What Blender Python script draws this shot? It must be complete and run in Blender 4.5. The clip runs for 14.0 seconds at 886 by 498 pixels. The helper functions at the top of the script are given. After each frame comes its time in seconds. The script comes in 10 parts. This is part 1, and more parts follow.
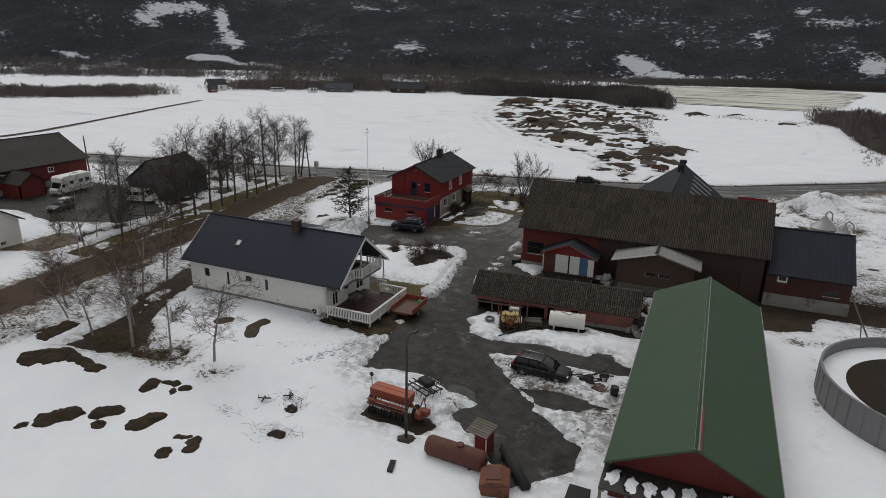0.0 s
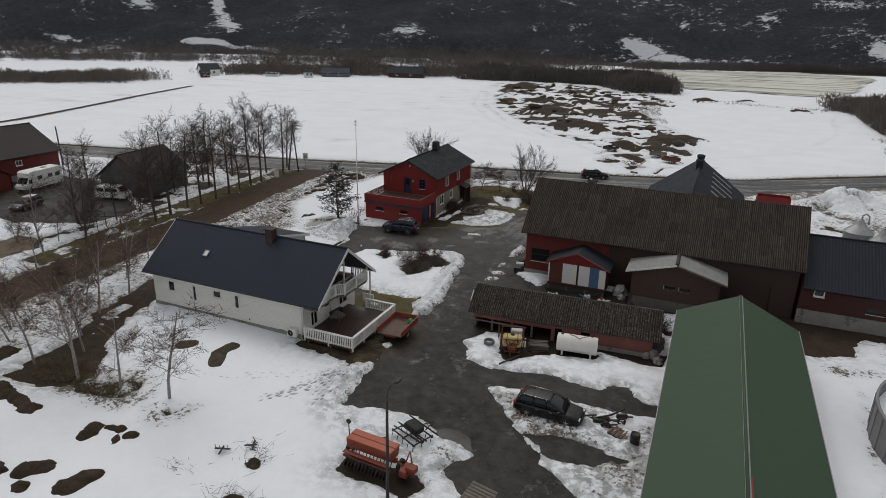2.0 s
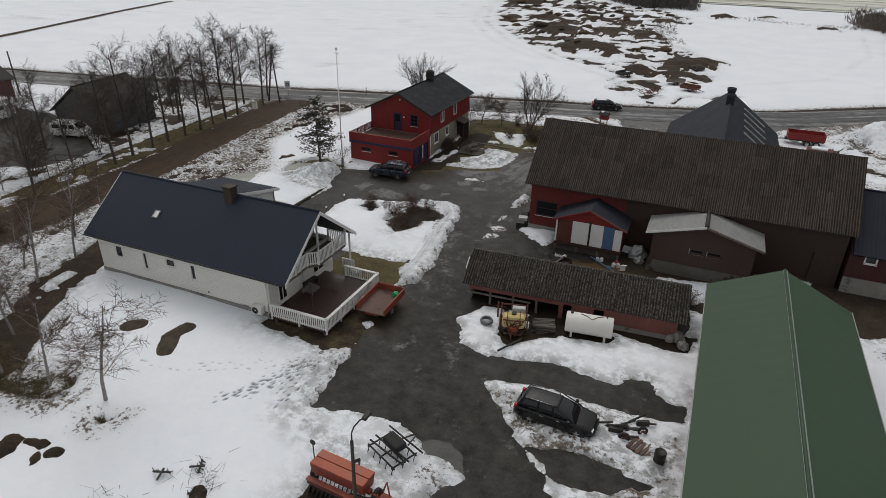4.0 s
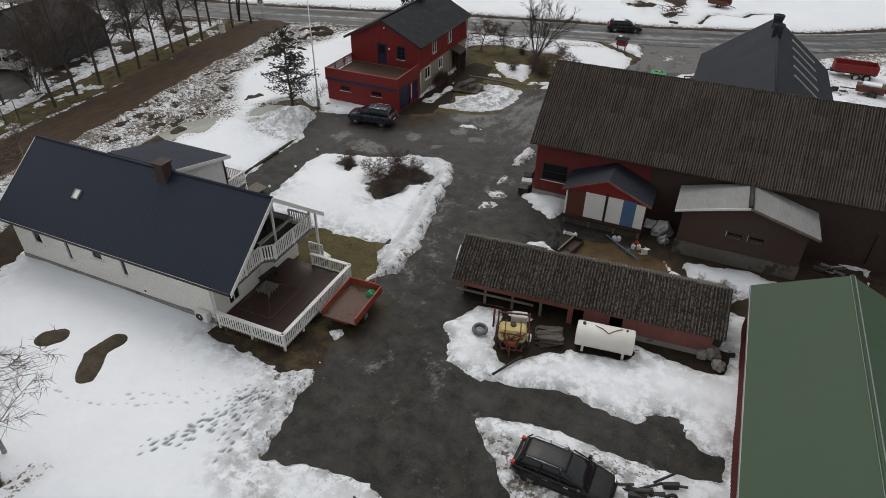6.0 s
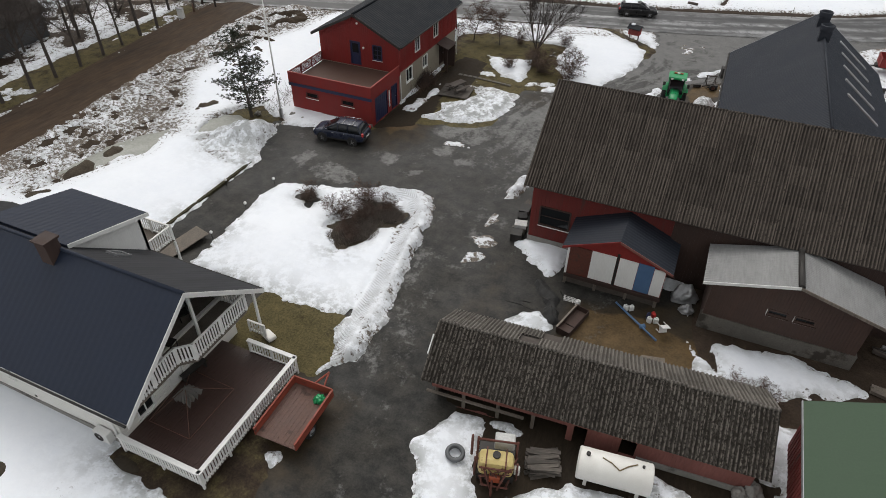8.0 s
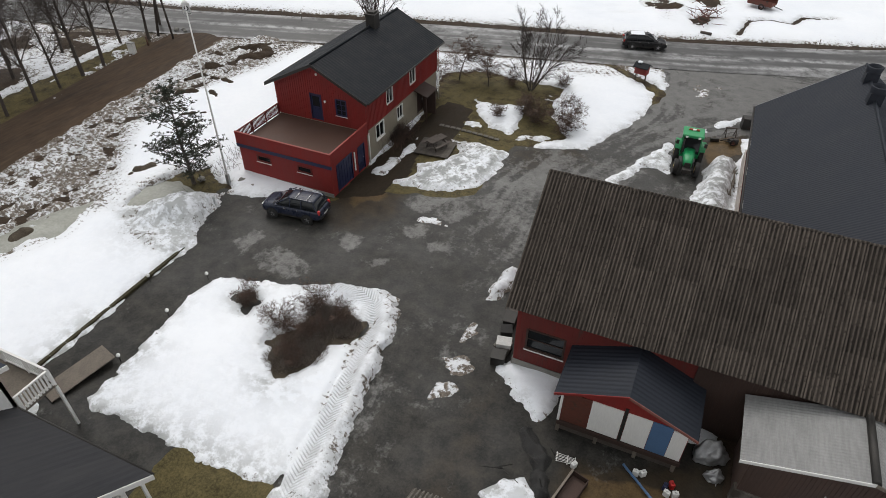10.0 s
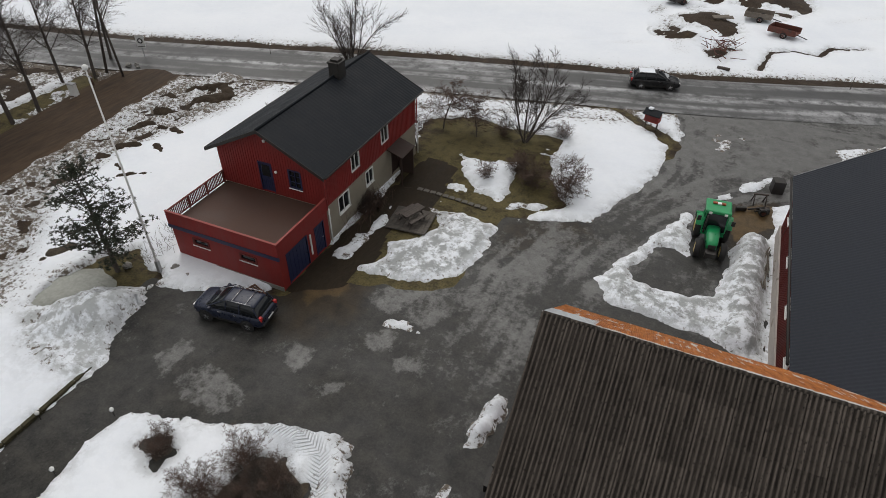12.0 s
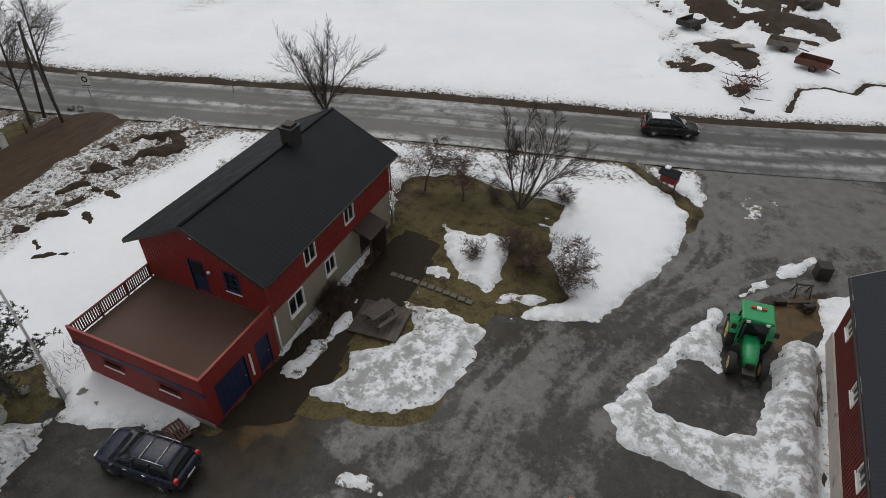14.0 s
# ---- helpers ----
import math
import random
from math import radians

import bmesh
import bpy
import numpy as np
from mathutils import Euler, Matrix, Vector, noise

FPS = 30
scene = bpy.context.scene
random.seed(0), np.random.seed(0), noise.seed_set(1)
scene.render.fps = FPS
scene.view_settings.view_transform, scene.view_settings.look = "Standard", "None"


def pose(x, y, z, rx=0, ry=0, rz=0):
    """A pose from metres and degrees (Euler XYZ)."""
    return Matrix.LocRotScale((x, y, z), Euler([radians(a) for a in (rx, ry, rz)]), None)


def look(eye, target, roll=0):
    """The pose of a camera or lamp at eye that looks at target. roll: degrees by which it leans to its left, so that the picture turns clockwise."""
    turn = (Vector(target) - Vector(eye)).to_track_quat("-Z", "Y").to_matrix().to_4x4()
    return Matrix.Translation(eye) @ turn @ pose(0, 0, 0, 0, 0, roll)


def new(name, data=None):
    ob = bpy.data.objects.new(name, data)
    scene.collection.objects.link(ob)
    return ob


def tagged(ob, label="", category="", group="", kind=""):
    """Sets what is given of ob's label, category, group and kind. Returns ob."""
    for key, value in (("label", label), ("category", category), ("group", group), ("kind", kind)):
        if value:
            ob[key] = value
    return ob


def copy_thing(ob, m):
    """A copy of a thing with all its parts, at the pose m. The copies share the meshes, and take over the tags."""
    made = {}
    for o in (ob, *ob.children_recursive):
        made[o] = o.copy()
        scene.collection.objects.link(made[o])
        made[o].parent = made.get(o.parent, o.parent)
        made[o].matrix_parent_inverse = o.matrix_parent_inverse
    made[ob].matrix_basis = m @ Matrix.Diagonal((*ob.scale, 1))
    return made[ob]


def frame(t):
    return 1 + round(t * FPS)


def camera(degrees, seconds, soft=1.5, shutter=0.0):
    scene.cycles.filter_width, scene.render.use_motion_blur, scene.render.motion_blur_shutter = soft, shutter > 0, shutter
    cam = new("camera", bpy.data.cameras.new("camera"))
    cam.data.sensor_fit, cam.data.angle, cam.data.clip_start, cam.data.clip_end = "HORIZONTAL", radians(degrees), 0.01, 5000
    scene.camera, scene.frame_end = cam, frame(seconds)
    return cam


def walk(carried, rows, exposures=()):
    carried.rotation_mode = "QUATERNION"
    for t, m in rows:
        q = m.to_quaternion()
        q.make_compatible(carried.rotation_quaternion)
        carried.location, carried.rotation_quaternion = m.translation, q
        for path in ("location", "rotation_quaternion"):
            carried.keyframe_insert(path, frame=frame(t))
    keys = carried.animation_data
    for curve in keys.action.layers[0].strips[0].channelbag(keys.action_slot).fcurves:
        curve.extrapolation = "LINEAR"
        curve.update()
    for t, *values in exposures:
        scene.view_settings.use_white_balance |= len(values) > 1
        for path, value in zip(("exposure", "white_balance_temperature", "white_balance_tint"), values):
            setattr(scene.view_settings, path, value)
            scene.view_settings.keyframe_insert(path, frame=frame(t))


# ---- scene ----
cam = camera(70.9, 14.0, soft=0.75)
METRES, EYE, TILT, LEAN, TURN = 66.5, 24.15, 0.0, 0.0, 23.2
ROWS = [
    (0.0, 0.0, 0.0, 0.0, 0.34, -18.25, -1.03),
    (0.5, 0.0021, 0.0259, 0.0005, 0.36, -19.37, -1.03),
    (1.0, 0.0043, 0.0538, 0.0009, 0.38, -19.45, -1.02),
    (1.5, 0.0063, 0.0803, 0.0008, 0.39, -19.49, -1.01),
    (2.0, 0.0088, 0.1103, 0.0005, 0.4, -19.66, -0.99),
    (2.5, 0.0109, 0.1396, 0.0, 0.4, -20.8, -1.0),
    (3.0, 0.0137, 0.1731, -0.0002, 0.42, -22.92, -0.97),
    (3.5, 0.0168, 0.2047, 0.0002, 0.46, -24.9, -0.94),
    (6.0, 0.034, 0.3852, 0.007, 0.63, -35.28, -0.75),
    (6.5, 0.0392, 0.4222, 0.0085, 0.71, -37.26, -0.69),
    (7.0, 0.0449, 0.4629, 0.0101, 0.75, -38.83, -0.68),
    (7.5, 0.051, 0.5003, 0.0118, 0.79, -38.85, -0.61),
    (8.0, 0.0577, 0.5414, 0.0137, 0.83, -38.91, -0.58),
    (8.5, 0.064, 0.5792, 0.0151, 0.87, -38.95, -0.54),
    (9.0, 0.0715, 0.6203, 0.0164, 0.92, -39.01, -0.49),
    (11.5, 0.1032, 0.8076, 0.015, 1.0, -38.84, -0.29),
    (12.0, 0.1081, 0.846, 0.014, 1.01, -38.8, -0.27),
    (12.5, 0.1124, 0.8812, 0.0134, 1.0, -38.78, -0.25),
    (13.0, 0.1176, 0.9189, 0.0133, 1.04, -38.79, -0.21),
    (13.5, 0.122, 0.9537, 0.0131, 1.05, -38.82, -0.2),
    (14.0, 0.1266, 0.9909, 0.0131, 1.03, -38.86, -0.15),
]
walk(cam, [(t, pose(0, 0, EYE, TILT, LEAN, TURN) @ pose(METRES * x, METRES * y, METRES * z, 90 + pitch, roll, yaw)) for t, x, y, z, yaw, pitch, roll in ROWS],
     [(0.0, -0.42), (3.0, -0.29), (6.5, 0.02), (9.0, 0.38), (11.5, 0.09), (14.0, -0.16)])

# ---- world, sun and light ----
world = bpy.data.worlds.new("overcast_sky")
scene.world = world
world.use_nodes = True
_n, _l = world.node_tree.nodes, world.node_tree.links
_n.clear()
sky = _n.new("ShaderNodeTexSky")
sky.sky_type, sky.sun_disc = "NISHITA", False
sky.sun_elevation, sky.sun_rotation = radians(55), radians(-38)
sky.air_density, sky.dust_density, sky.ozone_density = 1.0, 6.0, 1.0
grey = _n.new("ShaderNodeHueSaturation")
grey.inputs["Saturation"].default_value = 0.30
back = _n.new("ShaderNodeBackground")
back.inputs[1].default_value = 0.12
wout = _n.new("ShaderNodeOutputWorld")
cloud = _n.new("ShaderNodeMix")
cloud.data_type = "RGBA"
cloud.inputs[0].default_value = 0.62
cloud.inputs[7].default_value = (6.6, 6.6, 6.55, 1)
_l.new(sky.outputs[0], grey.inputs["Color"])
_l.new(grey.outputs[0], cloud.inputs[6])
_l.new(cloud.outputs[2], back.inputs[0])
_l.new(back.outputs[0], wout.inputs[0])
sun_data = bpy.data.lights.new("sun", "SUN")
sun_data.energy, sun_data.angle, sun_data.color = 0.62, radians(50), (1.0, 0.97, 0.93)
sun_lamp = new("sun", sun_data)
sun_lamp.matrix_world = look((-36, 46, 84), (0, 0, 0))


# ---- noise on arrays ----
_table = np.random.RandomState(7).rand(256, 256)


def value_noise(x, y, cell, seed=0):
    """Smooth noise, 0 to 1, with cells of that many metres."""
    x, y = np.asarray(x, float) / cell + seed * 17.31, np.asarray(y, float) / cell + seed * 5.77
    i, j = np.floor(x).astype(int), np.floor(y).astype(int)
    u, v = x - i, y - j
    u, v = u * u * (3 - 2 * u), v * v * (3 - 2 * v)
    a, b = _table[i & 255, j & 255], _table[(i + 1) & 255, j & 255]
    c, d = _table[i & 255, (j + 1) & 255], _table[(i + 1) & 255, (j + 1) & 255]
    return (a * (1 - u) + b * u) * (1 - v) + (c * (1 - u) + d * u) * v


def fbm(x, y, cell, octaves=4, seed=0):
    total, weight, s = 0.0, 0.0, 1.0
    for k in range(octaves):
        total = total + s * value_noise(x, y, cell / 2 ** k, seed + k)
        weight += s
        s *= 0.55
    return total / weight - 0.5


def poly_distance(x, y, pts):
    """Signed distance to a polygon, positive inside."""
    d = np.full(x.shape, 1e9)
    inside = np.zeros(x.shape, bool)
    for (ax, ay), (bx, by) in zip(pts, pts[1:] + pts[:1]):
        ex, ey = bx - ax, by - ay
        t = np.clip(((x - ax) * ex + (y - ay) * ey) / (ex * ex + ey * ey + 1e-9), 0, 1)
        d = np.minimum(d, (x - ax - t * ex) ** 2 + (y - ay - t * ey) ** 2)
        crosses = ((ay > y) != (by > y)) & (x < (bx - ax) * (y - ay) / (by - ay + 1e-12) + ax)
        inside ^= crosses
    d = np.sqrt(d)
    return np.where(inside, d, -d)


def line_distance(x, y, pts):
    d = np.full(x.shape, 1e9)
    for (ax, ay), (bx, by) in zip(pts, pts[1:]):
        ex, ey = bx - ax, by - ay
        t = np.clip(((x - ax) * ex + (y - ay) * ey) / (ex * ex + ey * ey + 1e-9), 0, 1)
        d = np.minimum(d, np.hypot(x - ax - t * ex, y - ay - t * ey))
    return d


# ---- materials ----
def material(name, build):
    m = bpy.data.materials.new(name)
    m.use_nodes = True
    nt = m.node_tree
    build(nt, nt.nodes["Principled BSDF"])
    return m


def node(nt, kind, **values):
    n = nt.nodes.new(kind)
    for key, value in values.items():
        n.inputs[key].default_value = value
    return n


def noise_tex(nt, scale, detail=4.0, rough=0.6, stretch=(1, 1, 1), use="Object"):
    co = nt.nodes.new("ShaderNodeTexCoord")
    mp = nt.nodes.new("ShaderNodeMapping")
    mp.inputs["Scale"].default_value = stretch
    nz = nt.nodes.new("ShaderNodeTexNoise")
    nz.inputs["Scale"].default_value, nz.inputs["Detail"].default_value, nz.inputs["Roughness"].default_value = scale, detail, rough
    nt.links.new(co.outputs[use], mp.inputs["Vector"])
    nt.links.new(mp.outputs[0], nz.inputs["Vector"])
    return nz.outputs["Fac"]


def ramp(nt, fac, *stops):
    r = nt.nodes.new("ShaderNodeValToRGB")
    e = r.color_ramp.elements
    while len(e) < len(stops):
        e.new(0.5)
    for el, (p, c) in zip(e, stops):
        el.position = p
        el.color = (*c, 1) if isinstance(c, tuple) else (c, c, c, 1)
    nt.links.new(fac, r.inputs[0])
    return r.outputs["Color"]


def mix(nt, fac, a, b, mode="MIX"):
    m = nt.nodes.new("ShaderNodeMix")
    m.data_type, m.blend_type = "RGBA", mode
    for sock, v in ((m.inputs[0], fac), (m.inputs[6], a), (m.inputs[7], b)):
        if isinstance(v, (int, float)):
            sock.default_value = v
        elif isinstance(v, tuple):
            sock.default_value = (*v, 1)
        else:
            nt.links.new(v, sock)
    return m.outputs[2]


def bump(nt, bsdf, height, strength=0.4, dist=0.02):
    b = nt.nodes.new("ShaderNodeBump")
    b.inputs["Strength"].default_value, b.inputs["Distance"].default_value = strength, dist
    nt.links.new(height, b.inputs["Height"])
    nt.links.new(b.outputs[0], bsdf.inputs["Normal"])


def surface(name, dark, light, scale=3.0, rough=(0.6, 0.85), metal=0.0, grain=25.0, stretch=(1, 1, 1), strength=0.25, dist=0.01,
            random_tone=0.0, spots=None, specular=0.5):
    """A two-scale weathered surface: stains at `scale`, fine grain at `grain`; spots: (colour, scale, threshold)."""
    def build(nt, b):
        big = noise_tex(nt, scale, 5, 0.6, stretch)
        fine = noise_tex(nt, grain, 4, 0.7, stretch)
        both = mix(nt, 0.45, big, fine)
        col = ramp(nt, both, (0.3, dark), (0.7, light))
        if random_tone:
            info = nt.nodes.new("ShaderNodeObjectInfo")
            tone = ramp(nt, info.outputs["Random"], (0.0, 1 - random_tone), (1.0, 1.0))
            col = mix(nt, 1.0, col, tone, "MULTIPLY")
        if spots:
            c, s, th = spots
            f = ramp(nt, noise_tex(nt, s, 6, 0.65, stretch), (th, 0.0), (th + 0.08, 1.0))
            col = mix(nt, f, col, c)
        nt.links.new(col, b.inputs["Base Color"])
        nt.links.new(ramp(nt, big, (0.3, rough[0]), (0.7, rough[1])), b.inputs["Roughness"])
        b.inputs["Metallic"].default_value = metal
        b.inputs["Specular IOR Level"].default_value = specular
        bump(nt, b, fine, strength, dist)
    return material(name, build)


def snow_build(nt, b):
    at = nt.nodes.new("ShaderNodeAttribute")
    at.attribute_name = "dirt"
    fine = noise_tex(nt, 2.6, 9, 0.78)
    big = noise_tex(nt, 0.13, 5, 0.6)
    col = ramp(nt, mix(nt, 0.6, fine, big), (0.28, (0.735, 0.77, 0.825)), (0.58, (0.82, 0.845, 0.88)))
    fleck = ramp(nt, noise_tex(nt, 3.4, 8, 0.72), (0.36, 0.0), (0.64, 1.0))
    amount = ramp(nt, mix(nt, 0.5, fleck, at.outputs["Color"]), (0.515, 0.0), (0.63, 1.0))
    dirty = ramp(nt, noise_tex(nt, 6, 8, 0.8), (0.34, (0.040, 0.031, 0.023)), (0.70, (0.24, 0.205, 0.170)))
    film = mix(nt, ramp(nt, at.outputs["Color"], (0.0, 0.0), (1.0, 0.30)), col, (0.29, 0.27, 0.245))
    # ploughed snow: grey, coarse and half melted
    crust = nt.nodes.new("ShaderNodeAttribute")
    crust.attribute_name = "crust"
    coarse = noise_tex(nt, 1.5, 7, 0.70)
    melt = mix(nt, 1.0, ramp(nt, coarse, (0.45, 0.95), (0.57, 0.0)), crust.outputs["Color"], "MULTIPLY")
    film = mix(nt, melt, film, (0.31, 0.32, 0.315))
    # boot prints and packed tracks are tinted grey-blue
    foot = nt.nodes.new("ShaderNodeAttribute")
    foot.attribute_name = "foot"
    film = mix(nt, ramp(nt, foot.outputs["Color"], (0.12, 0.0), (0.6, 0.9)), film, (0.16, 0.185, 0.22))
    # wheel treads pressed into the bank: chevrons across the way
    tu, tv, tm = (nt.nodes.new("ShaderNodeAttribute") for _ in range(3))
    tu.attribute_name, tv.attribute_name, tm.attribute_name = "tread_along", "tread_across", "tread"
    side = nt.nodes.new("ShaderNodeMath")
    side.operation = "ABSOLUTE"
    nt.links.new(tv.outputs["Fac"], side.inputs[0])
    slant = nt.nodes.new("ShaderNodeMath")
    slant.operation, slant.inputs[1].default_value = "MULTIPLY_ADD", 0.8
    nt.links.new(side.outputs[0], slant.inputs[0])
    nt.links.new(tu.outputs["Fac"], slant.inputs[2])
    turn = nt.nodes.new("ShaderNodeMath")
    turn.operation, turn.inputs[1].default_value = "MULTIPLY", 2 * math.pi / 0.19
    nt.links.new(slant.outputs[0], turn.inputs[0])
    wave = nt.nodes.new("ShaderNodeMath")
    wave.operation = "SINE"
    nt.links.new(turn.outputs[0], wave.inputs[0])
    lug = nt.nodes.new("ShaderNodeMath")
    lug.operation = "MULTIPLY"
    nt.links.new(wave.outputs[0], lug.inputs[0])
    nt.links.new(tm.outputs["Fac"], lug.inputs[1])
    groove = ramp(nt, lug.outputs[0], (0.0, 0.0), (0.9, 0.5))
    col = mix(nt, groove, mix(nt, amount, film, dirty), (0.30, 0.30, 0.295))
    nt.links.new(col, b.inputs["Base Color"])
    b.inputs["Roughness"].default_value = 0.75
    b.inputs["Specular IOR Level"].default_value = 0.25
    relief = mix(nt, 0.5, mix(nt, crust.outputs["Color"], fine, coarse), noise_tex(nt, 0.9, 6, 0.7))
    bump(nt, b, mix(nt, 0.7, mix(nt, ramp(nt, crust.outputs["Color"], (0.0, 0.35), (0.35, 1.0)), (0.5, 0.5, 0.5), relief), groove, "SUBTRACT"), 0.9, 0.22)


def earth_build(nt, b):
    big, mid, fine = noise_tex(nt, 0.12, 6, 0.65), noise_tex(nt, 0.9, 6, 0.7), noise_tex(nt, 9, 6, 0.75)
    earth = ramp(nt, mix(nt, 0.5, fine, mid), (0.32, (0.014, 0.010, 0.0075)), (0.68, (0.070, 0.050, 0.035)))
    grass = ramp(nt, mix(nt, 0.4, fine, mid), (0.34, (0.028, 0.024, 0.011)), (0.66, (0.148, 0.122, 0.055)))
    at = nt.nodes.new("ShaderNodeAttribute")
    at.attribute_name = "grass"
    f = ramp(nt, mix(nt, 0.5, mid, at.outputs["Color"], "ADD"), (0.60, 0.0), (0.86, 1.0))
    nt.links.new(mix(nt, f, earth, grass), b.inputs["Base Color"])
    nt.links.new(ramp(nt, big, (0.35, 0.65), (0.6, 0.95)), b.inputs["Roughness"])
    b.inputs["Specular IOR Level"].default_value = 0.15
    bump(nt, b, mix(nt, 0.5, mid, fine), 0.7, 0.12)


def wet_gravel_build(nt, b):
    big, mid, fine = noise_tex(nt, 0.16, 6, 0.6), noise_tex(nt, 1.1, 7, 0.62), noise_tex(nt, 9, 6, 0.75)
    cloud_ = noise_tex(nt, 0.30, 4, 0.55)
    ice_at, mud_at = nt.nodes.new("ShaderNodeAttribute"), nt.nodes.new("ShaderNodeAttribute")
    ice_at.attribute_name, mud_at.attribute_name = "ice", "mud"
    grain = mix(nt, 0.45, mid, fine)
    wet = ramp(nt, grain, (0.40, (0.0085, 0.0082, 0.0074)), (0.61, (0.031, 0.0300, 0.0270)))
    dry = ramp(nt, grain, (0.40, (0.0135, 0.0125, 0.0105)), (0.61, (0.044, 0.0405, 0.0345)))
    gravel = mix(nt, ramp(nt, mix(nt, 0.45, cloud_, mid), (0.42, 0.0), (0.58, 1.0)), wet, dry)
    wet_at = nt.nodes.new("ShaderNodeAttribute")
    wet_at.attribute_name = "wet"
    # northern gravel blends to a paler slush tone that also carries painted sky sheen
    slush = ramp(nt, grain, (0.36, (0.026, 0.0255, 0.0240)), (0.64, (0.088, 0.087, 0.083)))
    gravel = mix(nt, mix(nt, 0.45, (0.0, 0.0, 0.0), wet_at.outputs["Color"]), gravel, slush)
    brown = ramp(nt, grain, (0.34, (0.014, 0.0105, 0.0065)), (0.66, (0.050, 0.037, 0.022)))
    ochre = ramp(nt, grain, (0.34, (0.040, 0.026, 0.011)), (0.66, (0.132, 0.086, 0.038)))
    brown = mix(nt, ramp(nt, mud_at.outputs["Color"], (0.88, 0.0), (0.98, 1.0)), brown, ochre)
    ground_ = mix(nt, ramp(nt, mix(nt, 0.6, mid, mud_at.outputs["Color"]), (0.34, 0.0), (0.62, 1.0)), gravel, brown)
    ice = ramp(nt, grain, (0.34, (0.060, 0.058, 0.054)), (0.64, (0.165, 0.163, 0.157)))
    broken = ramp(nt, mix(nt, 0.35, noise_tex(nt, 0.8, 9, 0.72, (0.75, 0.55, 1)), noise_tex(nt, 3.2, 6, 0.7)), (0.34, 0.0), (0.66, 1.0))
    streak = ramp(nt, mix(nt, 0.5, broken, ice_at.outputs["Color"]), (0.38, 0.0), (0.56, 0.80))
    nt.links.new(mix(nt, streak, ground_, ice), b.inputs["Base Color"])
    shine = mix(nt, wet_at.outputs["Color"], ramp(nt, mix(nt, 0.5, big, cloud_), (0.40, 0.42), (0.58, 0.68)), ramp(nt, mix(nt, 0.5, mid, cloud_), (0.42, 0.40), (0.58, 0.60)))
    nt.links.new(mix(nt, streak, shine, (0.45, 0.45, 0.45)), b.inputs["Roughness"])
    gloss = mix(nt, 1.0, ramp(nt, streak, (0.0, 0.20), (0.85, 0.40)), mix(nt, 0.08, (0.0, 0.0, 0.0), wet_at.outputs["Color"]), "ADD")
    nt.links.new(gloss, b.inputs["Specular IOR Level"])
    bump(nt, b, mix(nt, 0.35, grain, broken), 0.5, 0.05)


def asphalt_build(nt, b):
    big, mid, fine = noise_tex(nt, 0.1, 6, 0.6), noise_tex(nt, 0.7, 7, 0.7), noise_tex(nt, 20, 5, 0.8)
    at = nt.nodes.new("ShaderNodeAttribute")
    at.attribute_name = "ice"
    tar = ramp(nt, mix(nt, 0.5, mid, fine), (0.3, (0.028, 0.028, 0.028)), (0.7, (0.070, 0.069, 0.067)))
    slush = ramp(nt, fine, (0.3, (0.20, 0.20, 0.198)), (0.7, (0.52, 0.525, 0.53)))
    f = mix(nt, 1.0, at.outputs["Color"], ramp(nt, mid, (0.38, 0.0), (0.56, 1.0)), "MULTIPLY")
    nt.links.new(mix(nt, f, tar, slush), b.inputs["Base Color"])
    nt.links.new(ramp(nt, big, (0.35, 0.28), (0.65, 0.48)), b.inputs["Roughness"])
    b.inputs["Specular IOR Level"].default_value = 0.45
    bump(nt, b, fine, 0.2, 0.01)


def forest_build(nt, b):
    # distance haze put into the colour: forest tones lifted and bluish
    col = ramp(nt, mix(nt, 0.6, noise_tex(nt, 0.02, 8, 0.75), noise_tex(nt, 0.35, 7, 0.8)), (0.34, (0.017, 0.0195, 0.0265)), (0.66, (0.066, 0.071, 0.084)))
    at = nt.nodes.new("ShaderNodeAttribute")
    at.attribute_name = "snow"
    fleck = noise_tex(nt, 0.17, 9, 0.82, (1, 1, 1.6))
    zone = ramp(nt, noise_tex(nt, 0.010, 6, 0.7), (0.42, 0.0), (0.66, 0.15))
    amount = mix(nt, 1.0, zone, mix(nt, 0.38, (0.0, 0.0, 0.0), at.outputs["Color"]), "ADD")
    f = ramp(nt, mix(nt, 1.0, fleck, amount, "ADD"), (0.69, 0.0), (0.73, 1.0))
    nt.links.new(mix(nt, f, col, (0.72, 0.75, 0.80)), b.inputs["Base Color"])
    b.inputs["Roughness"].default_value = 0.95
    b.inputs["Specular IOR Level"].default_value = 0.1
    bump(nt, b, noise_tex(nt, 0.3, 6, 0.8), 1.0, 3.0)


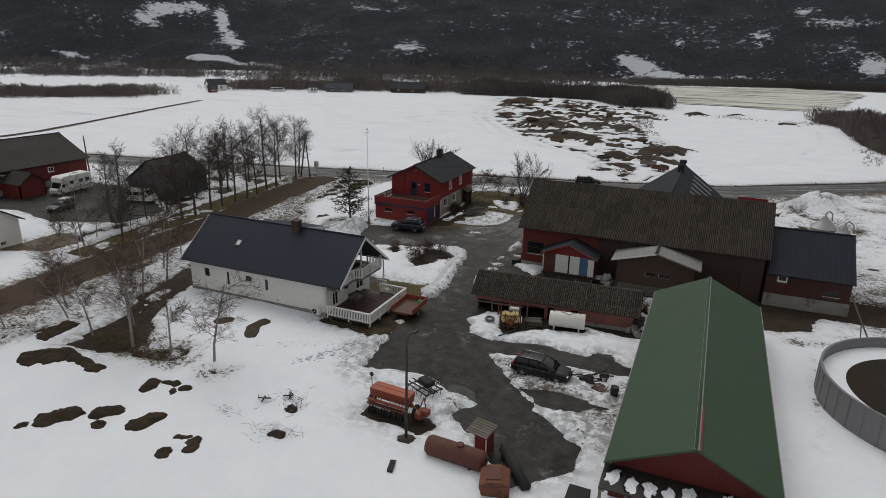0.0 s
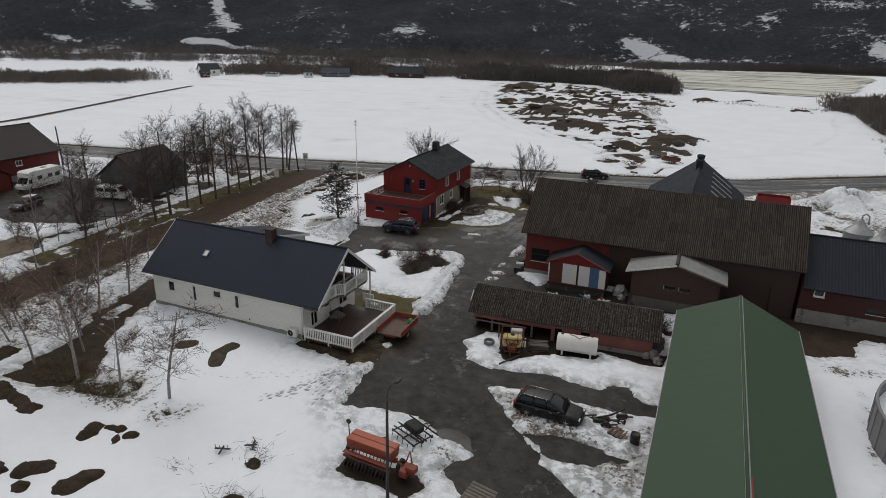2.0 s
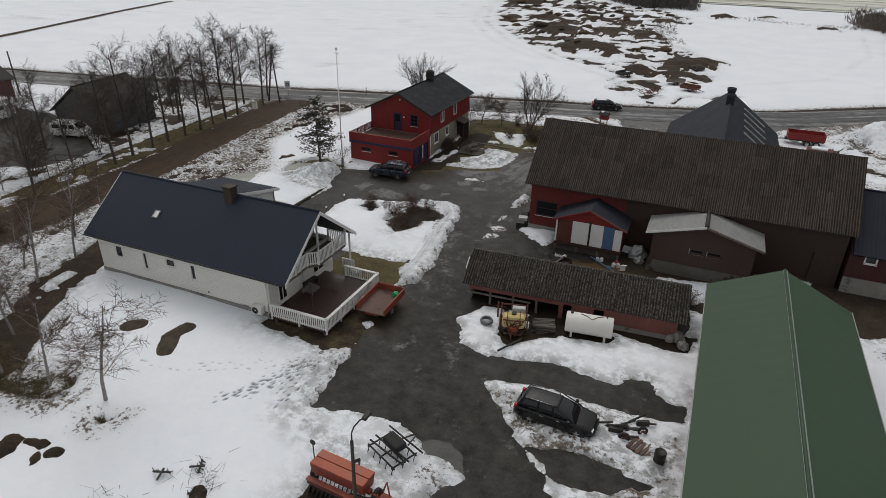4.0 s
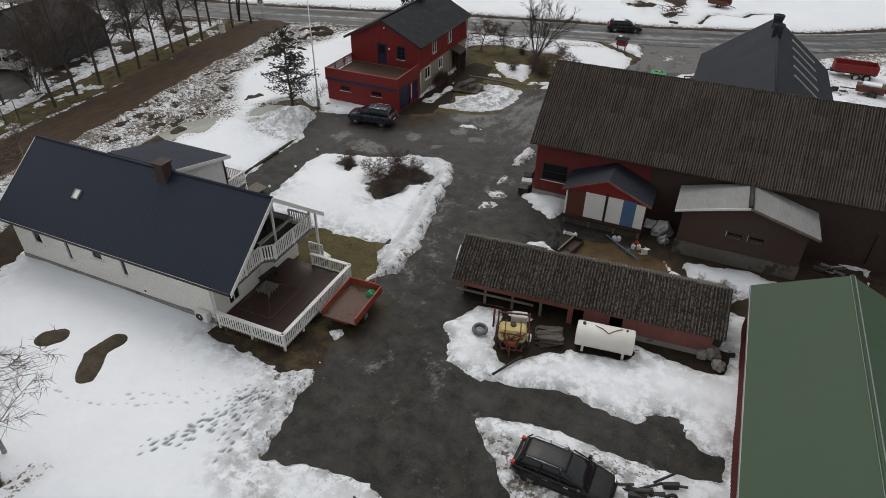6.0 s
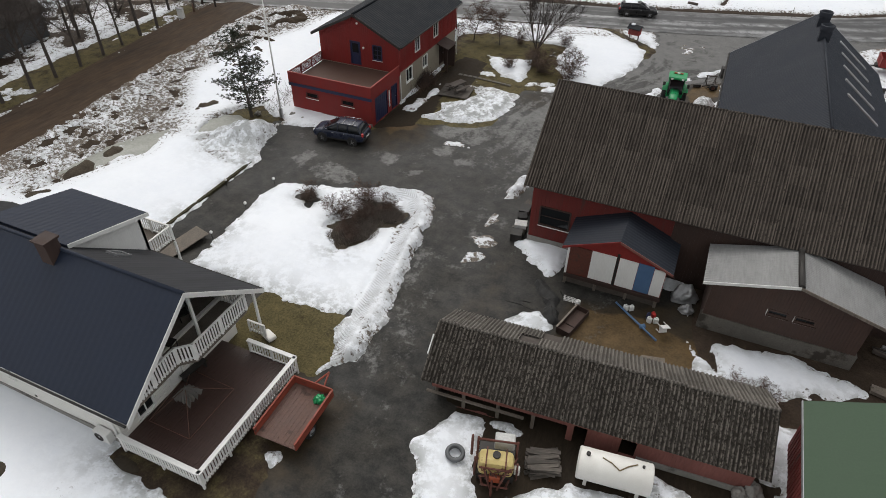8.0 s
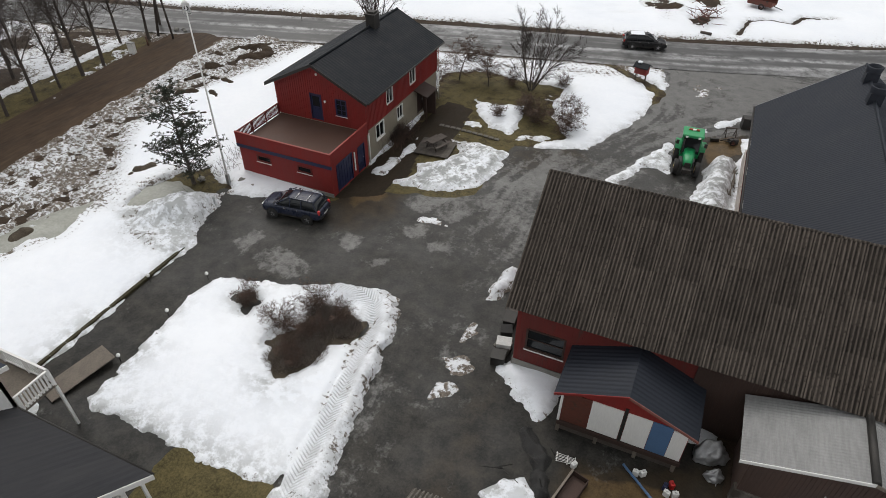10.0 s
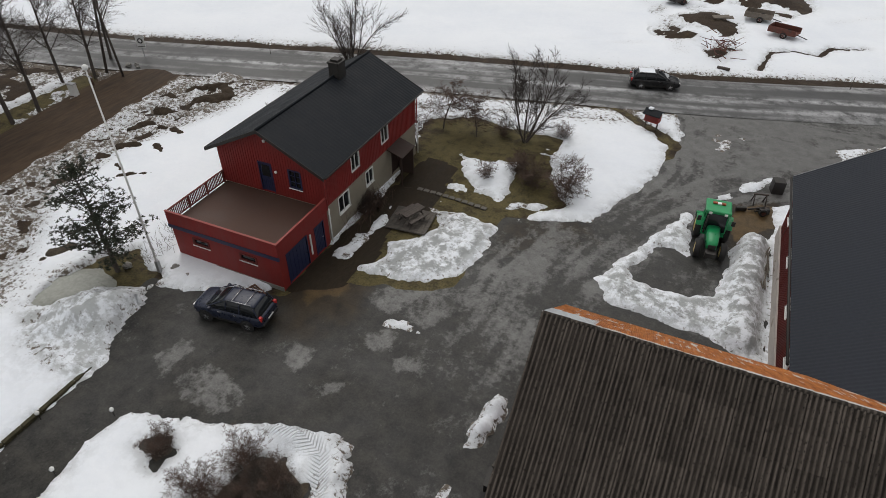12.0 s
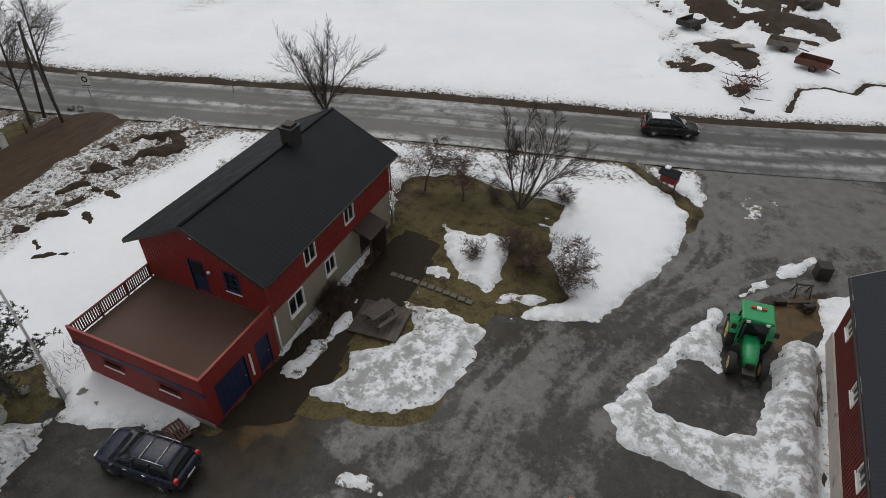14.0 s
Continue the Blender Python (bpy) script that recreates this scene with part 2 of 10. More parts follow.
def sheet_build(nt, b, dark, light, moss):
    """Old corrugated sheets: long streaks down the slope, moss blots, wave shading painted into the colour."""
    co = nt.nodes.new("ShaderNodeTexCoord")
    info = nt.nodes.new("ShaderNodeObjectInfo")
    shift = node(nt, "ShaderNodeVectorMath")
    nt.links.new(co.outputs["Object"], shift.inputs[0])
    off = nt.nodes.new("ShaderNodeCombineXYZ")
    mul = nt.nodes.new("ShaderNodeMath")
    mul.operation = "MULTIPLY"
    mul.inputs[1].default_value = 57.0
    nt.links.new(info.outputs["Random"], mul.inputs[0])
    nt.links.new(mul.outputs[0], off.inputs[2])
    nt.links.new(off.outputs[0], shift.inputs[1])
    def tex(scale, stretch, detail, rough):
        mp = nt.nodes.new("ShaderNodeMapping")
        mp.inputs["Scale"].default_value = stretch
        nz = node(nt, "ShaderNodeTexNoise", Scale=scale, Detail=detail, Roughness=rough)
        nt.links.new(shift.outputs[0], mp.inputs["Vector"])
        nt.links.new(mp.outputs[0], nz.inputs["Vector"])
        return nz.outputs["Fac"]
    streak = tex(7.0, (1.0, 0.10, 1.0), 4, 0.6)
    blots = tex(8.0, (1.0, 0.7, 1.0), 6, 0.78)
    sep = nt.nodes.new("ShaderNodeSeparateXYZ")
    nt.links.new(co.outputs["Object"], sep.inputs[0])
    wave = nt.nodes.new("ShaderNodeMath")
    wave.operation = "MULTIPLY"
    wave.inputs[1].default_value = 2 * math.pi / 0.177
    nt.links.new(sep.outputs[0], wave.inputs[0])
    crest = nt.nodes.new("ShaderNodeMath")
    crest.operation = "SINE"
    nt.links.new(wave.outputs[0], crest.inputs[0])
    # shading of the waves put into the colour: crests lighter, valleys darker
    crest_shading = nt.nodes.new("ShaderNodeMapRange")
    crest_shading.inputs[1].default_value, crest_shading.inputs[2].default_value = -0.4, 1.0
    nt.links.new(crest.outputs[0], crest_shading.inputs[0])
    streak = mix(nt, 0.34, streak, crest_shading.outputs[0])
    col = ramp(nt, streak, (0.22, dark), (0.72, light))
    tone = ramp(nt, info.outputs["Random"], (0.0, 0.72), (1.0, 1.0))
    col = mix(nt, 1.0, col, tone, "MULTIPLY")
    f = ramp(nt, blots, (0.62 - moss * 0.35, 0.0), (0.70 - moss * 0.35, 1.0))
    col = mix(nt, f, col, (0.020, 0.017, 0.013))
    nt.links.new(col, b.inputs["Base Color"])
    b.inputs["Roughness"].default_value = 0.9
    b.inputs["Specular IOR Level"].default_value = 0.2
    bump(nt, b, blots, 0.5, 0.02)


def rust_build(nt, b, paint):
    """Rusted sheet with strips of old pale paint."""
    co, info = nt.nodes.new("ShaderNodeTexCoord"), nt.nodes.new("ShaderNodeObjectInfo")
    off, add_ = nt.nodes.new("ShaderNodeCombineXYZ"), nt.nodes.new("ShaderNodeVectorMath")
    mul = nt.nodes.new("ShaderNodeMath")
    mul.operation = "MULTIPLY"
    mul.inputs[1].default_value = 43.0
    nt.links.new(info.outputs["Random"], mul.inputs[0])
    nt.links.new(mul.outputs[0], off.inputs[2])
    nt.links.new(co.outputs["Object"], add_.inputs[0])
    nt.links.new(off.outputs[0], add_.inputs[1])
    def tex(scale, stretch, detail):
        mp = nt.nodes.new("ShaderNodeMapping")
        mp.inputs["Scale"].default_value = stretch
        nz = node(nt, "ShaderNodeTexNoise", Scale=scale, Detail=detail, Roughness=0.65)
        nt.links.new(add_.outputs[0], mp.inputs["Vector"])
        nt.links.new(mp.outputs[0], nz.inputs["Vector"])
        return nz.outputs["Fac"]
    col = ramp(nt, tex(6, (1, 0.15, 1), 5), (0.33, (0.20, 0.055, 0.014)), (0.68, (0.50, 0.185, 0.045)))
    sep = nt.nodes.new("ShaderNodeSeparateXYZ")
    nt.links.new(co.outputs["Object"], sep.inputs[0])
    upper = nt.nodes.new("ShaderNodeMapRange")
    upper.inputs[1].default_value, upper.inputs[2].default_value = 0.6, 2.3
    nt.links.new(sep.outputs[1], upper.inputs[0])
    strips = mix(nt, 0.4, tex(5, (1, 0.05, 1), 3), tex(0.8, (1, 1, 1), 3))
    f = ramp(nt, mix(nt, paint, strips, upper.outputs[0]), (0.54, 0.0), (0.58, 1.0))
    nt.links.new(mix(nt, f, col, (0.50, 0.50, 0.49)), b.inputs["Base Color"])
    b.inputs["Roughness"].default_value = 0.8
    b.inputs["Specular IOR Level"].default_value = 0.25


M = {
    "snow": material("snow", snow_build),
    "earth": material("brown_earth_and_grass", earth_build),
    "gravel": material("wet_gravel", wet_gravel_build),
    "asphalt": material("wet_asphalt", asphalt_build),
    "forest": material("forest_slope", forest_build),
    "mud": surface("mud", (0.012, 0.009, 0.006), (0.040, 0.030, 0.020), 0.5, (0.55, 0.9), grain=7, stretch=(1, 0.3, 1), strength=0.6, dist=0.08, specular=0.12),
    "lane": surface("wet_lane_gravel", (0.023, 0.0150, 0.0095), (0.098, 0.067, 0.044), 0.45, (0.65, 0.9), grain=3, stretch=(1, 0.2, 1), strength=0.4, dist=0.05, specular=0.15),
    "clay": surface("orange_brown_mud", (0.042, 0.026, 0.010), (0.120, 0.076, 0.030), 0.5, (0.4, 0.8), grain=6, strength=0.6, dist=0.06, spots=((0.035, 0.027, 0.02), 0.5, 0.56)),
    "soil": surface("dark_soil", (0.018, 0.014, 0.011), (0.07, 0.055, 0.042), 0.8, (0.7, 0.95), grain=8, strength=0.8, dist=0.08),
    "heath": surface("brown_heath", (0.034, 0.023, 0.013), (0.120, 0.086, 0.052), 0.4, (0.8, 0.95), grain=3, strength=0.8, dist=0.1, specular=0.15),
    "red": surface("red_paint", (0.150, 0.0105, 0.0088), (0.228, 0.0180, 0.0145), 1.2, (0.55, 0.8), grain=18, stretch=(1, 1, 0.15)),
    "cap_red": surface("worn_red_capping", (0.20, 0.030, 0.024), (0.30, 0.062, 0.050), 1.2, (0.5, 0.75), grain=14),
    "barn_red": surface("barn_red_paint", (0.084, 0.0115, 0.009), (0.152, 0.0195, 0.015), 0.9, (0.6, 0.9), grain=14, stretch=(1, 1, 0.12), spots=((0.06, 0.03, 0.025), 1.1, 0.62)),
    "brown": surface("brown_stained_wood", (0.024, 0.013, 0.010), (0.052, 0.029, 0.022), 1.2, (0.6, 0.85), grain=16, stretch=(1, 1, 0.12)),
    "stained_concrete": surface("stained_concrete", (0.055, 0.050, 0.043), (0.165, 0.152, 0.132), 0.8, (0.75, 0.95), grain=14, spots=((0.045, 0.038, 0.030), 0.7, 0.54)),
    "brown_wing": surface("faded_brown_boards", (0.044, 0.026, 0.020), (0.090, 0.056, 0.044), 1.2, (0.65, 0.9), grain=16, stretch=(1, 1, 0.12)),
    "roof_slate": surface("dark_roofing_felt", (0.011, 0.0135, 0.0195), (0.023, 0.027, 0.036), 0.6, (0.5, 0.7), grain=6, specular=0.22),
    "fabric": surface("grey_canvas", (0.15, 0.145, 0.135), (0.26, 0.25, 0.235), 2, (0.8, 0.95), grain=20),
    "brown_red": surface("dark_brown_red_paint", (0.036, 0.011, 0.009), (0.070, 0.020, 0.016), 0.9, (0.6, 0.9), grain=14, stretch=(1, 1, 0.12)),
    "white": surface("white_paint", (0.62, 0.62, 0.60), (0.76, 0.76, 0.74), 1.0, (0.5, 0.75), grain=16, stretch=(1, 1, 0.2)),
    "cream": surface("cream_siding", (0.62, 0.61, 0.57), (0.76, 0.75, 0.715), 0.8, (0.5, 0.75), grain=14, stretch=(0.2, 0.2, 1)),
    "blue": surface("blue_paint", (0.055, 0.115, 0.225), (0.088, 0.165, 0.29), 2, (0.4, 0.6)),
    "navy": surface("navy_paint", (0.010, 0.014, 0.045), (0.022, 0.028, 0.075), 2, (0.4, 0.6)),
    "concrete": surface("concrete", (0.15, 0.145, 0.13), (0.29, 0.28, 0.26), 0.9, (0.75, 0.95), grain=20, spots=((0.10, 0.095, 0.085), 0.7, 0.58)),
    "pale_plaster": surface("stained_pale_plaster", (0.30, 0.27, 0.245), (0.50, 0.46, 0.42), 0.8, (0.75, 0.95), grain=16, spots=((0.20, 0.17, 0.14), 0.8, 0.60)),
    "beige": surface("beige_plaster", (0.185, 0.162, 0.122), (0.30, 0.268, 0.21), 0.8, (0.75, 0.95), grain=20, spots=((0.16, 0.15, 0.12), 0.8, 0.6)),
    "roof_black": surface("black_roof_tiles", (0.0045, 0.0062, 0.0088), (0.0095, 0.0122, 0.0165), 1.0, (0.5, 0.7), grain=9, specular=0.18),
    "roof_navy": surface("dark_navy_roof_sheets", (0.0100, 0.0145, 0.0270), (0.0165, 0.0230, 0.0400), 0.4, (0.42, 0.58), grain=5, specular=0.25, strength=0.1),
    "roof_worn": surface("weathered_dark_roof_sheets", (0.015, 0.016, 0.020), (0.042, 0.042, 0.044), 0.9, (0.5, 0.75), grain=6, stretch=(1, 0.12, 0.12), specular=0.22, strength=0.1),
    "roof_grey": surface("dark_grey_roof", (0.016, 0.0190, 0.0255), (0.030, 0.0345, 0.0440), 0.3, (0.55, 0.75), grain=6, specular=0.18),
    "roof_brown": surface("brown_grey_sheet_roof", (0.024, 0.021, 0.019), (0.048, 0.042, 0.038), 0.4, (0.6, 0.85), grain=6, specular=0.2),
    "roof_blue": surface("blue_sheet_roof", (0.009, 0.011, 0.020), (0.016, 0.019, 0.032), 0.5, (0.5, 0.7), grain=8, specular=0.25),
    "roof_green": surface("green_painted_sheet", (0.036, 0.065, 0.037), (0.048, 0.082, 0.048), 0.25, (0.5, 0.65), grain=10, strength=0.05, specular=0.25),
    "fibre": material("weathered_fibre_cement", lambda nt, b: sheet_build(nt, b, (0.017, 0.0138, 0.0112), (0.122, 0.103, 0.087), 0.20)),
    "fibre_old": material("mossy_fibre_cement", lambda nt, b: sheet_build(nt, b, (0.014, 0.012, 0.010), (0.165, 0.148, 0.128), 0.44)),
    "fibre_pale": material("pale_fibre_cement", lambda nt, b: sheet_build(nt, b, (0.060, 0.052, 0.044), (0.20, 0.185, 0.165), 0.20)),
    "rust": material("rusty_sheet", lambda nt, b: rust_build(nt, b, 0.05)),
    "rust_top": material("rusty_sheet_with_paint", lambda nt, b: rust_build(nt, b, 0.48)),
    "pale_sheet": surface("pale_painted_sheet", (0.40, 0.42, 0.44), (0.55, 0.57, 0.59), 0.7, (0.5, 0.75), grain=7, stretch=(1, 0.2, 1), spots=((0.30, 0.14, 0.06), 0.9, 0.62)),
    "white_sheet": surface("weathered_white_sheet", (0.13, 0.13, 0.13), (0.28, 0.28, 0.275), 0.5, (0.5, 0.75), grain=7, stretch=(0.15, 1, 1), spots=((0.05, 0.05, 0.048), 0.55, 0.64)),
    "deck": surface("brown_deck_boards", (0.027, 0.014, 0.0105), (0.054, 0.028, 0.022), 0.9, (0.35, 0.6), grain=10),
    "deck_tan": surface("brown_deck_sheet", (0.049, 0.024, 0.016), (0.086, 0.044, 0.030), 0.35, (0.6, 0.85), grain=12),
    "timber": surface("grey_timber", (0.09, 0.075, 0.06), (0.24, 0.205, 0.17), 1.5, (0.75, 0.95), grain=12, stretch=(1, 1, 0.2), random_tone=0.3),
    "slab_wood": surface("grey_slab_wood", (0.040, 0.034, 0.028), (0.15, 0.13, 0.11), 1.5, (0.75, 0.95), grain=12, stretch=(0.2, 1, 1), random_tone=0.45),
    "wood": surface("reddish_timber", (0.085, 0.044, 0.031), (0.165, 0.092, 0.066), 1.5, (0.6, 0.9), grain=12, random_tone=0.25),
    "hose_brown": surface("brown_hose", (0.10, 0.07, 0.03), (0.18, 0.13, 0.06), 3, (0.5, 0.7)),
    "netting": surface("black_netting", (0.006, 0.006, 0.006), (0.034, 0.033, 0.031), 3, (0.6, 0.9), grain=22, strength=0.8, dist=0.05),
    "rubber": surface("black_rubber", (0.008, 0.008, 0.008), (0.024, 0.023, 0.022), 4, (0.7, 0.9), grain=30),
    "steel": surface("galvanised_steel", (0.24, 0.245, 0.25), (0.42, 0.425, 0.43), 1.0, (0.4, 0.6), metal=0.6, grain=12),
    "tank_steel": surface("dull_grey_panels", (0.13, 0.13, 0.135), (0.24, 0.24, 0.245), 0.6, (0.5, 0.8), grain=8, stretch=(1, 1, 0.3)),
    "flashing": surface("pale_ridge_flashing", (0.19, 0.21, 0.20), (0.30, 0.32, 0.305), 1.0, (0.5, 0.7), grain=9),
    "dark_steel": surface("dark_steel", (0.014, 0.014, 0.014), (0.055, 0.05, 0.045), 2, (0.45, 0.7), metal=0.4),
    "chrome": surface("bright_metal", (0.45, 0.45, 0.46), (0.62, 0.62, 0.63), 3, (0.2, 0.35), metal=0.9),
    "rust_red": surface("rusty_red_paint", (0.060, 0.018, 0.012), (0.135, 0.042, 0.027), 1.5, (0.55, 0.85), grain=10, spots=((0.06, 0.03, 0.02), 2.0, 0.58)),
    "orange": surface("orange_paint", (0.24, 0.045, 0.018), (0.38, 0.085, 0.034), 2, (0.4, 0.65), grain=16, spots=((0.16, 0.06, 0.03), 3, 0.64)),
    "rust_box": surface("rusted_orange_steel", (0.10, 0.030, 0.014), (0.20, 0.068, 0.030), 1.2, (0.6, 0.9), grain=8, spots=((0.055, 0.024, 0.016), 1.8, 0.55)),
    "orange_dark": surface("dull_red_orange_paint", (0.13, 0.024, 0.012), (0.24, 0.050, 0.024), 2, (0.45, 0.7), grain=16, spots=((0.05, 0.025, 0.018), 3, 0.58)),
    "pale_red": surface("faded_red_boards", (0.13, 0.045, 0.036), (0.25, 0.10, 0.082), 0.9, (0.7, 0.9), grain=10, stretch=(1, 1, 0.2)),
    "yellow": surface("yellowed_plastic", (0.42, 0.32, 0.11), (0.60, 0.49, 0.21), 2, (0.4, 0.6), spots=((0.16, 0.10, 0.05), 2.5, 0.62)),
    "tank_white": surface("stained_white_enamel", (0.60, 0.585, 0.54), (0.74, 0.73, 0.69), 1.2, (0.35, 0.6), spots=((0.40, 0.30, 0.16), 1.6, 0.68)),
    "dirty_white": surface("mottled_white_plastic", (0.30, 0.30, 0.29), (0.60, 0.60, 0.58), 3.0, (0.4, 0.7), grain=14),
    "green_paint": surface("bright_green_paint", (0.008, 0.20, 0.070), (0.014, 0.30, 0.10), 2, (0.25, 0.4)),
    "black_paint": surface("black_car_paint", (0.006, 0.006, 0.007), (0.016, 0.016, 0.017), 2, (0.2, 0.4), specular=0.35, strength=0.03),
    "blue_paint": surface("dark_blue_car_paint", (0.013, 0.017, 0.032), (0.028, 0.033, 0.055), 2, (0.2, 0.4), specular=0.35, strength=0.03),
    "grey_paint": surface("dark_grey_paint", (0.055, 0.058, 0.062), (0.105, 0.110, 0.116), 2, (0.3, 0.5)),
    "bark": surface("grey_brown_bark", (0.035, 0.028, 0.024), (0.11, 0.092, 0.08), 3, (0.8, 0.95), grain=18),
    "birch": surface("birch_bark", (0.10, 0.09, 0.085), (0.40, 0.38, 0.36), 3, (0.8, 0.95), grain=9, stretch=(1, 1, 2.5)),
    "twig": surface("dark_twigs", (0.018, 0.013, 0.011), (0.050, 0.037, 0.031), 2, (0.8, 0.95)),
    "twig_red": surface("reddish_twigs", (0.05, 0.030, 0.022), (0.115, 0.072, 0.052), 2, (0.8, 0.95)),
    "brush": surface("brown_brushwood", (0.095, 0.078, 0.066), (0.23, 0.195, 0.17), 2, (0.8, 0.95)),
    "twig_row": surface("grey_brown_fine_twigs", (0.040, 0.032, 0.028), (0.098, 0.080, 0.070), 2, (0.8, 0.95)),
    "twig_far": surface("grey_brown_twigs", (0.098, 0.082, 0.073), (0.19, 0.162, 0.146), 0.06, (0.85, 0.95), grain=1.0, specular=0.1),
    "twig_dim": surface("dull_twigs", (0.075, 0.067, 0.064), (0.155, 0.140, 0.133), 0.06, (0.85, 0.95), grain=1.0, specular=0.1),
    "needle": surface("pine_needles", (0.013, 0.018, 0.010), (0.046, 0.054, 0.031), 2.5, (0.7, 0.9)),
    "trailer_red": surface("worn_red_orange_paint", (0.17, 0.030, 0.017), (0.28, 0.060, 0.033), 1.5, (0.5, 0.8), grain=14, spots=((0.07, 0.035, 0.025), 2.2, 0.60)),
    "trailer_floor": surface("stained_red_plywood", (0.070, 0.036, 0.027), (0.140, 0.080, 0.062), 0.9, (0.55, 0.85), grain=10, spots=((0.055, 0.030, 0.024), 1.3, 0.58)),
    "moss": surface("mossy_edging", (0.020, 0.019, 0.011), (0.075, 0.066, 0.040), 1.2, (0.8, 0.95), grain=9, strength=0.6, dist=0.04, specular=0.15),
    "turf": surface("dark_torn_turf", (0.017, 0.0125, 0.009), (0.082, 0.062, 0.044), 1.4, (0.8, 0.98), grain=11, strength=0.9, dist=0.06, specular=0.1),
    "dry_soil": surface("brown_bare_soil", (0.032, 0.026, 0.019), (0.115, 0.095, 0.072), 1.4, (0.8, 0.98), grain=11, strength=0.8, dist=0.06, specular=0.1),
    "dry_grass": surface("bleached_dead_grass", (0.050, 0.040, 0.022), (0.165, 0.130, 0.078), 1.2, (0.8, 0.95), grain=9, specular=0.1),
    "red_plastic": surface("red_plastic", (0.40, 0.02, 0.02), (0.55, 0.035, 0.03), 3, (0.3, 0.5)),
    "lamp_white": surface("lamp_glass", (0.70, 0.70, 0.68), (0.80, 0.80, 0.78), 3, (0.15, 0.3)),
    "ice_grey": surface("grey_green_ice", (0.16, 0.165, 0.135), (0.36, 0.365, 0.33), 0.6, (0.3, 0.55), grain=5),
    "ice": surface("pale_river_ice", (0.46, 0.46, 0.39), (0.86, 0.86, 0.80), 0.06, (0.3, 0.6), grain=0.4, stretch=(0.12, 1, 1), spots=((0.14, 0.135, 0.085), 0.16, 0.50)),
}


def glass_build(nt, b):
    b.inputs["Base Color"].default_value = (0.75, 0.80, 0.82, 1)
    b.inputs["Roughness"].default_value = 0.04
    b.inputs["Transmission Weight"].default_value = 0.85
    b.inputs["IOR"].default_value = 1.45


def tinted_build(nt, b):
    b.inputs["Base Color"].default_value = (0.012, 0.014, 0.016, 1)
    b.inputs["Roughness"].default_value = 0.06
    b.inputs["Specular IOR Level"].default_value = 0.4


def water_build(nt, b):
    col = ramp(nt, noise_tex(nt, 0.8, 5, 0.6), (0.35, (0.022, 0.023, 0.020)), (0.65, (0.052, 0.053, 0.047)))
    nt.links.new(col, b.inputs["Base Color"])
    b.inputs["Roughness"].default_value = 0.12
    b.inputs["Specular IOR Level"].default_value = 0.2
    bump(nt, b, noise_tex(nt, 5, 3, 0.5), 0.05, 0.01)


M["water"] = material("still_meltwater", water_build)
M["glass"] = material("window_glass", glass_build)
M["tinted"] = material("tinted_car_glass", tinted_build)


# ---- mesh helpers ----
def link_mesh(name, bm, mat, parent=None, label=""):
    me = bpy.data.meshes.new(name)
    bm.normal_update()
    bm.to_mesh(me)
    bm.free()
    me.materials.append(M[mat])
    ob = new(name, me)
    if parent is not None:
        ob.parent = parent
    if label:
        ob["label"] = label
    return ob


def part(name, bm, mat, parent, label=""):
    return link_mesh(name, bm, mat, parent, label)


def thing(name, m, label, category, group="", kind=""):
    ob = new(name)
    ob.empty_display_size = 0.3
    ob.matrix_world = m
    return tagged(ob, label, category, group, kind)


def box(bm, x0, x1, y0, y1, z0, z1, m=None, bevel=0.0):
    r = bmesh.ops.create_cube(bm, size=1.0)
    vs = r["verts"]
    t = Matrix.Translation(((x0 + x1) / 2, (y0 + y1) / 2, (z0 + z1) / 2)) @ Matrix.Diagonal((abs(x1 - x0), abs(y1 - y0), abs(z1 - z0), 1))
    bmesh.ops.transform(bm, matrix=(m @ t) if m else t, verts=vs)
    if bevel:
        es = list({e for v in vs for e in v.link_edges})
        bmesh.ops.bevel(bm, geom=es, offset=bevel, segments=2, affect="EDGES", profile=0.5)


def boxed(*args, **kw):
    bm = bmesh.new()
    box(bm, *args, **kw)
    return bm


def tube(bm, a, b, r0, r1=None, seg=8, caps=True):
    a, b = Vector(a), Vector(b)
    r1 = r0 if r1 is None else r1
    q = (b - a).to_track_quat("Z", "Y")
    rings = []
    for p, r in ((a, r0), (b, r1)):
        rings.append([bm.verts.new(p + q @ Vector((r * math.cos(2 * math.pi * k / seg), r * math.sin(2 * math.pi * k / seg), 0))) for k in range(seg)])
    for k in range(seg):
        bm.faces.new((rings[0][k], rings[0][(k + 1) % seg], rings[1][(k + 1) % seg], rings[1][k])).smooth = seg > 6
    if caps:
        bm.faces.new(rings[0][::-1])
        bm.faces.new(rings[1])


def tubed(*args, **kw):
    bm = bmesh.new()
    tube(bm, *args, **kw)
    return bm


def lathe(bm, profile, seg=24, m=None):
    """Turn (radius, height) pairs round z."""
    rings = []
    for r, z in profile:
        rings.append([bm.verts.new((m or Matrix()) @ Vector((max(r, 0.001) * math.cos(2 * math.pi * k / seg), max(r, 0.001) * math.sin(2 * math.pi * k / seg), z))) for k in range(seg)])
    for a, b in zip(rings, rings[1:]):
        for k in range(seg):
            bm.faces.new((a[k], a[(k + 1) % seg], b[(k + 1) % seg], b[k])).smooth = True


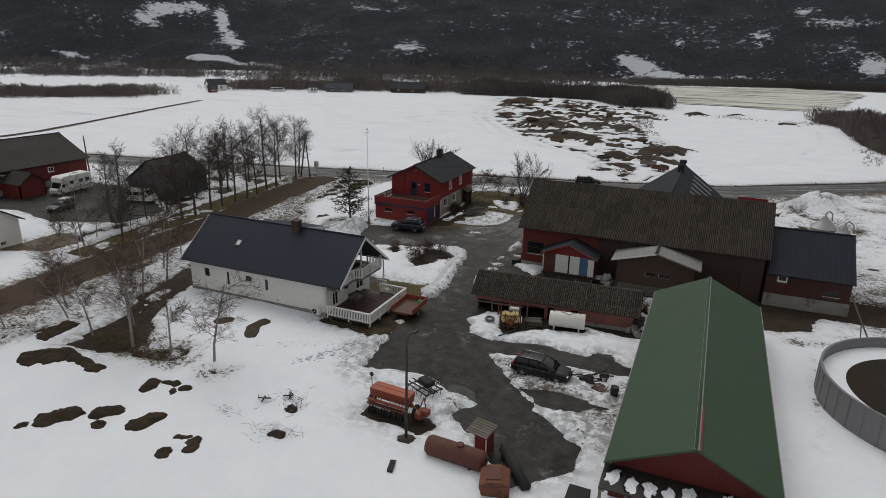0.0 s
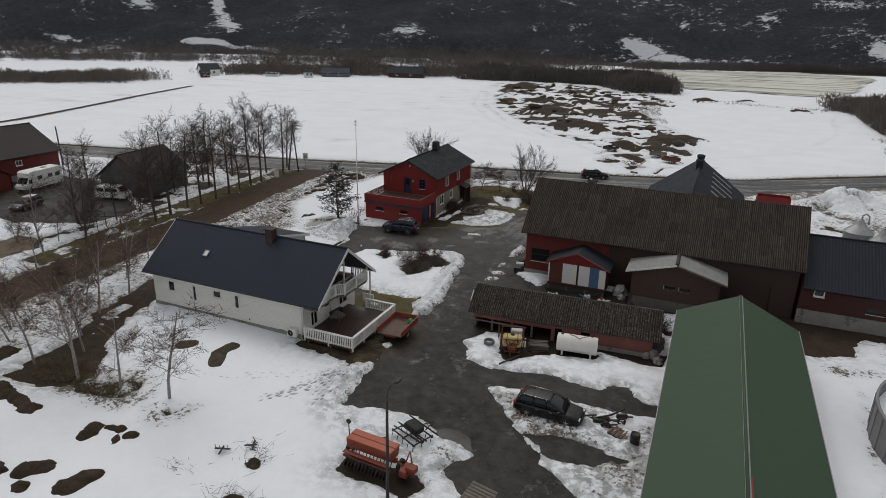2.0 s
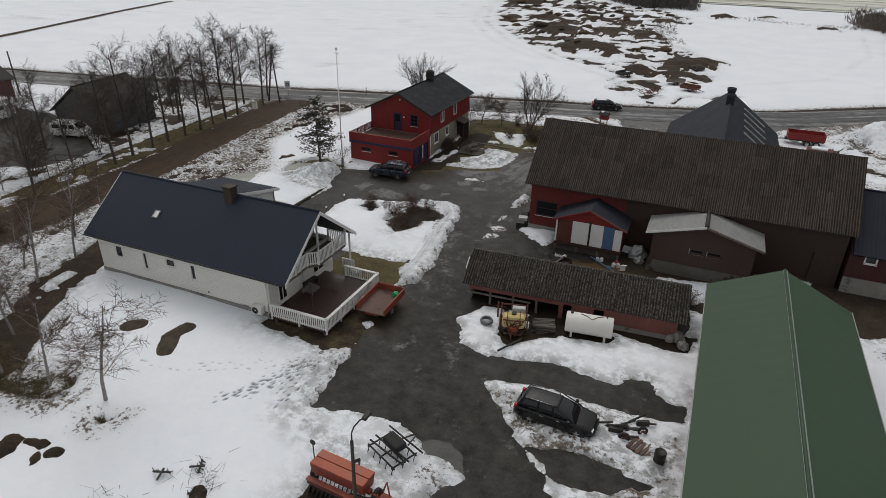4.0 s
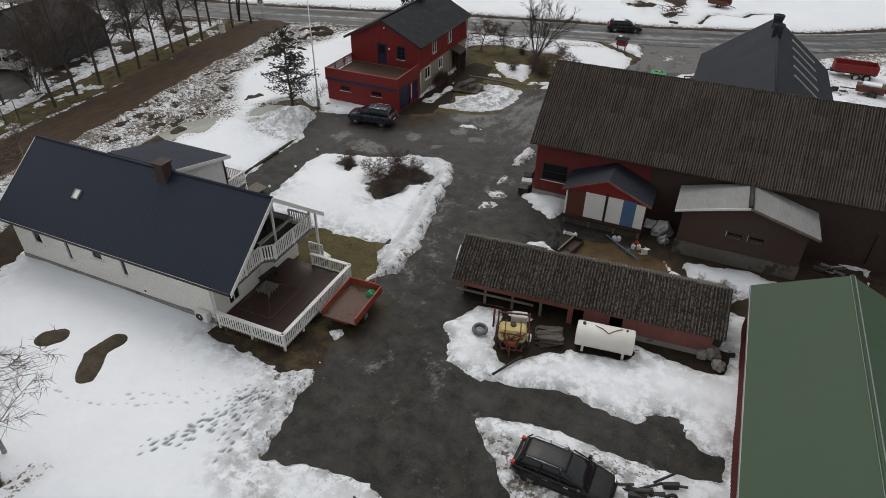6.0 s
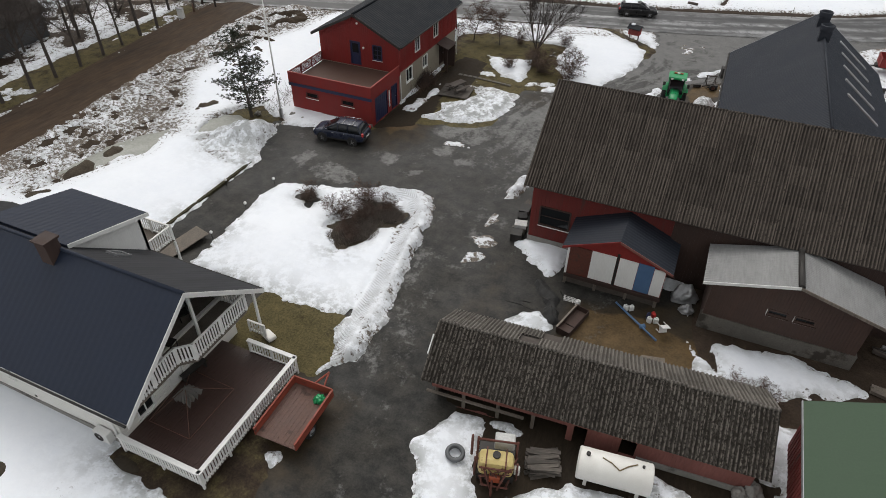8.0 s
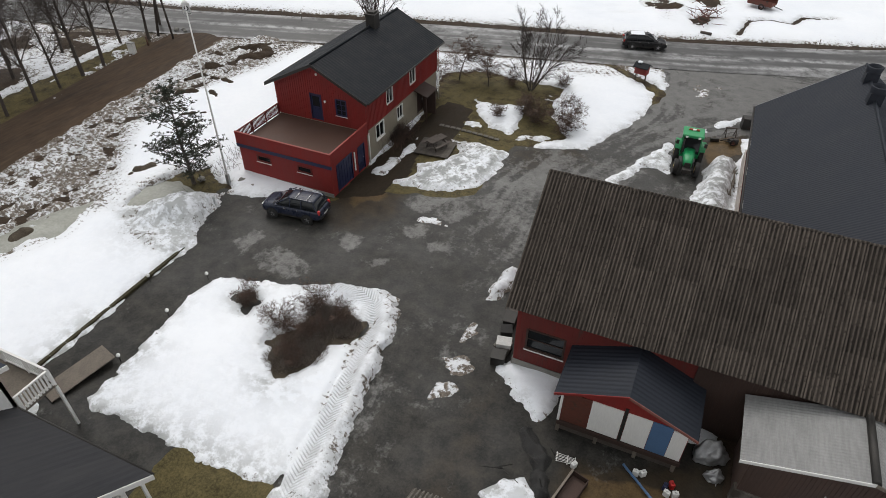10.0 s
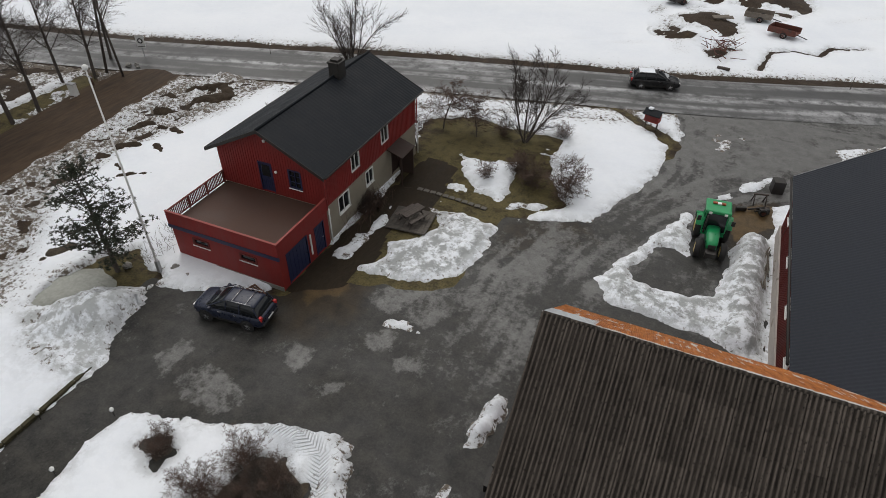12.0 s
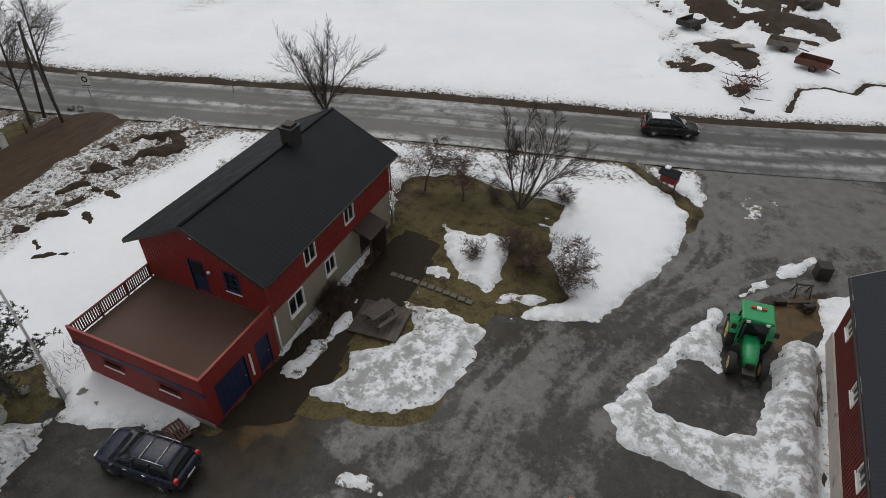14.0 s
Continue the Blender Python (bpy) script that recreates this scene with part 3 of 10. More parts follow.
def prism(bm, outline, y0, y1, m=None):
    """Extrude an (x, z) outline, counter-clockwise seen from -y, along y."""
    m = m or Matrix()
    a = [bm.verts.new(m @ Vector((x, y0, z))) for x, z in outline]
    b = [bm.verts.new(m @ Vector((x, y1, z))) for x, z in outline]
    n = len(a)
    bm.faces.new(a)
    bm.faces.new(b[::-1])
    for k in range(n):
        bm.faces.new((a[(k + 1) % n], a[k], b[k], b[(k + 1) % n]))


def grid_mesh(name, xs, ys, z, mat, keep=None, attributes=()):
    """A height field on a grid of coordinates; keep drops cells; attributes: (name, values) per vertex."""
    nx, ny = len(xs), len(ys)
    X, Y = np.meshgrid(xs, ys)
    co = np.stack([X, Y, z], -1).reshape(-1, 3)
    idx = np.arange(nx * ny).reshape(ny, nx)
    quads = np.stack([idx[:-1, :-1], idx[:-1, 1:], idx[1:, 1:], idx[1:, :-1]], -1).reshape(-1, 4)
    if keep is not None:
        kv = keep.reshape(-1)
        quads = quads[kv[quads].any(1)]
        used = np.unique(quads)
        remap = np.full(nx * ny, -1)
        remap[used] = np.arange(len(used))
        quads, co = remap[quads], co[used]
    else:
        used = slice(None)
    me = bpy.data.meshes.new(name)
    me.vertices.add(len(co))
    me.vertices.foreach_set("co", co.astype(np.float32).ravel())
    me.loops.add(quads.size)
    me.loops.foreach_set("vertex_index", quads.astype(np.int32).ravel())
    me.polygons.add(len(quads))
    me.polygons.foreach_set("loop_start", np.arange(0, quads.size, 4, dtype=np.int32))
    me.update(calc_edges=True)
    me.shade_smooth()
    for an, values in attributes:
        layer = me.attributes.new(an, "FLOAT", "POINT")
        layer.data.foreach_set("value", values.reshape(-1)[used].astype(np.float32))
    me.materials.append(M[mat])
    return new(name, me)


def spread(near0, near1, step, far0, far1, grow=1.22):
    """Coordinates with even steps between near0 and near1 and growing ones out to far0 and far1."""
    mid = list(np.arange(near0, near1 + step / 2, step))
    for end, sign in ((far1, 1), (far0, -1)):
        s, p, out = step, mid[-1] if sign > 0 else mid[0], []
        while (p < end) if sign > 0 else (p > end):
            s *= grow
            p += sign * s
            out.append(p)
        mid = mid + out if sign > 0 else out[::-1] + mid
    return np.array(mid)


# ---- ground: where it is bare and where snow lies ----
ROAD = [(-330, 10), (-220, 52), (-157, 82), (-110, 91), (-72, 98.6), (-40, 107.8), (-15, 113.5), (5, 120), (32, 138), (70, 170), (160, 270)]
LANE = [(-57, 8), (-60.2, 33), (-61.2, 50), (-61.6, 65), (-63.7, 78), (-65.6, 93), (-66, 99.5)]
YARD = [(-8, 29), (-6, 30.4), (-4.8, 32), (-5, 34), (-9.1, 37.6), (-12.4, 41.3), (-14.4, 43.8), (-11, 44.6), (-5.4, 44.4), (-2.8, 45), (-2.8, 48), (-8, 47.8),
        (-14, 46.6), (-17.3, 46.7), (-18.6, 49.6), (-17.5, 52), (-3.5, 54), (-3.5, 57), (-7, 58.5), (-8, 62.5), (-8, 65), (-18, 65.5), (-18.5, 77), (-9, 77), (-9, 97), (-2, 101),
        (14, 108), (26, 128), (-15, 110), (-17.6, 110), (-16, 104), (-17.6, 97), (-20.3, 89.9), (-25.6, 87.8), (-25.8, 80), (-27, 78.6), (-30, 78), (-32.6, 76.6), (-35, 74.9), (-40.2, 73.4),
        (-42.8, 72.8), (-41.6, 68.5)]
YARD_WEST = [(-40.5, 67.2), (-40.5, 55), (-38.5, 53.5), (-37, 52.5), (-30.5, 51.5), (-30.5, 43.2), (-26, 42.7), (-23.4, 42.8), (-23, 40), (-22.6, 37.6), (-20.6, 38.2), (-17.4, 38.6),
             (-12.8, 36.2), (-13.9, 34.3), (-11.8, 33)]
YARD = YARD + YARD_WEST
RED_LAWN = [(-36.5, 99), (-33.1, 100.6), (-25, 100.3), (-24.6, 94.5), (-22, 91.2), (-25.2, 88), (-25.2, 79.6), (-27, 77.8), (-30, 77), (-33, 75.6), (-35.6, 74.4), (-34.6, 89)]
BIRCH_STRIP = [(-46.8, 30.2), (-46.9, 32.1), (-46.9, 34.4), (-47.3, 36.8), (-50.3, 40.3), (-51.2, 45.3), (-52.6, 50.2), (-47.3, 45.2), (-46.8, 42.0), (-45.4, 38.8), (-44.4, 37.1), (-42.1, 34.4), (-40.5, 32.3), (-41.4, 31.1), (-42.9, 30.5), (-45.3, 30.3)]
BIRCH_GRASS = [(-41.5, 30.2), (-41.7, 33.6), (-39.2, 34.2), (-36.4, 34.8), (-34.6, 32.4), (-35.4, 30.7), (-37.4, 30.4), (-39.0, 30.2)]
BIRCH_FOOT = [(-34.0, 31.7), (-32.8, 32.6), (-30.6, 33.0), (-30.8, 31.6), (-31.6, 30.4), (-32.7, 30.6)]
STRIP_SNOW = [(-48.8, 40.0), (-49.2, 42.8), (-48.2, 42.8), (-47.5, 39.8)]
VERGE_WEST = [(-64.6, 46), (-65, 60), (-66, 72), (-68, 92), (-71.5, 95), (-71, 72), (-69.5, 60), (-68, 46)]
LEFT_YARD = [(-92, 56), (-82, 54), (-72, 58), (-70.5, 64), (-77, 68), (-92, 74), (-102, 74), (-102, 52)]
ISLAND_CAR = [(-14.6, 43.9), (-13.4, 44.4), (-12.5, 43.8), (-11.4, 43.5), (-9.1, 44.1), (-7.2, 44.4), (-5.6, 44.0), (-5.0, 42.6), (-4.2, 43.0), (-3.7, 44.2), (-2.6, 43.8), (-2.6, 33), (-5, 34.6), (-7.6, 36.6), (-9.6, 38.6), (-12.2, 41.2)]
PUDDLE_CAR = [(-10.6, 39.5), (-8.4, 40.3), (-5.7, 39.7), (-4.2, 39.4), (-6, 38), (-8.4, 38.1)]
ISLAND_TANK = [(-17.9, 47.8), (-17.8, 49.2), (-17.6, 50.4), (-16.7, 50.6), (-15.9, 49.4), (-15.4, 48.2), (-14.6, 47.6), (-13.7, 48.1), (-13.0, 49.5), (-11.6, 50.6), (-11.2, 50.0), (-8.7, 50.0), (-8.2, 49.8), (-7.5, 50.4), (-7.8, 51.5),
               (-4.9, 51.7), (-4.1, 51.9), (-3.0, 53.2), (-2.6, 50.7), (-2.7, 46.5), (-3.4, 46.4), (-4.3, 46.4), (-4.8, 47.1), (-5.4, 48.1), (-6.3, 47.7), (-7.0, 46.7), (-7.7, 46.5), (-9.6, 46.7), (-10.1, 47.2), (-11.3, 47.4), (-13.0, 46.7), (-15.2, 46.3), (-17.0, 46.7)]
ISLAND_BUSH = [(-36.9, 55), (-37.4, 65.2), (-33.2, 66.2), (-29, 67.9), (-27.4, 68.5), (-26.0, 68.1), (-25.0, 65.6), (-24.7, 63.4), (-24.3, 61.4), (-23.9, 58.5), (-23.3, 55.6), (-23.4, 52.6), (-24.8, 51.2), (-25.6, 54.2), (-29.9, 55.1)]
BUSH_BED = [(-29.7, 60.7), (-30.4, 61.4), (-31.0, 62.1), (-30.8, 62.8), (-30.2, 63.7), (-29.9, 65.4), (-28.5, 66.2), (-26.9, 65.3), (-26.9, 63.9), (-28.0, 63.3), (-27.9, 62.5), (-28, 61.3), (-29.1, 60.0)]
SHRUB_BED = [(-34.9, 64.2), (-33.7, 63.7), (-33.3, 64.4), (-34.0, 65.1), (-35.0, 64.8)]
ISLAND_PICNIC = [(-31.4, 87.0), (-28.6, 87.2), (-25.7, 86.9), (-25.7, 84.5), (-26.0, 81.9), (-27.6, 79.8), (-30.2, 78.9), (-32.2, 79.3), (-31.1, 80.9), (-31.8, 82.2), (-30.0, 83.5), (-29.4, 85.4)]
ISLAND_TRACTOR = [(-18.7, 84.3), (-17.9, 86.2), (-16.2, 89.8), (-14.5, 93.7), (-14.0, 93.6), (-14.2, 91.9), (-13.8, 90.5), (-13.8, 88.8), (-14.6, 89.1), (-15.8, 88.9), (-16.2, 87.2), (-16.7, 86.2), (-16.4, 85.2),
                  (-15.0, 84.9), (-13.3, 85.0), (-12.0, 85.7), (-11.6, 87.9), (-11.1, 89.0), (-11.3, 90.3), (-10.8, 91.9), (-10.2, 93.0), (-9.5, 93.2), (-9.0, 92.2), (-9.0, 81.0), (-9.8, 80.8), (-11.8, 81.9), (-14.8, 82.1), (-17.4, 82.5)]
SMALL_ISLES = ([(-26, 40), (-25.2, 41.9), (-24.4, 42.6), (-23.5, 43.8), (-23.1, 42.7), (-23.3, 41.6), (-22.9, 40.7), (-23.2, 39.9), (-23, 38.6), (-25, 38.6)], [(-24.4, 46.2), (-23.7, 45.7), (-23.3, 46.2), (-23.8, 46.6)],
               [(-21.9, 65.0), (-20.8, 65.9), (-19.9, 65.0), (-20.4, 64.1), (-21.5, 64.3)], [(-21.5, 62.3), (-21.4, 63.5), (-20.6, 63.9), (-20.2, 63.3), (-20.9, 62.4)],
               [(-21.7, 66.6), (-21.5, 68.1), (-21.0, 68.3), (-20.9, 67.4), (-21.3, 66.4)], [(-33.6, 86.2), (-33.7, 82.6), (-34.6, 79.3), (-33.2, 79.3), (-33.2, 81.2), (-32.8, 84.4)],
               [(-26.2, 89.1), (-25.7, 90.2), (-23.5, 90.5), (-24.4, 89.7)], [(-13.4, 95.1), (-12.8, 96.8), (-11.9, 97.6), (-11.7, 96.9), (-12.9, 95.4)])
ICE_PLATES = ([(-36.4, 67.8), (-35.7, 69.5), (-32.5, 68.8), (-31.9, 67.8), (-33.0, 66.9), (-35.3, 66.9)], [(-29.7, 70.5), (-28.4, 71.3), (-28.2, 70.4), (-29.1, 69.7)], [(-29.0, 74.5), (-27.7, 75.6), (-27.3, 74.1), (-28.2, 73.4)],
              [(-30.8, 77.2), (-29.3, 79.0), (-24.5, 80.4), (-23.2, 79.7), (-25.1, 77.8), (-26.4, 76.2), (-28.7, 76.6)], [(-31.9, 70.9), (-30.9, 70.6), (-30.6, 72.6), (-32.2, 72.3)], [(-26.3, 72.7), (-25.5, 73.4), (-26.1, 74.3), (-26.7, 73.5)],
              [(-19.6, 83.4), (-18.9, 84.6), (-19.4, 85.6), (-20.2, 84.6)], [(-19.2, 79.0), (-18.0, 79.6), (-18.2, 81.2), (-19.6, 80.8)], [(-38.2, 68.4), (-37.2, 67.6), (-37.0, 69.6), (-38.0, 70.2)])
ISLAND_BARN = [(-6.7, 61.5), (-6.2, 60.2), (-5.8, 58.8), (-4.4, 58.8), (-3.5, 58.7), (-1.8, 59.9), (0.7, 61.0), (1.2, 61.5), (0.0, 61.7), (-1.9, 62.2), (-4.3, 62.2), (-6.3, 62.0)]
WING_FOOT = [(-8, 62.9), (-8, 61.4), (-3, 57.4), (4.8, 57.2), (4.8, 66), (-8, 66)]
ICE_ZONE = [(-34, 65), (-28, 69.5), (-24.5, 66), (-20, 60), (-19, 66), (-19, 88), (-11, 102), (6, 111), (-14, 109), (-17, 97), (-20, 90.5), (-25, 87), (-25.4, 78), (-33, 74)]
ISLAND_PORCH = [(-19.1, 65.6), (-18.3, 66.3), (-16.2, 67.4), (-15.4, 66.8), (-15.5, 64.6), (-15.8, 63.2), (-16.5, 63.1), (-17.5, 64.1)]
ISLAND_SCRAP = [(-17.6, 58.6), (-15.8, 60.2), (-14.9, 59.2), (-15.6, 57.4)]
DARK_EAST = [(4.6, 65.6), (4.6, 59), (7.4, 58.8), (10.5, 60.2), (11.5, 64), (22, 64), (24, 72), (16, 78), (6, 70)]
HEATH = [(-94, 292), (-82, 240), (-70, 205), (-52, 174), (-37, 156), (-22, 142), (-17, 134), (-10, 139), (-6, 144), (-5.5, 166), (-12, 178), (-19, 192), (-23, 240), (-17, 250), (-33, 282), (-59, 297), (-79, 312)]
_rs = np.random.RandomState(12)
# heath mounds: x, y, half width, half depth, height
HUMPS = [(-80, 270, 7, 9, 3.2), (-51, 196, 6.5, 6, 3.4), (-35, 173, 5.5, 5, 2.8), (-34, 200, 5, 6, 2.4), (-17.7, 134.6, 3.4, 4.2, 1.5), (-20.3, 148, 4.0, 3.4, 1.7), (-11.8, 146.4, 3.4, 3, 1.8), (-15.0, 125.2, 1.3, 3.0, 1.15), (-18.4, 128.2, 1.8, 0.9, 1.1), (-12, 158, 4.5, 5, 2.6), (-26, 203, 4, 5, 2.0), (-8, 259, 4, 4, 2.0), (-27, 166, 3.4, 3, 1.6),
         (-20, 151, 3.4, 3, 1.5), (-9.2, 141.5, 1.6, 1.2, 0.9), (22, 242, 4, 3, 1.6), (7, 266, 3, 3, 1.5), (-24, 236, 5, 5, 2.0), (-52, 256, 5, 7, 2.2), (-44, 225, 5, 6, 2.4), (-60, 225, 5, 7, 2.2), (-8.5, 164, 3.2, 4, 1.9),
         (-13, 152, 3, 2.6, 1.6)]
for _k in range(46):
    _v = _rs.rand()
    _y = 146 + 140 * _v ** 1.3
    _lo = np.interp(_y, [146, 174, 205, 240, 290], [-28, -50, -67, -79, -90])
    _hi = np.interp(_y, [146, 166, 192, 240, 290], [-14, -14, -24, -28, -48])
    HUMPS.append((_lo + (_hi - _lo) * _rs.rand(), _y, *(_rs.uniform(1.2, 3.6, 2)), _rs.uniform(0.5, 1.7)))


def humps(x, y):
    """Height of the heath mounds over the ground."""
    h = np.zeros(np.shape(x))
    near = np.asarray(y) > 116
    if np.any(near):
        x2, y2 = np.asarray(x)[near], np.asarray(y)[near]
        wx, wy = x2 + fbm(x2, y2, 5, 3, 45) * 5, y2 + fbm(x2, y2, 5, 3, 46) * 5
        out = np.zeros(x2.shape)
        for cx, cy, a, b, hh in HUMPS:
            out = np.maximum(out, hh * np.exp(-((wx - cx) / a) ** 2 - ((wy - cy) / b) ** 2))
        h[near] = out * (0.58 + 0.75 * fbm(x2, y2, 3.4, 4, 47))
    return h


ROUGH_LANE = [(-58.4, 56), (-60, 66), (-61.6, 80), (-62, 93), (-60, 100.5), (-53, 99), (-53, 93), (-56, 84), (-55, 76), (-50, 71), (-48, 64), (-52, 55)]
ROUGH_WEST = [(-57, 30), (-58.6, 52), (-53, 54), (-49, 47), (-48, 36), (-50, 26)]
ISLAND_RIDGE = [(-21.5, 70.0), (-21.4, 71.8), (-21.0, 73.5), (-20.5, 73.4), (-20.4, 72.2), (-20.8, 70.4)]
ISLAND_STREAK = [(-28.8, 75.3), (-28.7, 76.0), (-27.6, 76.3), (-26.2, 76.0), (-26.2, 75.6), (-27.5, 75.5)]
ISLAND_HEAPS = [(-11.7, 98.4), (-9.1, 101.4), (-8.8, 100.8), (-10.9, 97.7)]
ISLAND_GARDEN = [(-31.8, 94.6), (-30.6, 92.2), (-29.4, 90.8), (-26.9, 89.4), (-26.6, 91.0), (-26.8, 92.7), (-27.4, 95.2), (-29.6, 94.5)]
SHED_FOOT = [(-18.2, 54), (-18, 52.3), (-13, 51.8), (-8, 52.1), (-3.4, 52.0), (-2.9, 54)]
DRILL_HOLE = [(-19.6, 31.6), (-15.0, 31.4), (-14.3, 32.6), (-15.2, 33.2), (-19.4, 32.9)]
CREEK = [(-11.0, 122.4), (-10.1, 128.0), (-7.9, 129.3), (-5.4, 128.8), (-4.2, 131.9), (-1, 133)]
MELT_RING = [(-15.2, 36.0), (-14.2, 36.6), (-13.5, 35.8), (-13.6, 35.0), (-14.6, 34.6), (-15.4, 35.0)]
JUNCTION_VERGE = [(-29, 109.4), (-23.4, 109.0), (-20.1, 106.8), (-17.4, 104.6), (-16.4, 103.2), (-16.4, 100.8), (-17.0, 100.6), (-17.2, 103.0), (-18.4, 104.2), (-20.6, 106.0), (-23.6, 108.2), (-29, 108.6)]
WEST_PATCHY = [(-71, 44), (-69.6, 60), (-71.4, 72), (-72, 95), (-86, 90), (-84, 72), (-73, 66), (-74, 50)]
EAST_MESS = [(-3, 100.5), (4, 100), (9, 92), (10, 70), (24, 68), (60, 80), (70, 150), (28, 133), (16, 124), (4, 114), (-6, 108)]
ROADSIDE = [(-52, 98.5), (-20, 106.5), (-21.5, 104.4), (-50, 95.8)]
PINE_BED = [(-42.4, 73.7), (-44.2, 73.9), (-46.0, 74.8), (-47.6, 73.2), (-48.0, 70.8), (-47.6, 68.3), (-46.0, 68.6), (-44.6, 71.1), (-42.2, 72.8)]
PINE_SLUSH = [(-51.4, 69.2), (-49.4, 71.0), (-47.6, 72.4), (-46.8, 70.2), (-47.2, 67.9), (-48.8, 66.8), (-51.2, 67.2)]
BANK_DIRTY = [(-42.0, 73.0), (-41.9, 70.4), (-42.2, 69.2), (-40.2, 67.2), (-40.0, 65.2), (-42.6, 65.4), (-45.4, 66.0), (-47.6, 67.6), (-45.2, 69.6)]
SPRAYER_BED = [(-15.4, 48.7), (-14.2, 48.0), (-12.8, 49.3), (-11.4, 50.5), (-8.4, 50.9), (-7.6, 52), (-15.8, 52)]
NEIGHBOUR_LAWN = [(-76, 43), (-70.4, 45.5), (-70, 49.4), (-73, 51.5), (-76, 51)]
ROUGH_FINE = [(-58.4, 58), (-60, 66), (-61.4, 78), (-61.8, 91), (-60, 100), (-54, 98.5), (-54, 92), (-57, 84), (-55.6, 77), (-51.4, 71), (-50, 66), (-54, 57)]
SOUTH_WALK = [(-26.2, 43.4), (-25.5, 42.7), (-25.1, 41.9), (-24.5, 42.7), (-24.3, 43.4)]
TERRACE_STRIP = [(-30.5, 43.6), (-26.2, 44.6), (-25.4, 47.3), (-23.9, 46.2), (-23.7, 44.3), (-23.9, 43.4), (-24.9, 42.2), (-25.5, 42.7), (-27.4, 43.0)]
DECK_GRASS = [(-30.5, 54.8), (-25.9, 55.2), (-24.8, 52), (-25, 50.8), (-31, 51)]


def along(x, y, pts):
    """Signed distance from a line and the way along it."""
    best, side, way, run = np.full(x.shape, 1e9), np.zeros(x.shape), np.zeros(x.shape), 0.0
    for (ax, ay), (bx, by) in zip(pts, pts[1:]):
        ex, ey = bx - ax, by - ay
        L = math.hypot(ex, ey)
        t = np.clip(((x - ax) * ex + (y - ay) * ey) / L ** 2, 0, 1)
        d = np.hypot(x - ax - t * ex, y - ay - t * ey)
        sign = np.sign(ex * (y - ay) - ey * (x - ax))
        near = d < best
        best, side, way = np.where(near, d, best), np.where(near, sign * d, side), np.where(near, run + t * L, way)
        run += L
    return side, way


def snow_field(x, y):
    """How far inside the snow a place lies, in metres, negative on bare ground."""
    wob = fbm(x, y, 3.0, 4, 3) * 1.3
    fine = fbm(x, y, 0.9, 3, 9) * 0.9
    s = np.full(x.shape, 6.0)
    side, _ = along(x, y, ROAD)
    s = np.minimum(s, np.abs(side) - np.where(side > 0, 5.35, 4.08) + wob * np.where(side > 0, 0.55, 0.30))
    s = np.minimum(s, line_distance(x, y, LANE) - 3.1 + wob * 0.7)
    for bare in (YARD, RED_LAWN, BIRCH_STRIP, VERGE_WEST, LEFT_YARD, DARK_EAST, WING_FOOT):
        s = np.minimum(s, -poly_distance(x, y, bare) + wob * (1.4 if bare is RED_LAWN else 0.6))
    for patch, bias in ((ROUGH_LANE, 0.10), (ROUGH_WEST, 0.25), (ROADSIDE, 0.2), (BIRCH_STRIP, -0.30), (BIRCH_GRASS, -0.02), (BIRCH_FOOT, -0.04), (RED_LAWN, -0.30), (VERGE_WEST, -0.22), (WEST_PATCHY, 0.04), (EAST_MESS, 0.22)):
        inside = np.clip(poly_distance(x, y, patch), 0, 1.0)
        s = np.where(inside > 0, s * (1 - inside) + inside * ((fbm(x, y, 2.4, 4, 21) + bias) * 2.2), s)
    rough = np.clip(poly_distance(x, y, ROUGH_FINE) * 0.7, 0, 1)
    s = np.where(rough > 0, s * (1 - rough) + rough * ((fbm(x, y * 0.8, 1.1, 4, 23) + 0.06) * 1.1), s)
    heath = poly_distance(x, y, HEATH)
    s = np.where(heath > -2, np.minimum(s, np.maximum(-heath, (fbm(x, y, 4.0, 5, 31) + 0.045) * 5)), s)
    hump = humps(x, y)
    s = np.where(hump > 0.05, np.minimum(s, (0.42 - hump) * 3.0 + fbm(x, y * 0.7, 2.6, 5, 33) * 5.0), s)
    for isle in (ISLAND_CAR, ISLAND_TANK, ISLAND_BUSH, ISLAND_PICNIC, ISLAND_TRACTOR, ISLAND_BARN, ISLAND_PORCH, ISLAND_SCRAP, ISLAND_GARDEN, MELT_RING, ISLAND_RIDGE, ISLAND_STREAK, ISLAND_HEAPS, STRIP_SNOW, *SMALL_ISLES):
        s = np.maximum(s, poly_distance(x, y, isle) + wob * 0.25)
    for bare in (PUDDLE_CAR, BUSH_BED, SHRUB_BED, SOUTH_WALK, DECK_GRASS, PINE_BED, SPRAYER_BED, NEIGHBOUR_LAWN, JUNCTION_VERGE, DRILL_HOLE, SHED_FOOT):
        s = np.minimum(s, -poly_distance(x, y, bare) + wob * 0.5)
    s = np.minimum(s, (line_distance(x, y, CREEK) - 0.28) * 1.5 + wob * 0.25)
    zone = np.clip(poly_distance(x, y, ICE_ZONE), 0, 1)
    slush = (fbm(x, y * 0.55, 2.2, 5, 27) - 0.23) * 1.6
    s = np.where((zone > 0) & (s < 0), np.maximum(s, slush * zone - (1 - zone)), s)
    return s + fine * 0.8 * np.where(zone > 0, 0.25, 1.0) + fbm(x, y, 0.45, 2, 12) * 0.35


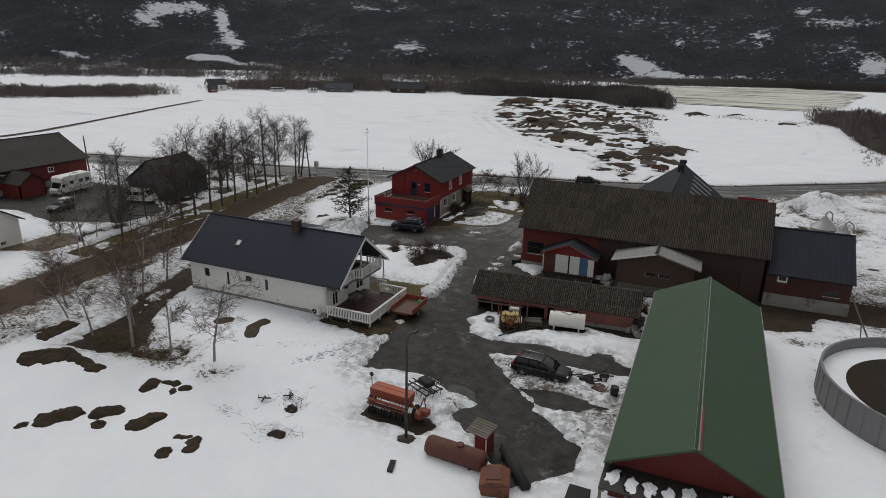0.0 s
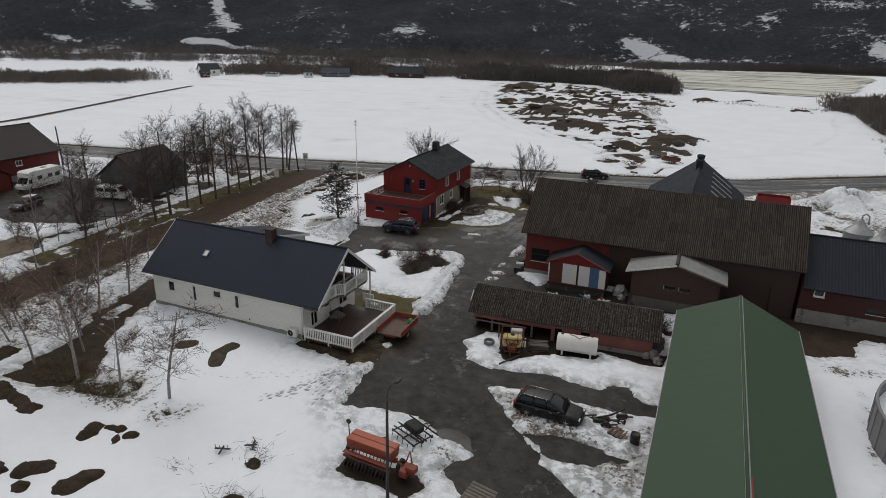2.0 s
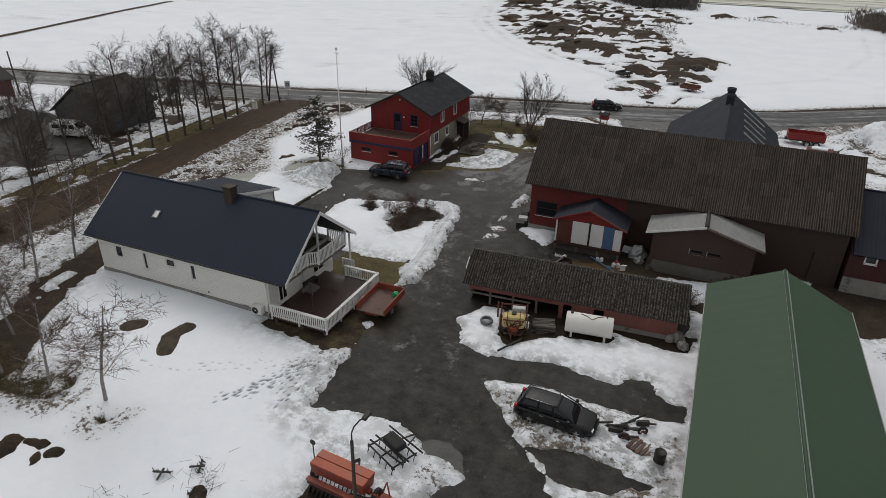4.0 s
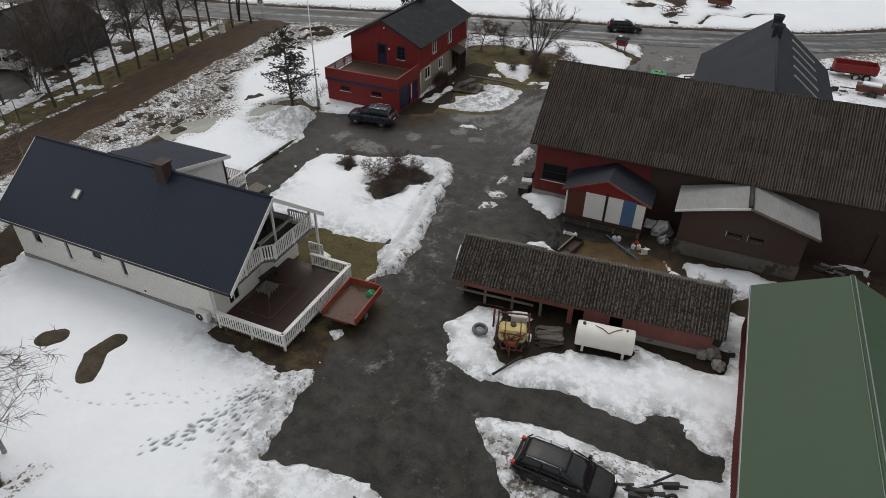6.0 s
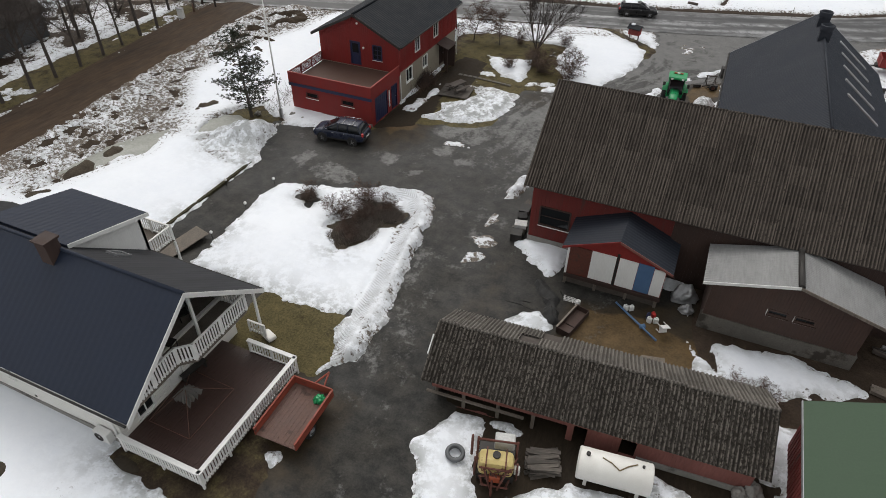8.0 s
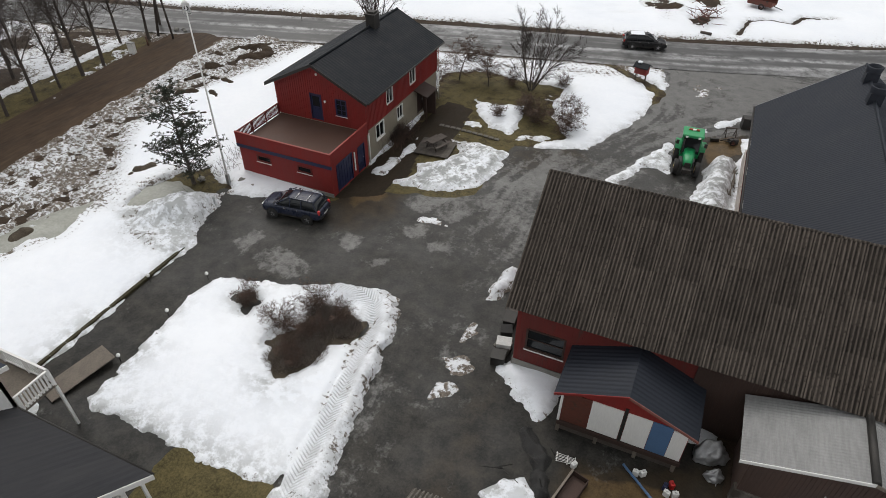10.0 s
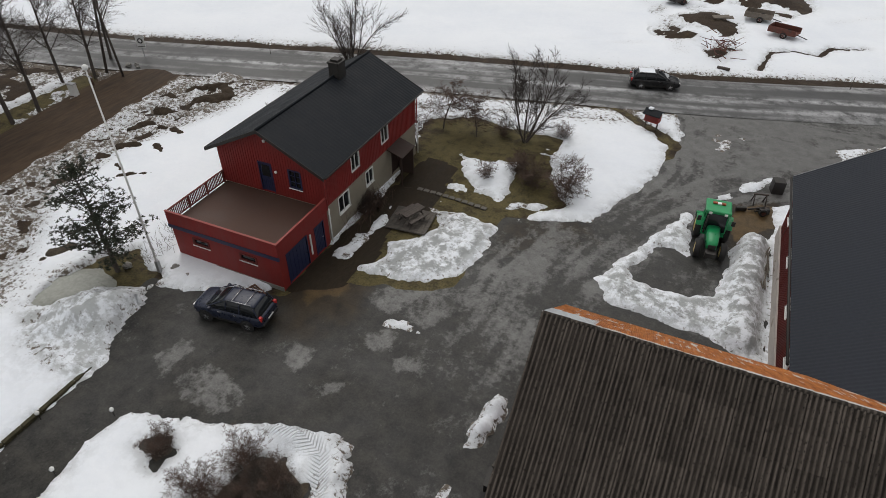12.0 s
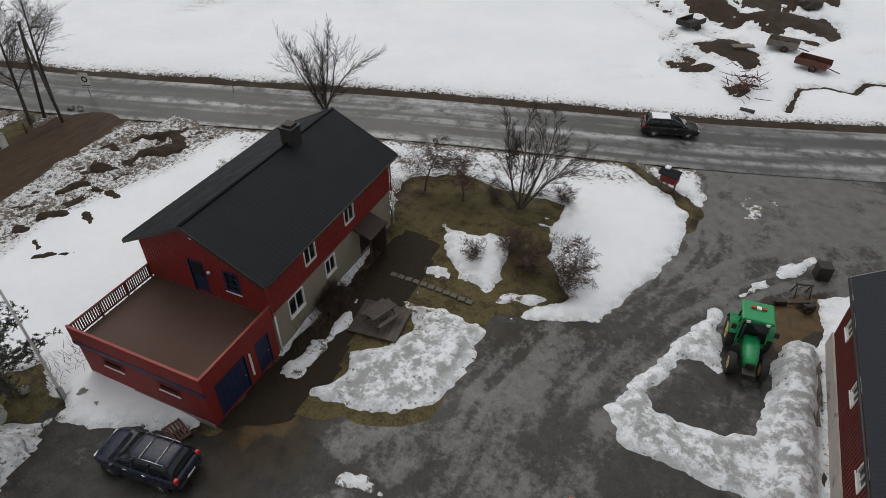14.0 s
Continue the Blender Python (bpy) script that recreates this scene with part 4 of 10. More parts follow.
def ground_height(x, y):
    """The lie of the land, in metres."""
    x, y = np.asarray(x, float), np.asarray(y, float)
    return fbm(x, y, 12, 3, 40) * 0.10 + np.clip(poly_distance(x, y, HEATH) / 8, 0, 1) * (fbm(x, y, 14, 4, 44) + 0.15) * 1.0 + humps(x, y)


_step = 0.21
gx = spread(-95, 26, 1.0, -2500, 2500, 1.25)
gy = spread(-10, 300, 1.0, -2500, 2500, 1.25)
GX, GY = np.meshgrid(gx, gy)
near_lawn = np.maximum.reduce([np.clip(poly_distance(GX, GY, p) + 0.6, 0, 1) for p in (RED_LAWN, VERGE_WEST, DECK_GRASS, PINE_BED, BIRCH_GRASS, BIRCH_FOOT)])
ground = grid_mesh("ground", gx, gy, ground_height(GX, GY) - 0.02, "earth", None, [("grass", near_lawn * 0.72)])
tagged(ground, "brown thawing earth and dead grass under the snow", "ground", kind="structure")

sx = spread(-76, 24, _step, -900, 500, 1.12)
sy = spread(18, 122, _step, -60, 470, 1.03)
sx = np.unique(np.concatenate([sx[(sx < -36.4) | (sx > -22.6)], np.arange(-36.4, -22.6, 0.085)]))
sy = np.unique(np.concatenate([sy[(sy < 34.8) | (sy > 41.6)], np.arange(34.8, 41.6, 0.085)]))
SX, SY = np.meshgrid(sx, sy)
sd = snow_field(SX, SY)
depth = np.where(sd > 0, 0.26 * (1 - np.exp(-np.clip(sd, 0, 9) / 0.55)), sd * 0.5)
isle_ = np.maximum.reduce([np.clip(poly_distance(SX, SY, q) + 0.5, 0, 1) for q in (ISLAND_TRACTOR, ISLAND_PICNIC, ISLAND_BUSH, ISLAND_GARDEN, ISLAND_RIDGE, ISLAND_PORCH)])
thin = np.clip(poly_distance(SX, SY, ICE_ZONE) + 0.2, 0, 1) * (1 - isle_)
depth = np.clip(depth, -0.25, 1) * (1 - 0.75 * thin) + np.where(sd > 0.3, fbm(SX, SY, 5, 4, 50) * 0.24 + fbm(SX, SY, 1.3, 4, 55) * 0.10, 0)
plowed = np.maximum.reduce([np.clip(poly_distance(SX, SY, q) + 0.3, 0, 1) for q in (ISLAND_TRACTOR, ISLAND_PICNIC, ISLAND_CAR)] + [np.exp(-(poly_distance(SX, SY, ISLAND_BUSH) / 1.2) ** 2) * (SX > -27) * 0.4, np.clip(poly_distance(SX, SY, BANK_DIRTY) + 0.3, 0, 0.8), np.exp(-(((SX + 43.6) / 2.5) ** 2 + ((SY - 69.6) / 3.5) ** 2)), np.exp(-np.clip(sd, 0, 9) / 0.5) * 0.5])
depth += np.where(sd > 0.1, plowed * (np.abs(fbm(SX, SY, 1.1, 4, 57)) * 0.65 + fbm(SX, SY, 0.5, 2, 58) * 0.22), 0)
for cx, cy, r, hgt in ((16.4, 112.6, 2.6, 2.6), (19.4, 114.5, 2.4, 1.4), (12.5, 111.5, 1.8, 0.8), (-20.95, 71.2, 0.6, 0.45), (-20.8, 72.6, 0.6, 0.45), (-46, 70.5, 3, 0.5), (-43.0, 69.4, 1.5, 0.9), (-41.9, 70.8, 1.2, 0.6), (-44.3, 68.4, 1.3, 0.5)):
    depth += np.where(sd > 0, hgt * np.exp(-((SX - cx) ** 2 + (SY - cy) ** 2) / r ** 2) * (1 + fbm(SX, SY, 1.5, 4, 60)), 0)
windrow = line_distance(SX, SY, [(-10.35, 82.4), (-10.25, 91.6)])
depth += np.where(sd > 0, 0.62 * np.exp(-(windrow / 0.85) ** 4) * (1 + fbm(SX, SY, 1.6, 3, 56) * 0.8), 0)
walked = np.clip(1 - line_distance(SX, SY, [(-24.2, 42.2), (-23.9, 39.0), (-23.2, 36.4), (-17, 34.6), (-14.5, 34)]) / 2.1, 0, 1)
depth += np.where(sd > 0.3, walked * (np.abs(fbm(SX, SY, 1.0, 4, 52)) * 0.75 + fbm(SX, SY, 0.55, 2, 53) * 0.3), 0)
prints = np.zeros(SX.shape)
_rp = np.random.RandomState(8)
for line, gap_, wide in (([(-36.0, 36.1), (-33.7, 36.3), (-31.4, 36.8), (-28.9, 38.1), (-26.9, 39.1), (-25.3, 40.6)], 0.55, 0.10), ([(-31.2, 37.5), (-29.6, 38.4), (-26.7, 39.8), (-24.9, 41.0)], 0.42, 0.14),
                         ([(-27.7, 35.5), (-27.2, 36.6), (-26.2, 37.8), (-25.8, 39.3), (-24.9, 41.0)], 0.14, 0.24), ([(-26.8, 36.0), (-25.9, 37.8), (-25.3, 39.3), (-24.6, 40.7)], 0.14, 0.26),
                         ([(-25.2, 37.4), (-24.9, 39.5), (-24.3, 40.8)], 0.22, 0.24), ([(-24.5, 36.4), (-24.3, 37.4), (-24.1, 39.0)], 0.24, 0.2)):
    for (ax_, ay_), (bx_, by_) in zip(line, line[1:]):
        for k in range(int(math.hypot(bx_ - ax_, by_ - ay_) / gap_)):
            u = (k + 0.5) * gap_ / math.hypot(bx_ - ax_, by_ - ay_)
            cx, cy = ax_ + (bx_ - ax_) * u + _rp.normal() * wide, ay_ + (by_ - ay_) * u + _rp.normal() * wide
            i0, i1, j0, j1 = (np.searchsorted(sx, cx - 0.6), np.searchsorted(sx, cx + 0.6), np.searchsorted(sy, cy - 0.6), np.searchsorted(sy, cy + 0.6))
            ux, uy, r_ = (bx_ - ax_) / math.hypot(bx_ - ax_, by_ - ay_), (by_ - ay_) / math.hypot(bx_ - ax_, by_ - ay_), _rp.uniform(0.7, 1.25)
            du = (SX[j0:j1, i0:i1] - cx) * ux + (SY[j0:j1, i0:i1] - cy) * uy
            dv = (SY[j0:j1, i0:i1] - cy) * ux - (SX[j0:j1, i0:i1] - cx) * uy
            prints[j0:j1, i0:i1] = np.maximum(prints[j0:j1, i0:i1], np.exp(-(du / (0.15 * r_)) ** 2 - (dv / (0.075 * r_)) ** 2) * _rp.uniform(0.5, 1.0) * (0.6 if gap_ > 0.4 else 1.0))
depth -= np.where(sd > 0.2, prints * 0.13, 0)
clods = np.clip(poly_distance(SX, SY, ROUGH_FINE) * 0.5 + 0.5, 0, 1)
depth += np.where(sd > -0.2, clods * (np.abs(fbm(SX, SY, 1.3, 4, 61)) * 0.7 + fbm(SX, SY, 0.5, 2, 73) * 0.32), 0)
berm_off = line_distance(SX, SY, [(-29.6, 67.3), (-27.4, 67.9), (-26.2, 67.3), (-25.4, 65.0), (-24.9, 61.4), (-24.3, 57.4), (-23.9, 53.0)])
furrow_off = line_distance(SX, SY, [(-26.6, 65.2), (-26.3, 62.4), (-25.8, 58.6), (-25.5, 55.4)])
depth += np.where(sd > 0.05, 0.30 * np.exp(-(berm_off / 0.55) ** 2) * (1 + fbm(SX, SY, 1.2, 3, 41) * 1.0) - 0.13 * np.exp(-(furrow_off / 0.22) ** 2) * (1 + fbm(SX, SY, 1.0, 3, 42) * 2), 0)
patchy = np.maximum.reduce([np.clip(poly_distance(SX, SY, p) + 0.5, 0, 1) for p in (ROUGH_LANE, ROUGH_WEST, ROADSIDE)])
trod = np.clip(poly_distance(SX, SY, ISLAND_CAR) + 0.4, 0, 1) * (0.30 + fbm(SX * 0.6 - SY * 0.2, SY * 1.4, 2.2, 4, 66) * 1.3)
edge = np.exp(-np.clip(sd, 0, 9) / 0.35)
_off = np.clip(line_distance(SX, SY, ROAD) - 3.9, 0, 99)
roadside = np.exp(-_off / 0.6) * 1.2 + np.exp(-_off / 2.6) * 0.42
tread = np.clip(1 - line_distance(SX, SY, [(-29.5, 41.6), (-25.0, 39.6), (-21, 36.9), (-14.5, 34.2)]) / 3.4, 0, 1) * (0.35 + fbm(SX * 0.6 + SY, SY * 0.5, 1.2, 4, 65) * 1.6)
furrow = np.exp(-(furrow_off / 0.25) ** 2) * np.clip(0.3 + fbm(SX, SY, 1.5, 3, 43) * 2, 0, 0.6) + np.exp(-(berm_off / 0.8) ** 2) * np.clip(0.12 + fbm(SX, SY, 0.7, 3, 47) * 1.2, 0, 0.4)
small = np.maximum.reduce([np.clip(poly_distance(SX, SY, q) + 0.6, 0, 1) for q in SMALL_ISLES]) * (0.22 + np.clip(fbm(SX, SY, 0.7, 2, 48), -0.15, 0.4))
rims = furrow + small + np.exp(-(poly_distance(SX, SY, ISLAND_BUSH) / 0.9) ** 2) * (SX > -26.8) * 0.12
U, V = SX * 0.92 + SY * 0.39, SY * 0.92 - SX * 0.39
combed = np.clip((fbm(U * 0.22, V, 2.4, 4, 68) - 0.13) * 3.0, 0, 0.45) * (SY > 116) * np.clip(fbm(SX, SY, 40, 2, 69) * 5 + 0.6, 0, 1) * np.clip((-SX - 10) / 20, 0.1, 1)
wheelings = sum(np.exp(-(line_distance(SX, SY, q) / w) ** 2) * k for q, w, k in (
    ([(-96, 290), (-85, 240), (-73, 204), (-55, 172), (-39, 153), (-23, 137), (-19, 124)], 1.1, 0.5), ([(-99, 290), (-88, 240), (-77, 204), (-59, 170), (-42, 151)], 0.9, 0.35),
    ([(-185, 119), (-189, 141), (-201, 170)], 1.0, 0.9), ([(-178, 112), (-180, 138), (-193, 172)], 0.8, 0.5), ([(-4, 140), (14, 156), (26, 190), (30, 232)], 0.8, 0.35)))
wheelings = wheelings * (0.6 + fbm(SX, SY, 6, 3, 64) * 1.4)
mess = np.clip(poly_distance(SX, SY, EAST_MESS) * 0.4 + 0.3, 0, 1) * np.clip(0.27 + fbm(SX, SY, 4.5, 5, 63) * 1.7, 0, 0.8) * np.clip(np.hypot(SX - 16.6, SY - 112.6) / 4.5 - 0.2, 0.1, 1)
west = np.clip(poly_distance(SX, SY, WEST_PATCHY) + 0.5, 0, 1) * 0.3 + np.clip(poly_distance(SX, SY, MELT_RING) + 0.5, 0, 1) * 0.45
paces = np.exp(-(line_distance(SX, SY, [(8.6, 58), (9.8, 53.5), (9.8, 50), (9.4, 46), (9.0, 40)]) / 0.5) ** 2) * (0.25 + fbm(SX, SY, 0.8, 2, 59) * 1.6) + np.exp(-(line_distance(SX, SY, [(7, 56.2), (12.4, 58), (13.6, 62)]) / 1.0) ** 2) * (0.35 + fbm(SX, SY, 1.4, 3, 59) * 1.5)
gritty = np.exp(-np.clip(line_distance(SX, SY, LANE) - 3.2, 0, 99) / 1.6) * 0.45
bank = np.clip(poly_distance(SX, SY, BANK_DIRTY) + 0.5, 0, 1) * np.clip(0.26 + fbm(SX, SY, 1.8, 4, 67) * 1.5, 0, 0.6) + np.clip(poly_distance(SX, SY, PINE_SLUSH) * 0.7 + 0.4, 0, 1) * np.clip(0.34 + fbm(SX, SY, 2.6, 3, 72) * 0.8, 0.1, 0.6)
dirt = np.clip(bank + thin * 0.5 * np.exp(-np.clip(sd, 0, 9) / 0.5) + combed + wheelings + mess + west + np.clip(paces, 0, 0.8) + gritty + edge * 0.34 + patchy * 0.30 + trod + roadside + np.clip(tread * 0.5, 0, 0.10) + rims + np.clip(poly_distance(SX, SY, ISLAND_PICNIC) + 0.3, 0, 1) * np.clip(0.20 + np.clip((SY - SX * 0.7 - 104.2) * 0.12, -0.1, 0.45) + fbm(SX, SY, 1.6, 4, 49) * 1.3, 0.04, 0.75) + np.clip(poly_distance(SX, SY, ISLAND_TRACTOR) + 0.3, 0, 1) * 0.08 + plowed * 0.06, 0, 1)
_zone = np.clip(poly_distance(SX, SY, ROUGH_FINE) * 0.5 + 0.5, 0, 1)
dirt = dirt * (1 - _zone) + _zone * np.clip(0.74 + fbm(SX, SY, 3.0, 4, 62) * 0.7 - np.abs(fbm(SX, SY, 1.3, 4, 61)) * 0.5, 0.1, 0.8)
_grassy = np.maximum(np.clip(poly_distance(SX, SY, BIRCH_GRASS) + 0.9, 0, 1), np.clip(poly_distance(SX, SY, BIRCH_FOOT) + 0.9, 0, 1))
dirt = np.clip(dirt + _grassy * np.clip(0.42 + fbm(SX, SY, 1.6, 3, 76) * 1.2, 0, 0.8), 0, 1)
TREAD = [(-30.4, 67.2), (-28.6, 67.6), (-27.1, 67.0), (-26.2, 65.4), (-25.9, 63.4), (-25.5, 61.0), (-25.1, 58.4), (-24.8, 55.6), (-24.6, 52.5)]
fringe_ = np.exp(-np.clip(sd, 0, 9) / 0.9) * np.clip(1.1 + fbm(SX, SY, 1.4, 3, 78) * 1.5, 0, 1) * (SY < 60)
crust_ = np.clip(np.maximum.reduce([plowed, fringe_, walked * 0.8, _zone * 0.6]), 0, 1)
across, way_ = along(SX, SY, TREAD)
pressed = np.exp(-(np.abs(across) / 0.45) ** 4) * np.clip(0.75 + fbm(SX, SY, 2.5, 3, 77) * 1.6, 0, 1)
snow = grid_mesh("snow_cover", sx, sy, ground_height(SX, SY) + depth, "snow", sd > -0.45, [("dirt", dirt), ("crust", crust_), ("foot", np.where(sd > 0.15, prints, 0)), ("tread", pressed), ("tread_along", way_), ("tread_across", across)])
tagged(snow, "melting white snow with dirty thawed edges and wheel treads", "snow", kind="structure")

dx = spread(-44, 30, 0.22, -44, 30)
dy = spread(26, 132, 0.22, 26, 132)
DX, DY = np.meshgrid(dx, dy)
dd = poly_distance(DX, DY, YARD) + fbm(DX, DY, 2, 3, 70) * (0.6 + 1.8 * np.exp(-((DX + 31) / 5) ** 2 - ((DY - 77) / 4) ** 2))
north = np.clip((DY - 66) / 26, 0, 1) * np.clip((DX + 32) / 6, 0.35, 1)
mouth = np.clip((DY - 92) / 10, 0, 1)
streaks = np.zeros(DX.shape)
for _k, (line, wide, weight) in enumerate((([(-6, 31), (-10, 37), (-15.5, 43), (-20.5, 50), (-22.2, 57), (-22.6, 65), (-22.6, 73), (-21.6, 82), (-19, 91), (-16.2, 99), (-17, 108), (-24, 112)], 3.4, 1.0),
                                           ([(-22, 74), (-20.6, 83), (-16.4, 92), (-10, 99.4), (0, 106), (12, 114), (24, 126)], 3.6, 1.0), ([(-22, 66), (-24.4, 71), (-30, 73), (-38, 71)], 2.4, 0.5), ([(-21.3, 68), (-21.4, 74.3), (-21.6, 79), (-22.2, 83), (-22.7, 86.2), (-20, 93)], 1.3, 1.3), ([(-24.2, 69.8), (-24.9, 73.6), (-24.3, 77.2), (-24.2, 82.5), (-22.8, 87.2)], 1.6, 1.1),
                                           ([(-20, 62), (-18.6, 68), (-15, 79), (-13.4, 86)], 2.2, 0.6), ([(-8, 108), (-16, 110.6), (4, 112)], 3.0, 0.8))):
    off_, way = along(DX, DY, line)
    fine_ = fbm(off_ + fbm(DX, DY, 6, 2, 74) * 0.8, way * 0.035, 0.5, 3, 75 + _k)
    streaks = np.maximum(streaks, np.exp(-(off_ / wide) ** 4) * np.clip(0.22 + fine_ * 4.2, 0, 1) * weight * (0.55 + fbm(DX, DY, 5, 3, 84)))
film_ = np.clip((fbm(DX, DY * 0.8, 5.5, 3, 85) + 0.02) * 2.4, 0, 0.55)
# ice and slush; the extra paleness northwards paints in the sky glare
ice = np.clip(streaks * (0.27 + 0.70 * north + 0.5 * mouth) + film_ * (0.22 + 0.22 * north + 0.2 * mouth) + north * 0.05 + mouth * 0.34 + np.clip(fbm(DX, DY * 0.7, 1.6, 4, 86) - 0.16, 0, 1) * 3.0 * (0.25 + north * 0.75), 0, 1)
plates = np.zeros(DX.shape)
for plate in ICE_PLATES:
    plates = np.maximum(plates, np.clip(0.5 + (poly_distance(DX, DY, plate) + fbm(DX, DY, 1.2, 3, 87) * 1.0) * 3.0, 0, 1))
blobs = np.clip((fbm(DX, DY, 2.2, 3, 89) - 0.20) * 14, 0, 1) * np.clip(poly_distance(DX, DY, ICE_ZONE), 0, 1) * np.clip((94 - DY) / 12, 0, 1)
ice = np.maximum(ice, np.maximum(plates * 0.50, blobs * 0.30))
muddy = np.zeros(DX.shape)
for outline, soft_, k_ in (([(-14.4, 58.2), (-13.9, 61.6), (-9.2, 62.6), (-6.6, 61.6), (-5.8, 60.2), (-5.6, 57.4), (-10, 56.8), (-14.2, 57.2)], 0.9, 1.0), ([(-36.8, 78.2), (-33.9, 79.4), (-31.0, 79.0), (-30.8, 76.0), (-32.1, 73.1), (-33.0, 72.3), (-35.2, 74.4)], 1.2, 0.96),
                          ([(-11.6, 89.6), (-9.6, 92.4), (-8.2, 94.2), (-8.2, 98.4), (-11.4, 96.4), (-12.2, 93.4)], 0.7, 1.0), ([(-26.0, 50.8), (-22.4, 50.2), (-22.2, 46.2), (-23.4, 42.8), (-31, 42.6), (-31, 45)], 1.2, 0.9),
                          ([(-10, 62), (-8, 66), (-3, 66), (-3, 57), (-8, 57)], 1.0, 0.6), ([(-20.6, 56), (-17.6, 56), (-17.6, 64), (-20, 64)], 1.5, 0.45), ([(-26, 88), (-21, 90.6), (-19, 88), (-25, 84)], 1.5, 0.5)):
    muddy = np.maximum(muddy, k_ * np.clip(0.5 + (poly_distance(DX, DY, outline) + fbm(DX, DY, 2.5, 4, 88) * 2.5) / (2 * soft_), 0, 1))
ice = ice * (1 - muddy * 0.8)
yard = grid_mesh("yard", dx, dy, ground_height(DX, DY) + np.clip(dd * 0.06, -0.06, 0.02), "gravel", dd > -0.5, [("ice", ice), ("mud", muddy), ("wet", np.clip((DY - 56) / 30, 0, 1) * (1 - muddy))])
tagged(yard, "wet dark gravel farmyard with puddles and grey ice", "yard", kind="structure")


def ribbon(name, line, half, mat, z, cuts, attribute):
    """A strip of road along a line, with a crown."""
    pts = []
    for a, b in zip(line, line[1:]):
        n = max(1, int(math.hypot(b[0] - a[0], b[1] - a[1]) / 2))
        pts += [(a[0] + (b[0] - a[0]) * k / n, a[1] + (b[1] - a[1]) * k / n) for k in range(n)]
    pts.append(line[-1])
    P = np.array(pts)
    for _ in range(12):
        P[1:-1] = (P[:-2] + 2 * P[1:-1] + P[2:]) / 4
    T = np.gradient(P, axis=0)
    T /= np.linalg.norm(T, axis=1)[:, None]
    Nn = np.stack([-T[:, 1], T[:, 0]], 1)
    us = np.linspace(-1, 1, cuts)
    X = P[:, 0:1] + Nn[:, 0:1] * us * half
    Y = P[:, 1:2] + Nn[:, 1:2] * us * half
    Z = ground_height(X, Y) * 0.3 + z - 0.05 * us ** 2
    me = bpy.data.meshes.new(name)
    idx = np.arange(X.size).reshape(X.shape)
    f = np.stack([idx[:-1, :-1], idx[1:, :-1], idx[1:, 1:], idx[:-1, 1:]], -1).reshape(-1, 4)[:, ::-1]
    me.from_pydata(np.stack([X, Y, Z], -1).reshape(-1, 3).tolist(), [], f.tolist())
    layer = me.attributes.new("ice", "FLOAT", "POINT")
    layer.data.foreach_set("value", attribute(X, Y, np.broadcast_to(us, X.shape)).astype(np.float32).ravel())
    me.shade_smooth()
    me.materials.append(M[mat])
    return new(name, me)


def road_slush(X, Y, us):
    tracks = np.exp(-((np.abs(us) - 0.02) / 0.08) ** 2) * 0.5 + np.exp(-((np.abs(us) - 0.93) / 0.10) ** 2) * 0.6 + 0.12
    lines = fbm(us * 3.9, (X + Y * 0.3) * 0.05, 0.6, 3, 81) * 2.2
    return np.clip(tracks + lines + fbm(X, Y, 6, 3, 80) * 0.2, 0, 1)


tagged(ribbon("road", ROAD, 3.9, "asphalt", 0.10, 49, road_slush), "wet asphalt country road with slush in lines", "road", kind="structure")
tagged(ribbon("lane", LANE, 3.6, "lane", 0.07, 9, lambda X, Y, us: us * 0), "muddy brown farm lane", "lane", kind="structure")



def patch(name, outline, mat, z, label, category, grass=0.0, dip=0.06):
    """A bare patch lying over the yard."""
    xs_ = np.arange(min(p[0] for p in outline) - 1.5, max(p[0] for p in outline) + 1.5, 0.35)
    ys_ = np.arange(min(p[1] for p in outline) - 1.5, max(p[1] for p in outline) + 1.5, 0.35)
    X, Y = np.meshgrid(xs_, ys_)
    d = poly_distance(X, Y, outline) + fbm(X, Y, 1.6, 4, 71) * 1.3
    ob = grid_mesh(name, xs_, ys_, ground_height(X, Y) + np.clip(d * dip, -dip, 0.01) + z, mat, d > -0.5 - dip, [("grass", np.full(X.shape, grass))])
    return tagged(ob, label, category, kind="structure")


patch("grass_patch", DECK_GRASS, "earth", 0.03, "dead yellow-green grass beside the terrace", "grass", 0.9)
patch("grass_patch", TERRACE_STRIP, "earth", 0.03, "brown muddy grass along the terrace", "grass", 0.30)
patch("grass_patch", BUSH_BED, "dry_soil", 0.03, "brown earth bed under bare bushes", "grass", 0.0)
patch("grass_patch", SHRUB_BED, "soil", 0.03, "small round earth bed in the snow", "grass", 0.0)
patch("mud_patch", [(-34.6, 76.4), (-33.9, 88), (-33.4, 92.6), (-31.9, 91.8), (-31.6, 86.6), (-32.8, 83.2), (-32.6, 79.8), (-33.4, 77.2)], "mud", 0.03, "dark brown mud along the red house", "mud")

